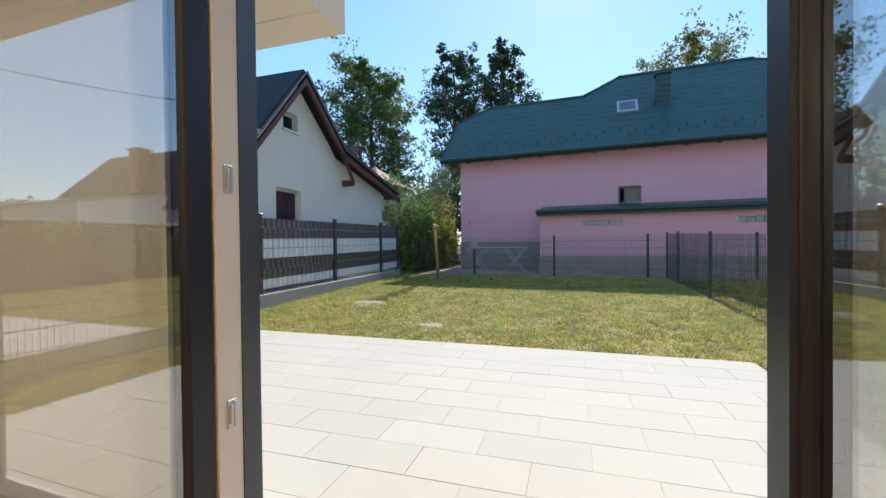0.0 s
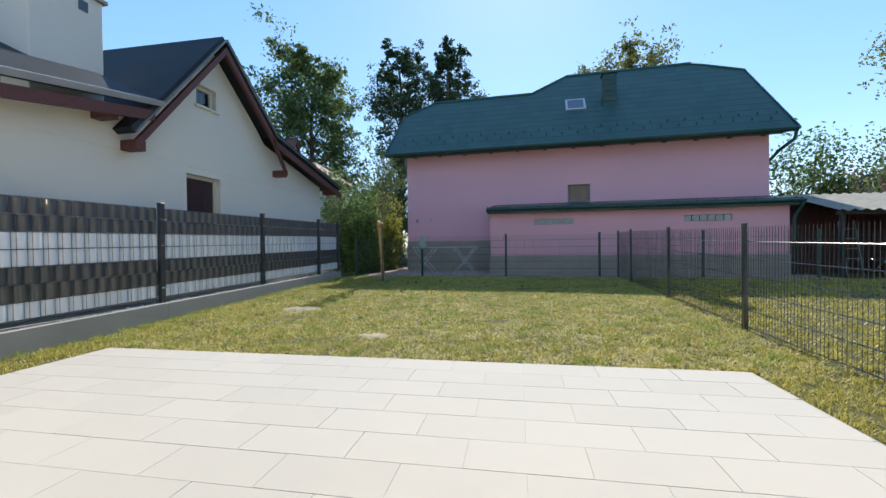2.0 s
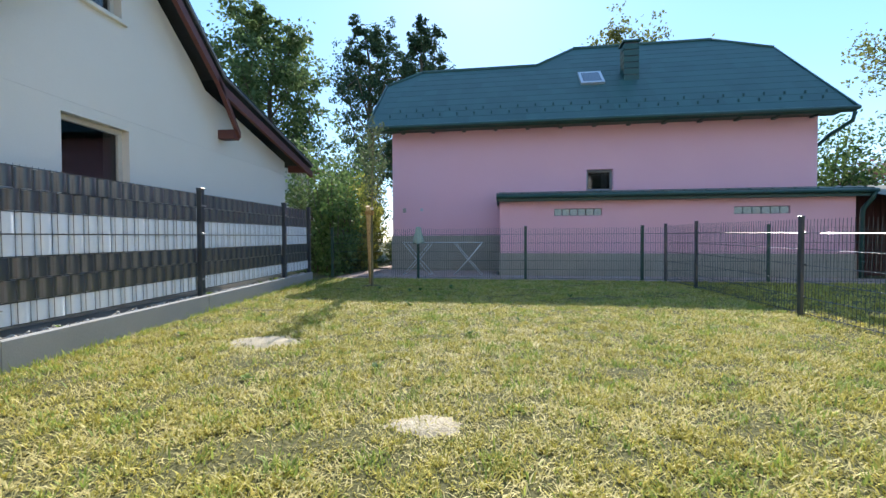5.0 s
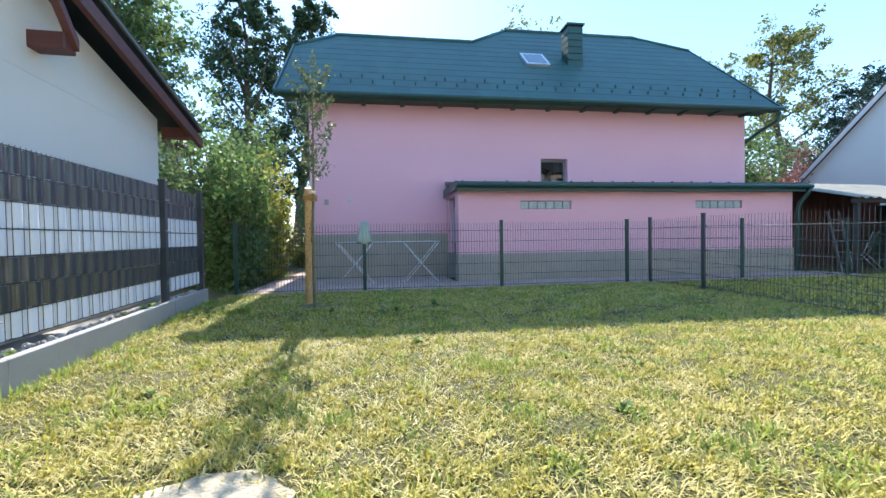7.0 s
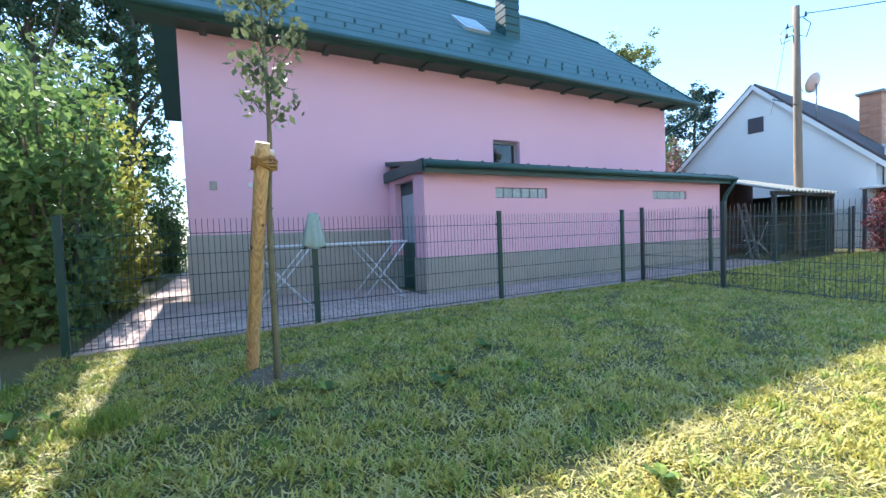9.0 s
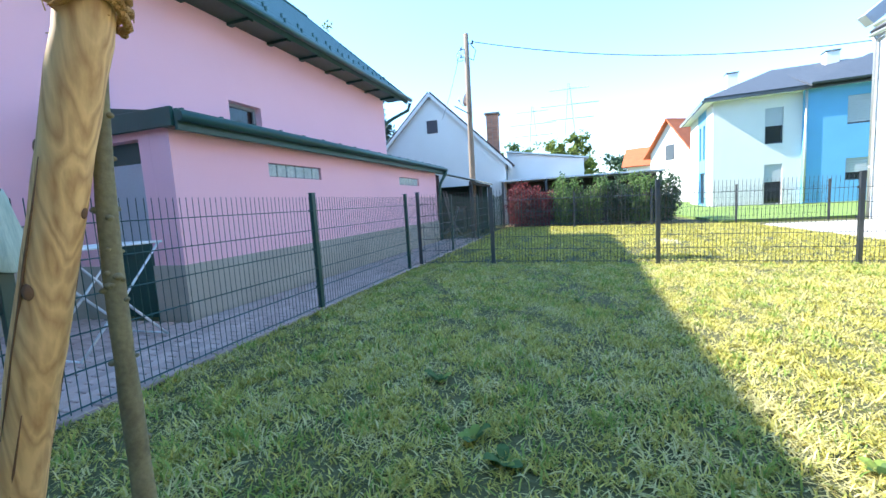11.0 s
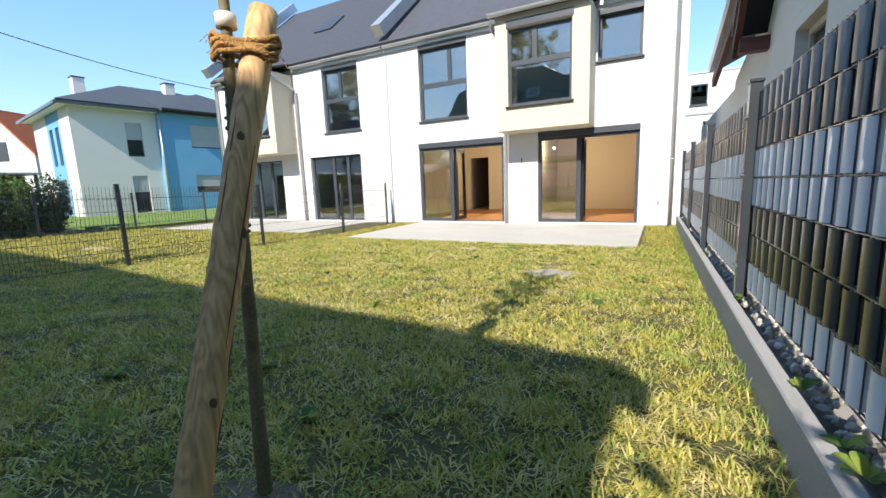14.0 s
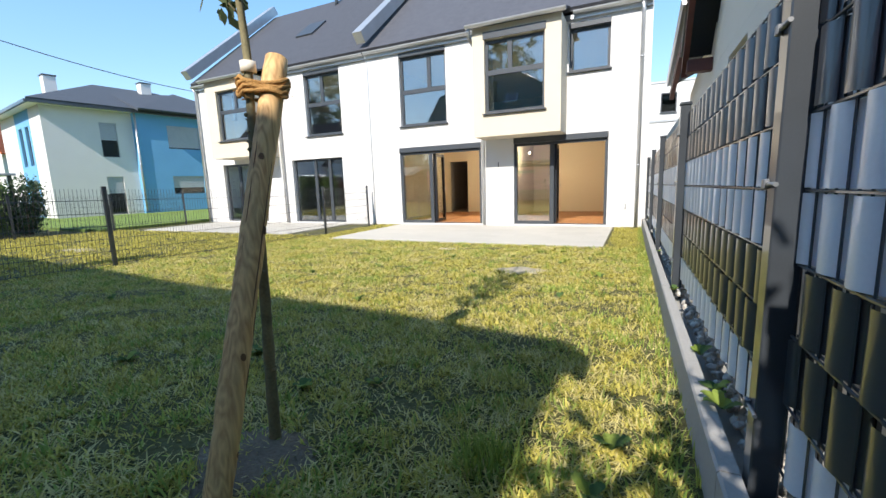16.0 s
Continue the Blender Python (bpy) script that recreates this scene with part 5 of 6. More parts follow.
# ---- drying rack ----
def drying_rack():
    """Two crossed leg frames under a long top of wires."""
    white = surface("white_coated_wire", (0.75, 0.76, 0.76), rough=0.4, bump=0)
    d = thing("drying_rack", "white folding laundry rack standing before the pink house", "rack", pose(-3.0, 12.75, 0.16, 0, 0, -3.4))
    bm = bmesh.new()
    for y in (-0.27, 0.27):
        rod(bm, (-1.02, y, 0.84), (1.02, y, 0.84), 0.011, seg=6)
    for x in (-1.02, -0.5, 0.5, 1.02):
        rod(bm, (x, -0.27, 0.84), (x, 0.27, 0.84), 0.009, seg=6)
    part("top_frame", bm, white, d)
    for i in range(10):
        b = bmesh.new()
        y = -0.24 + i * 0.053
        rod(b, (-1.02, y, 0.845), (1.02, y, 0.845), 0.0035, seg=5)
        part("drying_wire", b, white, d)
    for c in (-0.66, 0.66):
        for lean in (-1, 1):
            for y in (-0.24, 0.24):
                b = bmesh.new()
                yy = y * (1.0 if lean > 0 else 0.9)
                tube(b, [(c + lean * 0.35, yy, 0.83), (c + lean * 0.02, yy, 0.43), (c - lean * 0.35, yy, 0.012)], 0.011, 6)
                part("leg", b, white, d)
            b = bmesh.new()
            rod(b, (c - lean * 0.35, -0.22, 0.02), (c - lean * 0.35, 0.22, 0.02), 0.009, seg=6)
            part("foot_bar", b, white, d)


drying_rack()


# ---- wooden pole with its cable ----
def utility_pole():
    wood = surface("weathered_pole_wood", (0.30, 0.22, 0.16), (0.19, 0.14, 0.1), 4, 50, 0.9, bump=0.5, dist=0.006, stretch=(5, 5, 0.5))
    p = thing("utility_pole", "weathered wooden pole with dark insulators and a side arm", "pole")
    bm = bmesh.new()
    tube(bm, [(10.05, 11.8, 0.0), (9.9, 11.77, 2.0), (9.65, 11.71, 4.6), (9.44, 11.66, 6.78)], [0.115, 0.105, 0.09, 0.075], 12)
    part("pole", bm, wood, p)
    for i, (dy, z) in enumerate(((-0.14, 6.45), (0.14, 6.3), (0.15, 6.05))):
        b = bmesh.new()
        rod(b, (9.46, 11.66, z), (9.46, 11.66 + dy * 1.4, z), 0.012, seg=6)
        rod(b, (9.46, 11.66 + dy * 1.4, z - 0.02), (9.46, 11.66 + dy * 1.4, z + 0.1), 0.035, 0.02, seg=8)
        part("insulator", b, FENCEGREY, p, "dark insulator")
    b = bmesh.new()
    tube(b, [(9.46, 11.84, 6.35), (9.4, 12.0, 6.15), (9.42, 11.98, 5.9), (9.46, 11.8, 5.95)], 0.012, 6)
    tube(b, [(9.46, 11.52, 6.42), (9.44, 11.35, 6.2), (9.46, 11.45, 5.9), (9.48, 11.6, 6.0)], 0.012, 6)
    part("drop_wire", b, FENCEGREY, p)
    b = bmesh.new()
    rod(b, (9.6, 11.7, 4.2), (9.3, 12.15, 4.45), 0.018, seg=6)
    part("dish_arm", b, FENCEGREY, p)
    c = thing("overhead_cable", "dark overhead cable sagging from the pole to the row house", "cable")
    b = bmesh.new()
    a, e = Vector((9.46, 11.46, 6.5)), Vector((10.3, -0.3, 5.1))
    tube(b, [a.lerp(e, i / 24) + Vector((0, 0, -0.45 * 4 * (i / 24) * (1 - i / 24))) for i in range(25)], 0.013, 6)
    part("wire", b, FENCEGREY, c)
    b = bmesh.new()
    a, e = Vector((9.47, 11.86, 6.4)), Vector((14.0, 14.05, 4.6))
    tube(b, [a.lerp(e, i / 10) + Vector((0, 0, -0.35 * 4 * (i / 10) * (1 - i / 10))) for i in range(11)], 0.008, 5)
    part("wire", b, FENCEGREY, c)


utility_pole()


# ---- white barn with low wing and the open shed before it ----
BARNWHITE = surface("barn_white_render", (0.74, 0.73, 0.71), (0.66, 0.65, 0.62), 0.8, 120, 0.9, bump=0.2, dist=0.005)
BRICK = surface("red_chimney_brick", (0.55, 0.26, 0.16), (0.43, 0.19, 0.12), 12, 70, 0.9, bump=0.5, dist=0.005, piece=0.15)


def barn():
    h = thing("white_barn", "plain white gabled barn with a dark roof and brick chimney", "house")
    x0, x1, yc = 12.9, 22.0, 14.0
    bm = bmesh.new()
    k = 0.98
    hw = 3.1
    pr = [(yc - hw, 0), (yc + hw, 0), (yc + hw, 5.82 - k * hw), (yc, 5.82), (yc - hw, 5.82 - k * hw)]
    for x in (x0, x1 - 0.3):
        f0 = [bm.verts.new((x, *p)) for p in pr]
        f1 = [bm.verts.new((x + 0.3, *p)) for p in pr]
        bm.faces.new(f0)
        bm.faces.new(f1[::-1])
        for i in range(5):
            bm.faces.new((f0[i], f0[(i + 1) % 5], f1[(i + 1) % 5], f1[i]))
    box(bm, x0 + 0.301, x1 - 0.301, yc - hw, yc - hw + 0.3, 0, 5.8 - k * hw)
    box(bm, x0 + 0.301, x1 - 0.301, yc + hw - 0.3, yc + hw, 0, 5.8 - k * hw)
    part("wall", bm, BARNWHITE, h, "white rendered gable wall")
    for s in (-1, 1):
        bm = bmesh.new()
        pts = [(x0 - 0.12, yc, 5.93), (x1, yc, 5.93), (x1, yc + s * (hw + 0.3), 5.93 - k * (hw + 0.3)), (x0 - 0.12, yc + s * (hw + 0.3), 5.93 - k * (hw + 0.3))]
        slab(bm, pts if s < 0 else pts[::-1], 0.09 if s > 0 else -0.09 + 0.18)
        part("roof", bm, surface("dark_brown_tile", (0.09, 0.06, 0.055), (0.06, 0.04, 0.038), 4, 40, 0.8, bump=0.4, dist=0.02) if s < 0 else bpy.data.materials["dark_brown_tile"], h, "dark brown tiled roof")
        bm = bmesh.new()
        a, b = (yc, 5.9), (yc + s * (hw + 0.3), 5.9 - k * (hw + 0.3))
        f0 = [bm.verts.new((x0 - 0.16, y, z)) for y, z in ((a[0], a[1] + 0.06), (b[0], b[1] + 0.06), (b[0], b[1] - 0.12), (a[0], a[1] - 0.12))]
        f1 = [bm.verts.new((x0 - 0.122, v.co.y, v.co.z)) for v in f0]
        bm.faces.new(f0)
        bm.faces.new(f1[::-1])
        for i in range(4):
            bm.faces.new((f0[i], f1[i], f1[(i + 1) % 4], f0[(i + 1) % 4]))
        part("verge_board", bm, BARNWHITE, h, "white verge board")
    w = part("window", boxes((x0 - 0.03, x0 + 0.02, 13.72, 14.2, 4.26, 4.8), bevel=0.005), FENCEGREY, h, "small dark gable hatch")
    c = part("chimney", boxes((16.2, 16.75, 11.5, 12.05, 2.8, 5.4)), CONCRETE, h, "red brick chimney")
    me = None
    for j in range(28):
        for i in range(2):
            for side in range(4):
                if me is None:
                    o = obj_from("brick", boxes((0.004, 0.266, -0.012, 0.0, 0.004, 0.084)), BRICK)
                    me = o.data
                    bpy.data.objects.remove(o)
                off = 0.275 * i
                z = 3.0 + j * 0.088
                m = {0: pose(16.2 + off, 11.5, z), 1: pose(16.75, 11.5 + off, z, 0, 0, 90), 2: pose(16.75 - off, 12.05, z, 0, 0, 180), 3: pose(16.2, 12.05 - off, z, 0, 0, -90)}[side]
                piece("brick", me, c, m)
    part("chimney_cap", boxes((16.1, 16.85, 11.4, 12.15, 5.46, 5.54), bevel=0.01), CONCRETE, c)
    g = thing("low_wing", "low white wing with a pale mono-pitch roof beside the barn", "building")
    bm = bmesh.new()
    slab(bm, [(13.45, 10.88, 3.3), (13.45, 7.5, 2.78), (22, 7.5, 2.78), (22, 10.88, 3.3)], 0.07)
    part("roof", bm, ZINC, g, "pale mono-pitch roof sheet")
    bm = bmesh.new()
    pr = [(10.86, 0.0), (10.86, 3.21), (7.7, 2.72), (7.7, 0.0)]
    f0, f1 = [bm.verts.new((13.55, *p)) for p in pr], [bm.verts.new((21.9, *p)) for p in pr]
    bm.faces.new(f0)
    bm.faces.new(f1[::-1])
    for i in range(4):
        bm.faces.new((f0[i], f0[(i + 1) % 4], f1[(i + 1) % 4], f1[i]))
    part("wall", bm, BARNWHITE, g)
    # long dark flat carport roof behind the hedge
    c = thing("carport", "long low carport with a grey flat roof behind the hedge", "carport")
    part("roof", boxes((11.95, 13.4, 5.0, 11.05, 1.9, 1.97), bevel=0.008), ZINC, c, "grey flat sheet roof")
    for y in (5.1, 7.0, 9.2, 10.9):
        part("post", boxes((12.0, 12.08, y, y + 0.08, 0.1, 1.9), bevel=0.004), FENCEGREY, c)
    part("rear_wall", boxes((13.3, 13.38, 5.0, 11.05, 0.1, 1.895)), surface("dark_boarding", (0.06, 0.055, 0.05), (0.035, 0.032, 0.03), 3, 30, 0.85, stretch=(1, 8, 1)), c, "dark board rear wall")


barn()


def satellite_dish():
    """Dish on a short mast at the barn's roof edge."""
    d = thing("satellite_dish", "faded salmon satellite dish on a mast above the barn roof", "dish", pose(12.95, 12.3, 4.3))
    b = bmesh.new()
    rod(b, (0.05, 0, 0), (0.05, 0, 1.2), 0.022, seg=8)
    part("mast", b, DULLMETAL, d)
    b = bmesh.new()
    n = 24
    rings = []
    for r, h in ((0.03, 0.0), (0.14, 0.012), (0.24, 0.04), (0.31, 0.075), (0.318, 0.07), (0.24, 0.028), (0.14, 0.0), (0.03, -0.012)):
        rings.append([b.verts.new((r * math.cos(2 * math.pi * i / n), r * math.sin(2 * math.pi * i / n), h)) for i in range(n)])
    for p, q in zip(rings, rings[1:]):
        for i in range(n):
            b.faces.new((p[i], p[(i + 1) % n], q[(i + 1) % n], q[i])).smooth = True
    b.faces.new(rings[0][::-1])
    b.faces.new(rings[-1])
    o = part("reflector", b, surface("salmon_dish", (0.66, 0.44, 0.37), rough=0.5), d, "faded salmon reflector")
    o.matrix_basis = pose(0.0, 0.02, 1.22, 68, 0, 165)
    b = bmesh.new()
    tube(b, [(0.05, 0, 0.95), (0.0, 0.28, 0.98), (-0.02, 0.42, 1.2)], 0.01, 6)
    rod(b, (-0.02, 0.4, 1.17), (-0.02, 0.44, 1.25), 0.03, seg=8)
    part("feed_arm", b, FENCEGREY, d)


satellite_dish()


def open_shed():
    s = thing("open_shed", "open lean-to shed with a corrugated pale roof", "shed")
    bm = bmesh.new()
    n = 96
    x0, x1, y0, y1 = 7.0, 11.0, 11.2, 13.4
    rows = []
    for y, z in ((y0, 1.8), (y1, 2.4)):
        rows.append([[bm.verts.new((x0 + (x1 - x0) * i / n, y, z + 0.025 * math.sin(i * math.pi / 3) + d)) for i in range(n + 1)] for d in (0, 0.008)])
    for i in range(n):
        for d in (0, 1):
            bm.faces.new((rows[0][d][i], rows[0][d][i + 1], rows[1][d][i + 1], rows[1][d][i]))
        bm.faces.new((rows[0][0][i], rows[0][0][i + 1], rows[0][1][i + 1], rows[0][1][i]))
    part("roof_sheet", bm, surface("weathered_corrugated_sheet", (0.34, 0.33, 0.27), (0.22, 0.21, 0.17), 3, 40, 0.8), s, "weathered corrugated roof sheet")
    dark = bpy.data.materials["dark_boarding"]
    for x, y in ((7.1, 11.3), (8.9, 11.3), (10.85, 11.3)):
        part("post", boxes((x, x + 0.09, y, y + 0.09, 0.0, 1.74), bevel=0.005), dark, s)
    part("beam", boxes((7.02, 10.98, 11.3, 11.38, 1.7, 1.79), bevel=0.005), dark, s)
    red = surface("dark_red_boarding", (0.11, 0.04, 0.04), (0.06, 0.025, 0.025), 3, 30, 0.85, stretch=(8, 1, 1))
    for i in range(20):
        part("board", boxes((7.05 + i * 0.197, 7.235 + i * 0.197, 13.3, 13.33, 0.05, 2.3)), red, s)
    part("side_wall", boxes((10.9, 10.95, 11.42, 13.28, 0.05, 1.82)), FENCEGREEN, s, "dark green side sheet")
    # ladder leaning inside
    l = thing("ladder", "grey aluminium ladder leaning in the shed", "ladder", pose(7.7, 12.0, 0.12, -12, 0, 0))
    for x in (0, 0.36):
        part("stile", boxes((x, x + 0.03, 0, 0.05, 0, 1.5), bevel=0.003), DULLMETAL, l)
    for i in range(5):
        part("rung", boxes((0.031, 0.359, 0.01, 0.04, 0.2 + i * 0.27, 0.225 + i * 0.27)), DULLMETAL, l)
    # folded garden chair
    c = thing("garden_chair", "pale metal garden chair standing in the shed", "chair", pose(8.75, 12.2, 0.12, 0, 0, 20))
    for x in (0, 0.45):
        b = bmesh.new()
        tube(b, [(x, 0.4, 0), (x, 0.05, 0.42), (x, -0.12, 0.95)], 0.012, 6)
        part("leg", b, ZINC, c)
        b = bmesh.new()
        tube(b, [(x, -0.2, 0), (x, 0.1, 0.4), (x, 0.42, 0.44)], 0.012, 6)
        part("leg", b, ZINC, c)
    part("seat", boxes((0.02, 0.43, 0.02, 0.42, 0.42, 0.44), bevel=0.005), FENCEGREY, c)
    b = bmesh.new()
    slab(b, [(0.02, -0.02, 0.55), (0.43, -0.02, 0.55), (0.43, -0.12, 0.93), (0.02, -0.12, 0.93)], 0.015)
    part("backrest", b, FENCEGREY, c)
    bb = thing("storage_bin", "dark green plastic storage bin in the shed", "bin", pose(9.5, 12.1, 0.12))
    part("body", boxes((0, 0.6, 0, 0.5, 0, 0.85), bevel=0.03), FENCEGREEN, bb)
    part("lid", boxes((-0.02, 0.62, -0.02, 0.52, 0.855, 0.93), bevel=0.02), FENCEGREY, bb)


open_shed()


# ---- blue and white house, orange-roofed houses, pylons, far white house ----
BLUE = surface("blue_render", (0.15, 0.38, 0.62), (0.13, 0.34, 0.56), 0.8, 120, 0.9, bump=0.2, dist=0.004)
ORANGE = surface("orange_roof_tile", (0.52, 0.13, 0.04), (0.40, 0.09, 0.03), 3, 30, 0.8, bump=0.5, dist=0.02, island=0.1)


def blue_house():
    h = thing("blue_house", "two-storey white and blue house with a dark hipped roof", "house", pose(22.2, 0.05, 0.05, 0, 0, -8.8))
    # local x away from the gardens, local -y along the front
    bm = bmesh.new()
    wall_cells(bm, -4.0, 0.0, 0, 5.9, 0.0, 0.3, [(-3.2, -2.4, 0.05, 2.2), (-3.2, -2.4, 3.3, 5.2)], axis="y")
    part("wall", bm, WHITE, h, "white rendered front")
    bm = bmesh.new()
    wall_cells(bm, 0.301, 2.0, 0, 5.9, -0.3, 0.0, [])
    part("wall", bm, WHITE, h)
    bm = bmesh.new()
    wall_cells(bm, 2.0, 4.9, 0, 5.9, -0.3, 0.001, [(2.4, 3.1, 2.9, 5.0), (3.7, 4.4, 2.9, 5.0), (2.4, 4.4, 0.1, 2.1)])
    part("wall", bm, BLUE, h, "blue rendered strip round the tall windows")
    part("wall", boxes((4.902, 8.199, -0.299, -0.002, 0, 5.9)), WHITE, h)
    bm = bmesh.new()
    wall_cells(bm, -11.0, -4.0, 0, 5.9, -0.35, 0.3, [(-7.6, -5.7, 1.1, 2.2), (-7.6, -5.7, 3.9, 5.3)], axis="y")
    part("wall", bm, BLUE, h, "blue rendered front")
    part("wall", boxes((8.2, 8.5, -11, -0.3, 0, 5.9), (0.3, 8.2, -11, -10.7, 0, 5.9)), WHITE, h)
    # Two dark sheets inside, coloured as the shade of the rooms
    part("inner_shade_sheet", boxes((1.0, 1.1, -10.6, -0.4, 0, 5.85), (1.2, 8.1, -1.2, -1.1, 0, 5.85)), ROOMSHADE, h)
    for y0, y1, z0, z1, x, bl in ((-3.2, -2.4, 0.05, 2.2, 0.0, 0.5), (-3.2, -2.4, 3.3, 5.2, 0.0, 0.55), (-7.6, -5.7, 1.1, 2.2, -0.35, 0.75), (-7.6, -5.7, 3.9, 5.3, -0.35, 1.0)):
        f = 0.07
        b = boxes((x + 0.1, x + 0.17, y0, y1, z0, z0 + f), (x + 0.1, x + 0.17, y0, y1, z1 - f, z1), (x + 0.1, x + 0.17, y0, y0 + f, z0 + f, z1 - f), (x + 0.1, x + 0.17, y1 - f, y1, z0 + f, z1 - f))
        w = part("window", b, ANTHRA, h, "dark framed window with a roller blind")
        part("pane", boxes((x + 0.13, x + 0.14, y0 + f, y1 - f, z0 + f, z1 - f)), DARKGLASS, w)
        n = int((z1 - z0) * bl / 0.12)
        for i in range(n):
            part("blind_slat", boxes((x + 0.06, x + 0.085, y0 + 0.01, y1 - 0.01, z1 - 0.12 * (i + 1) + 0.006, z1 - 0.12 * i)), BLIND, w)
    for x0, x1, z0, z1 in ((2.4, 3.1, 2.9, 5.0), (3.7, 4.4, 2.9, 5.0), (2.4, 4.4, 0.1, 2.1)):
        f = 0.07
        b = boxes((x0, x1, -0.17, -0.1, z0, z0 + f), (x0, x1, -0.17, -0.1, z1 - f, z1), (x0, x0 + f, -0.17, -0.1, z0 + f, z1 - f), (x1 - f, x1, -0.17, -0.1, z0 + f, z1 - f))
        w = part("window", b, ANTHRA, h, "tall dark window")
        part("pane", boxes((x0 + f, x1 - f, -0.14, -0.13, z0 + f, z1 - f)), DARKGLASS, w)
    bm = bmesh.new()
    a, e, z = -0.55, 9.0, 5.95
    slab(bm, [(a, 0.55, z), (a, -11.5, z), (4.2, -7.3, z + 2.0), (4.2, -3.7, z + 2.0)][::-1], -0.12 + 0.24)
    slab(bm, [(e, 0.55, z), (a, 0.55, z), (4.2, -3.7, z + 2.0)], 0.12)
    slab(bm, [(e, -11.5, z), (e, 0.55, z), (4.2, -3.7, z + 2.0), (4.2, -7.3, z + 2.0)], 0.12)
    slab(bm, [(a, -11.5, z), (e, -11.5, z), (4.2, -7.3, z + 2.0)], 0.12)
    slab(bm, [(-1.1, -4.0, z + 0.01), (-1.1, -11.5, z + 0.01), (3.0, -7.8, z + 1.9)][::-1], 0.1)
    slab(bm, [(2.5, -3.9, z + 1.4), (-1.1, -4.0, z + 0.01), (3.0, -7.8, z + 1.9)], 0.1)
    part("roof", bm, surface("blue_grey_tile", (0.07, 0.08, 0.095), (0.05, 0.057, 0.07), 4, 30, 0.7, bump=0.5, dist=0.02), h, "dark blue-grey hipped tile roof")
    part("soffit", boxes((-0.5, 8.9, -11.4, 0.5, 5.86, 5.9)), BARNWHITE, h)
    part("fascia", boxes((-0.62, -0.56, -11.5, 0.56, 5.83, 5.97), (-0.55, 9.0, 0.56, 0.62, 5.83, 5.97)), FENCEGREY, h)
    for x, y in ((5.0, -2.2), (3.2, -6.6)):
        c = part("chimney", boxes((x, x + 0.6, y, y + 0.6, 6.6, 8.4), bevel=0.01), BARNWHITE, h, "white chimney")
        part("chimney_cap", boxes((x - 0.05, x + 0.65, y - 0.05, y + 0.65, 8.4, 8.47), bevel=0.01), FENCEGREY, c)
    b = bmesh.new()
    rod(b, (-0.4, -4.03, 5.8), (-0.4, -4.03, 0.1), 0.06, seg=8)
    part("downpipe", b, ZINC, h)


blue_house()
lawn = obj_from("far_lawn", boxes((10.75, 40.0, -12.0, 3.6, -0.2, 0.07)), LUSH)
tagged(lawn, "lush green lawn before the blue house", "lawn", kind="structure")


def orange_house(x, y, w, d, h, r, turn, wallmat, label):
    o = thing("orange_roofed_house", label, "house", pose(x, y, 0, 0, 0, turn), group="far houses")
    bm = bmesh.new()
    pr = [(-w / 2, 0), (w / 2, 0), (w / 2, h), (0, r), (-w / 2, h)]
    f0 = [bm.verts.new((0, *p)) for p in pr]
    f1 = [bm.verts.new((d, *p)) for p in pr]
    bm.faces.new(f0)
    bm.faces.new(f1[::-1])
    for i in range(5):
        bm.faces.new((f0[i], f0[(i + 1) % 5], f1[(i + 1) % 5], f1[i]))
    part("wall", bm, wallmat, o)
    for s in (-1, 1):
        bm = bmesh.new()
        k = (r - h) / (w / 2)
        ya = s * (w / 2 + 0.5)
        za = r + 0.12 - k * abs(ya)
        pts = [(-0.5, ya, za), (d + 0.5, ya, za), (d + 0.5, 0, r + 0.12), (-0.5, 0, r + 0.12)]
        slab(bm, pts if s < 0 else pts[::-1], 0.12)
        part("roof", bm, ORANGE, o, "bright orange tiled roof")
    part("window", boxes((-0.04, 0.02, -0.5, 0.5, h - 0.9, h + 0.5), bevel=0.01), FENCEGREY, o, "dark gable window")
    return o


orange_house(38.5, -1.9, 4.8, 8.0, 4.9, 7.7, -60, BARNWHITE, "pale house with a bright orange tiled roof")
orange_house(43.5, -3.0, 3.8, 3.6, 4.2, 5.8, 70, BARNWHITE, "low house with a bright orange tiled roof")


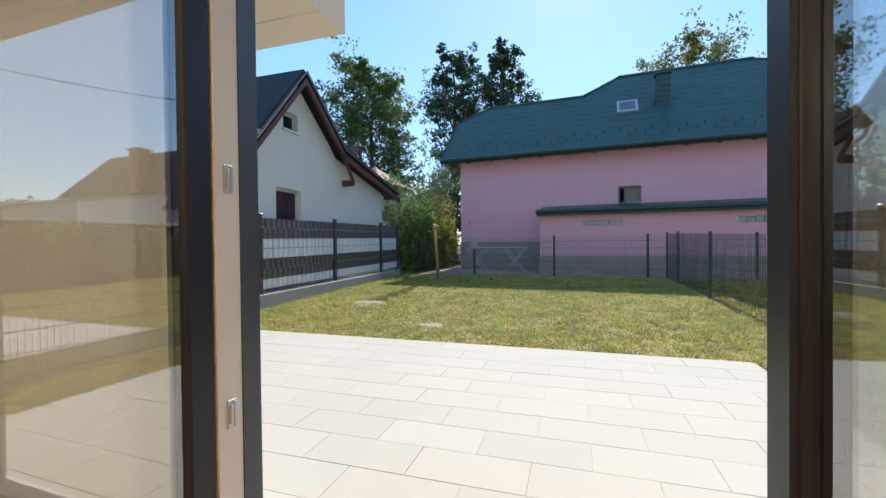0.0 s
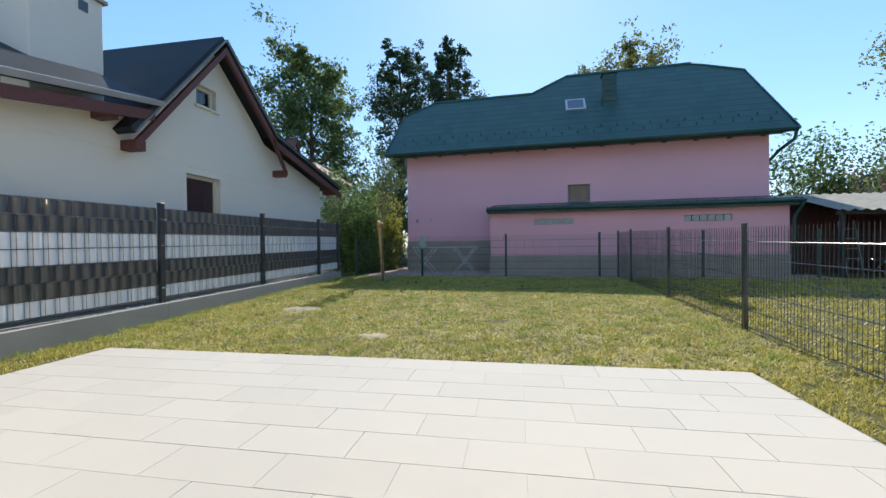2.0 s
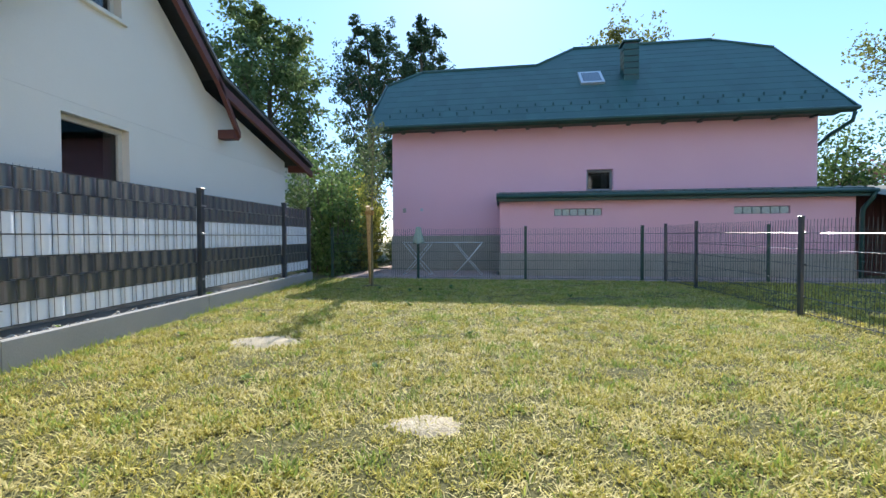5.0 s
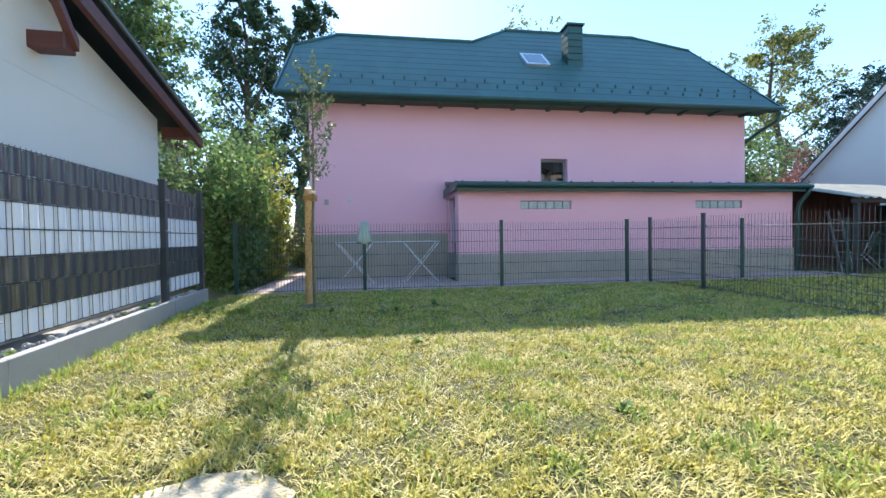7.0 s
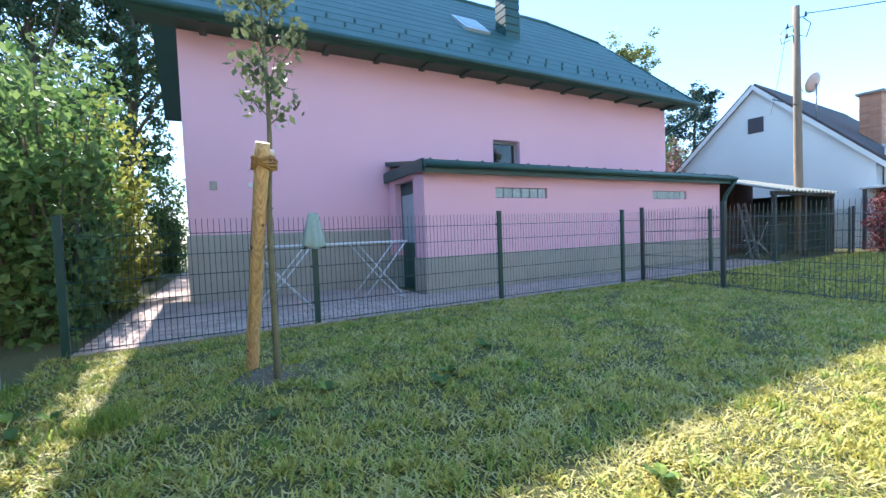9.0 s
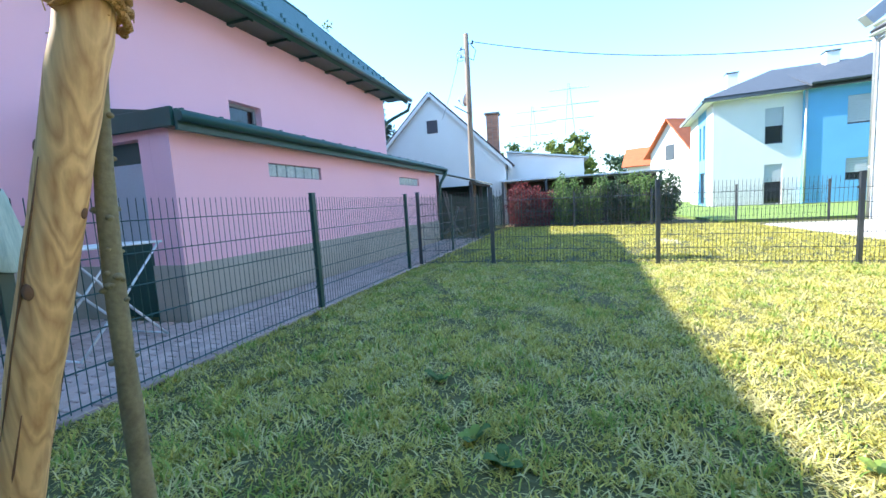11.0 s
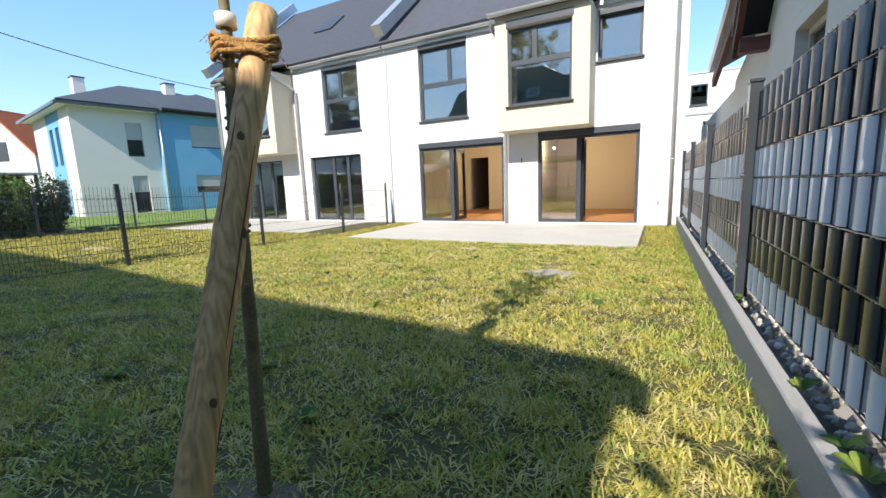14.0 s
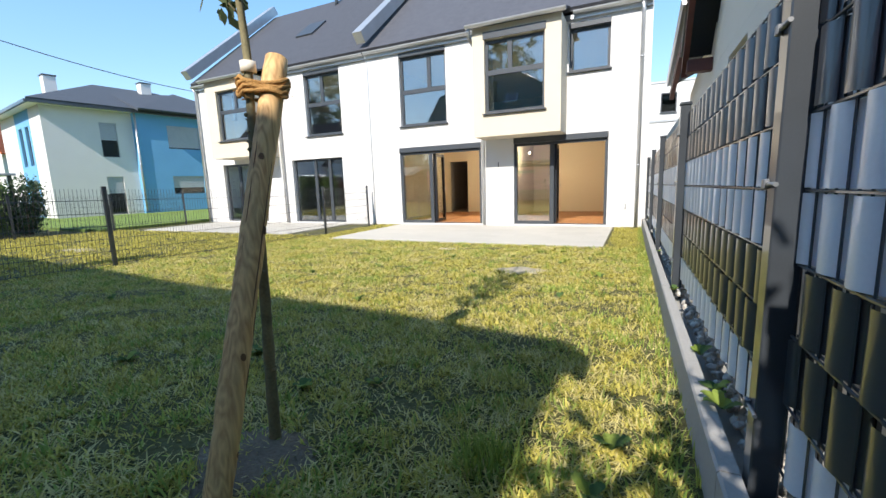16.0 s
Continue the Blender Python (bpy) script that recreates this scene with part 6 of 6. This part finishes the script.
def tiled_house():
    """Low house behind the cottage: hipped tile roof and one gabled dormer."""
    red = surface("red_brown_tile", (0.2, 0.085, 0.07), (0.12, 0.055, 0.05), 5, 30, 0.8, bump=0.5, dist=0.02)
    h = thing("tiled_house", "low house with a red-brown tiled roof and dormer", "house")
    part("wall", boxes((-15.0, -9.1, 15.8, 19.2, 0.0, 4.1)), OLDWHITE, h)
    bm = bmesh.new()
    slab(bm, [(-15.2, 15.4, 4.05), (-8.7, 15.4, 4.05), (-9.9, 17.5, 5.0), (-15.2, 17.5, 5.0)], 0.1)
    slab(bm, [(-8.7, 19.6, 4.05), (-15.2, 19.6, 4.05), (-15.2, 17.5, 5.0), (-9.9, 17.5, 5.0)], 0.1)
    slab(bm, [(-8.7, 15.4, 4.05), (-8.7, 19.6, 4.05), (-9.9, 17.5, 5.0)], 0.1)
    part("roof", bm, red, h, "red-brown hipped tile roof")
    bm = bmesh.new()
    f0 = [bm.verts.new((-10.95, y, z)) for y, z in ((16.9, 4.5), (18.1, 4.5), (18.1, 4.95), (17.5, 6.1), (16.9, 4.95))]
    f1 = [bm.verts.new((-12.4, v.co.y, v.co.z)) for v in f0]
    bm.faces.new(f0)
    bm.faces.new(f1[::-1])
    for i in range(5):
        bm.faces.new((f0[i], f1[i], f1[(i + 1) % 5], f0[(i + 1) % 5]))
    d = part("dormer", bm, OLDWHITE, h, "pale gabled dormer")
    for s in (-1, 1):
        bm = bmesh.new()
        pts = [(-12.4, 17.5 + s * 0.72, 4.78), (-10.8, 17.5 + s * 0.72, 4.78), (-10.8, 17.5, 6.18), (-12.4, 17.5, 6.18)]
        slab(bm, pts if s < 0 else pts[::-1], 0.07)
        part("dormer_roof", bm, red, d)
    return h


tiled_house()


def pylon(x, y, h):
    p = thing("power_pylon", "distant grey lattice power pylon", "pylon", pose(x, y, 0), group="pylons")
    bm = bmesh.new()
    w = h * 0.09
    for sx in (-1, 1):
        for sy in (-1, 1):
            rod(bm, (sx * w, sy * w, 0), (sx * 0.25, sy * 0.25, h), 0.16, 0.1, seg=4)
    n = 9
    for i in range(n):
        a, b = i / n, (i + 1) / n
        wa, wb = w * (1 - a) + 0.25 * a, w * (1 - b) + 0.25 * b
        for sy in (-1, 1):
            rod(bm, (-wa, sy * wa, h * a), (wb, sy * wb, h * b), 0.08, seg=4)
            rod(bm, (wa, sy * wa, h * a), (-wb, sy * wb, h * b), 0.08, seg=4)
    part("lattice", bm, CONCRETE, p)
    for z, l in ((0.95, 0.16), (0.82, 0.24), (0.7, 0.2)):
        b = bmesh.new()
        rod(b, (0, -h * l, h * z), (0, h * l, h * z), 0.14, seg=4)
        part("cross_arm", b, CONCRETE, p)


pylon(185.0, 15.0, 41.0)
pylon(165.0, 0.6, 44.0)


def far_white_house():
    h = thing("far_white_house", "white flat-roofed house beyond the gap at the row house", "house", pose(-9.6, -19.0, 0))
    bm = bmesh.new()
    wall_cells(bm, -3.5, 4.0, 0, 4.6, -0.3, 0.0, [(0.8, 2.2, 2.6, 4.2)])
    wall_cells(bm, -2.0, 4.0, 4.6, 7.0, -0.6, -0.3, [(2.0, 2.9, 5.2, 6.4)])
    part("wall", bm, WHITE, h, "white rendered wall")
    # Dark sheet added inside, its colour the shade of the rooms
    part("inner_shade_sheet", boxes((-3.4, 3.9, -1.2, -1.0, 0, 6.9)), ROOMSHADE, h)
    part("roof_edge", boxes((-3.6, 4.1, -6.0, 0.06, 4.6, 4.75), bevel=0.01), ZINC, h)
    part("roof_edge", boxes((-2.1, 4.1, -6.0, -0.25, 7.0, 7.12), bevel=0.01), ZINC, h)
    closed_window(h, 0.804, 2.196, 2.604, 4.196, -0.05, glass=DARKGLASS)
    closed_window(h, 2.004, 2.896, 5.204, 6.396, -0.35, glass=DARKGLASS)
    part("wall", boxes((3.7, 4.0, -6.0, -0.61, 0, 6.99), (-3.5, -3.2, -6.0, -0.31, 0, 4.59)), WHITE, h)


far_white_house()
shrub(-7.6, -8.0, 0, 0.8, 0.8, 3.4, 2500, 0.16, LEAF_YELLOW, 71, "yellow-green shrub behind the row house", twigs=14)


# ---- lawn: cut grass, clumps and bare patches ----
GRASS = foliage("mown_grass", (0.25, 0.25, 0.045), (0.68, 0.58, 0.14), 0.3)
GRASSDRY = foliage("dry_clippings", (0.48, 0.42, 0.15), (0.7, 0.6, 0.26), 0.25)
GRASSFRESH = foliage("fresh_grass", (0.2, 0.29, 0.055), (0.4, 0.46, 0.1), 0.4)


def blades(name, n, area, length, width, lean, mat, seed, label, clump=0.0, clumps=0):
    """Bent two-piece grass blades over a rectangle, gathered in tufts."""
    rng = np.random.default_rng(seed)
    x0, x1, y0, y1 = area
    px, py = rng.uniform(x0, x1, n), rng.uniform(y0, y1, n)
    if clumps:
        cx, cy = rng.uniform(x0, x1, clumps), rng.uniform(y0, y1, clumps)
        k = rng.integers(0, clumps, n)
        sel = rng.uniform(size=n) < 0.8
        px = np.where(sel, cx[k] + rng.normal(0, clump, n), px)
        py = np.where(sel, cy[k] + rng.normal(0, clump, n), py)
    ok = (px > x0) & (px < x1) & (py > y0) & (py < y1)
    ok &= ~((px > -5.08) & (px < 1.2) & (py < 3.42)) & ~((px > 3.06) & (px < 9.64) & (py < 2.93))
    ok &= ((px + 4.2) / 0.34) ** 2 + ((py - 5.95) / 0.22) ** 2 > rng.uniform(0.3, 1.3, n)
    ok &= py < 11.72 - 0.06 * (px + 4.7)
    patch = np.sin(px * 9 + 2 * np.sin(py * 5)) * np.sin(py * 11 + 1.7 * np.sin(px * 6)) + 0.6 * np.sin(px * 23 + py * 4) * np.sin(py * 19 - px * 7)
    ok &= rng.uniform(size=n) < 0.8 + 0.32 * patch
    px, py = px[ok], py[ok]
    n = len(px)
    z = ground_z(px, py) - 0.004
    a = rng.uniform(0, 2 * np.pi, n)
    L = length * rng.uniform(0.45, 1.3, n)
    t = np.clip(rng.normal(lean, 0.25, n), 0.05, 1.45)
    d = np.stack([np.cos(a), np.sin(a)], -1)
    s = np.stack([-np.sin(a), np.cos(a)], -1) * (width * rng.uniform(0.6, 1.3, n))[:, None] / 2
    base = np.stack([px, py, z], -1)
    h1, r1 = np.cos(t) * L * 0.55, np.sin(t) * L * 0.55
    t2 = np.clip(t + rng.uniform(0.1, 0.7, n), 0, 1.7)
    h2, r2 = h1 + np.cos(t2) * L * 0.45, r1 + np.sin(t2) * L * 0.45
    S = np.concatenate([s, np.zeros((n, 1))], 1)
    mid = base + np.concatenate([d * r1[:, None], h1[:, None]], 1)
    tip = base + np.concatenate([d * r2[:, None], np.maximum(h2, 0.003)[:, None]], 1)
    v = np.stack([base - S, base + S, mid + S * 0.9, mid - S * 0.9, tip], 1).reshape(-1, 3)
    i = np.arange(n)[:, None] * 5
    f = np.concatenate([i + np.array([[0, 1, 2]]), i + np.array([[0, 2, 3]]), i + np.array([[3, 2, 4]])], 0)
    ob = new(name, raw_mesh(name, v, f, mat))
    return tagged(ob, label, "grass", kind="stuff")


OWN = (-5.76, 1.95, 0.0, 11.8)
NEXT = (1.95, 10.9, 0.0, 11.6)
blades("grass", 345000, (-5.76, 1.95, 3.3, 11.8), 0.05, 0.0075, 0.85, GRASS, 1, "short mown yellow-green lawn grass", 0.03, 5500)
blades("grass_clippings", 215000, (-5.76, 1.95, 3.3, 11.8), 0.07, 0.006, 1.15, GRASSDRY, 2, "dry straw-coloured grass clippings lying on the lawn", 0.07, 2600)
blades("fresh_grass", 38000, (-5.76, 1.95, 3.3, 11.8), 0.07, 0.009, 0.65, GRASSFRESH, 3, "fresh green tufts in the lawn", 0.05, 700)
blades("grass", 9000, (-5.76, -5.05, 0.0, 3.4), 0.055, 0.007, 0.7, GRASS, 4, "mown grass strip beside the terrace", 0.05, 300)
blades("grass", 9000, (1.15, 1.95, 0.0, 3.4), 0.055, 0.007, 0.7, GRASS, 5, "mown grass strip beside the terrace", 0.05, 300)
blades("grass", 100000, (1.95, 10.9, 2.9, 11.3), 0.065, 0.014, 0.75, GRASS, 6, "mown grass of the neighbouring garden", 0.06, 2500)
blades("kerb_grass", 3600, (-5.8, -5.6, 0.0, 11.0), 0.085, 0.006, 0.35, GRASSFRESH, 7, "longer green grass along the kerb", 0.05, 160)
blades("corner_grass", 450, (-5.2, -4.95, 9.75, 10.0), 0.13, 0.006, 0.35, GRASSFRESH, 8, "bright longer tuft of grass", 0.06, 4)


def weed(x, y, z, seed, big, label):
    rng = np.random.default_rng(seed)
    w = thing("weed", label, "weed", pose(x, y, z, 0, 0, float(rng.uniform(0, 360))), group="weeds")
    n = int(9 if big > 0.06 else 7)
    for i in range(n):
        a = i * 2.4 + float(rng.uniform(-0.3, 0.3))
        L = big * float(rng.uniform(0.7, 1.4))
        rise = float(rng.uniform(0.25, 0.9))
        bm = bmesh.new()
        d, s = Vector((math.cos(a), math.sin(a), 0)), Vector((-math.sin(a), math.cos(a), 0))
        prev = None
        for q, wd in ((0.0, 0.06), (0.3, 0.28), (0.6, 0.36), (0.85, 0.22), (1.0, 0.02)):
            c = d * L * q + Vector((0, 0, L * rise * math.sin(q * 1.9)))
            row = [bm.verts.new(c - s * L * wd), bm.verts.new(c + Vector((0, 0, -L * 0.05))), bm.verts.new(c + s * L * wd)]
            if prev:
                bm.faces.new((prev[0], prev[1], row[1], row[0]))
                bm.faces.new((prev[1], prev[2], row[2], row[1]))
            prev = row
        part("leaf", bm, LEAF_SHRUB if i % 3 else GRASSFRESH, w)
    return w


for i, (x, y, b) in enumerate(((-3.3, 9.35, 0.07), (-3.15, 9.5, 0.06), (-3.95, 9.65, 0.06), (-4.3, 9.45, 0.05), (-2.6, 9.8, 0.07), (-3.1, 8.0, 0.06), (-2.9, 5.2, 0.05), (-3.8, 4.9, 0.045), (-1.6, 7.0, 0.05), (-4.9, 7.2, 0.05), (-5.2, 6.1, 0.05), (-0.6, 8.9, 0.05), (-4.6, 5.3, 0.045), (-2.2, 6.3, 0.05))):
    weed(x, y, float(ground_z(x, y)) + 0.005, 200 + i, b, "small broad-leaved weed in the lawn")
for i, (y, b) in enumerate(((9.45, 0.06), (9.3, 0.05), (8.9, 0.042), (7.5, 0.045), (5.4, 0.04))):
    weed(fence_x(y) + 0.02, y, 0.26 + 0.012 * (y - 4.88), 300 + i, b, "broad-leaved weed growing over the kerb")
for i, (x, y) in enumerate(((-5.45, 9.9), (-5.5, 9.6), (-5.35, 10.1), (-5.55, 10.2))):
    weed(x, y, 0.14, 320 + i, 0.055, "green broad-leaved weed beside the kerb")


def soil_patch(x, y, rx, ry, mat, seed, label):
    rng = random.Random(seed)
    bm = bmesh.new()
    z = float(ground_z(x, y))
    c = bm.verts.new((x, y, z + 0.02))
    rings = []
    for k, q in enumerate((0.35, 0.7, 1.0)):
        rings.append([bm.verts.new((x + rx * q * math.cos(a) * rng.uniform(0.82, 1.12), y + ry * q * math.sin(a) * rng.uniform(0.82, 1.12), z + (0.02, 0.012, -0.02)[k] + rng.uniform(-0.004, 0.004))) for a in (2 * math.pi * i / 22 for i in range(22))])
    for i in range(22):
        j = (i + 1) % 22
        bm.faces.new((c, rings[0][i], rings[0][j]))
        for a, b in zip(rings, rings[1:]):
            bm.faces.new((a[i], b[i], b[j], a[j]))
    for f in bm.faces:
        f.smooth = True
    tagged(obj_from("soil_patch", bm, mat), label, "soil", kind="structure")


soil_patch(-4.2, 5.95, 0.46, 0.28, DRYSOIL, 1, "bare dry sandy patch in the lawn")
soil_patch(-4.2, 10.2, 0.34, 0.3, surface("dark_soil", (0.2, 0.16, 0.11), (0.11, 0.085, 0.06), 6, 60, 1.0, bump=1.0, dist=0.02), 2, "bare dark soil round the young tree")
soil_patch(5.3, 6.6, 0.6, 0.3, DRYSOIL, 3, "bare dry patch in the next lawn")
soil_patch(-2.4, 4.3, 0.3, 0.16, DRYSOIL, 4, "small bare dry patch in the lawn")


# ---- small fittings on the house ----
def wall_lamp_socket():
    s = thing("wall_socket", "small dark outdoor wire outlet on the white wall", "outlet", pose(-2.05, 0.0, 1.68))
    b = bmesh.new()
    tube(b, [(0, 0.0, 0.06), (0, 0.02, 0.03), (0, 0.025, -0.06)], 0.012, 6)
    part("cable_stub", b, FENCEGREY, s)
    t = thing("garden_tap", "small metal garden tap on the white wall", "tap", pose(-5.3, 0.0, 0.55))
    b = bmesh.new()
    tube(b, [(0, 0.0, 0), (0, 0.07, 0), (0, 0.085, -0.05)], 0.012, 8)
    part("spout", b, ZINC, t)
    b = bmesh.new()
    rod(b, (-0.03, 0.045, 0.03), (0.03, 0.045, 0.03), 0.007, seg=6)
    part("handle", b, ZINC, t)


wall_lamp_socket()


# ---- roof tiles of the row houses ----
def roof_tiles():
    k = 0.84
    ang = math.degrees(math.atan(k))
    bm = bmesh.new()
    box(bm, 0.004, 0.296, 0.0, 0.36, 0.0, 0.022, bevel=0.004)
    o = obj_from("roof_tile", bm, ROOFDARK)
    me = o.data
    bpy.data.objects.remove(o)
    step = 0.33
    for h, xa, xb in ((own, -5.6, 1.95), (nbr, 2.32, 9.95)):
        cnt = 0
        bmr = bmesh.new()
        j = 0
        while True:
            y = 0.14 - j * step * math.cos(math.radians(ang))
            z = 5.205 + j * step * math.sin(math.radians(ang))
            if y < -4.3:
                break
            x = xa + (0.15 if j % 2 else 0)
            while x < xb - 0.3:
                m = Matrix.Translation((x, y, z)) @ Matrix.Rotation(math.radians(180), 4, "Z") @ Matrix.Rotation(math.radians(ang - 2.5), 4, "X") @ Matrix.Translation((-0.3, 0, 0))
                if cnt < 290 and (j + round(x * 10)) % 3 != 0:
                    piece("roof_tile", me, h, m)
                    cnt += 1
                else:
                    vs = box(bmr, 0.004, 0.296, 0.0, 0.36, 0.0, 0.022)
                    for v in vs:
                        v.co = m @ v.co
                x += 0.3
            j += 1
        t = part("far_roof_tiles", bmr, ROOFDARK, h)
        tagged(t, kind="stuff")
        # snow guards
        for r in range(3):
            for i in range(int((xb - xa) / 0.6)):
                x = xa + 0.3 + i * 0.6 + (0.3 if r % 2 else 0)
                jj = 2 + r * 3
                y = 0.14 - jj * step * math.cos(math.radians(ang))
                z = 5.205 + jj * step * math.sin(math.radians(ang))
                b = bmesh.new()
                box(b, x - 0.015, x + 0.015, y - 0.02, y + 0.02, z, z + 0.1, bevel=0.003)
                part("snow_guard", b, FENCEGREY, h)
    # a roof window
    b = bmesh.new()
    y0, z0 = -1.7, 5.2 + 1.82 * k
    slab(b, [(5.6, y0, z0 + 0.1), (6.4, y0, z0 + 0.1), (6.4, y0 - 0.85, z0 + 0.1 + 0.85 * k), (5.6, y0 - 0.85, z0 + 0.1 + 0.85 * k)], 0.1)
    s = part("roof_window", b, ANTHRA, nbr, "roof window in the dark tiles")
    b = bmesh.new()
    slab(b, [(5.67, y0 - 0.06, z0 + 0.106 + 0.06 * k), (6.33, y0 - 0.06, z0 + 0.106 + 0.06 * k), (6.33, y0 - 0.79, z0 + 0.106 + 0.79 * k), (5.67, y0 - 0.79, z0 + 0.106 + 0.79 * k)], 0.006)
    part("pane", b, DARKGLASS, s)
    b = bmesh.new()
    rod(b, (6.2, -4.0, 8.5), (6.2, -4.0, 9.5), 0.07, seg=8)
    part("vent_pipe", b, FENCEGREY, nbr)


roof_tiles()
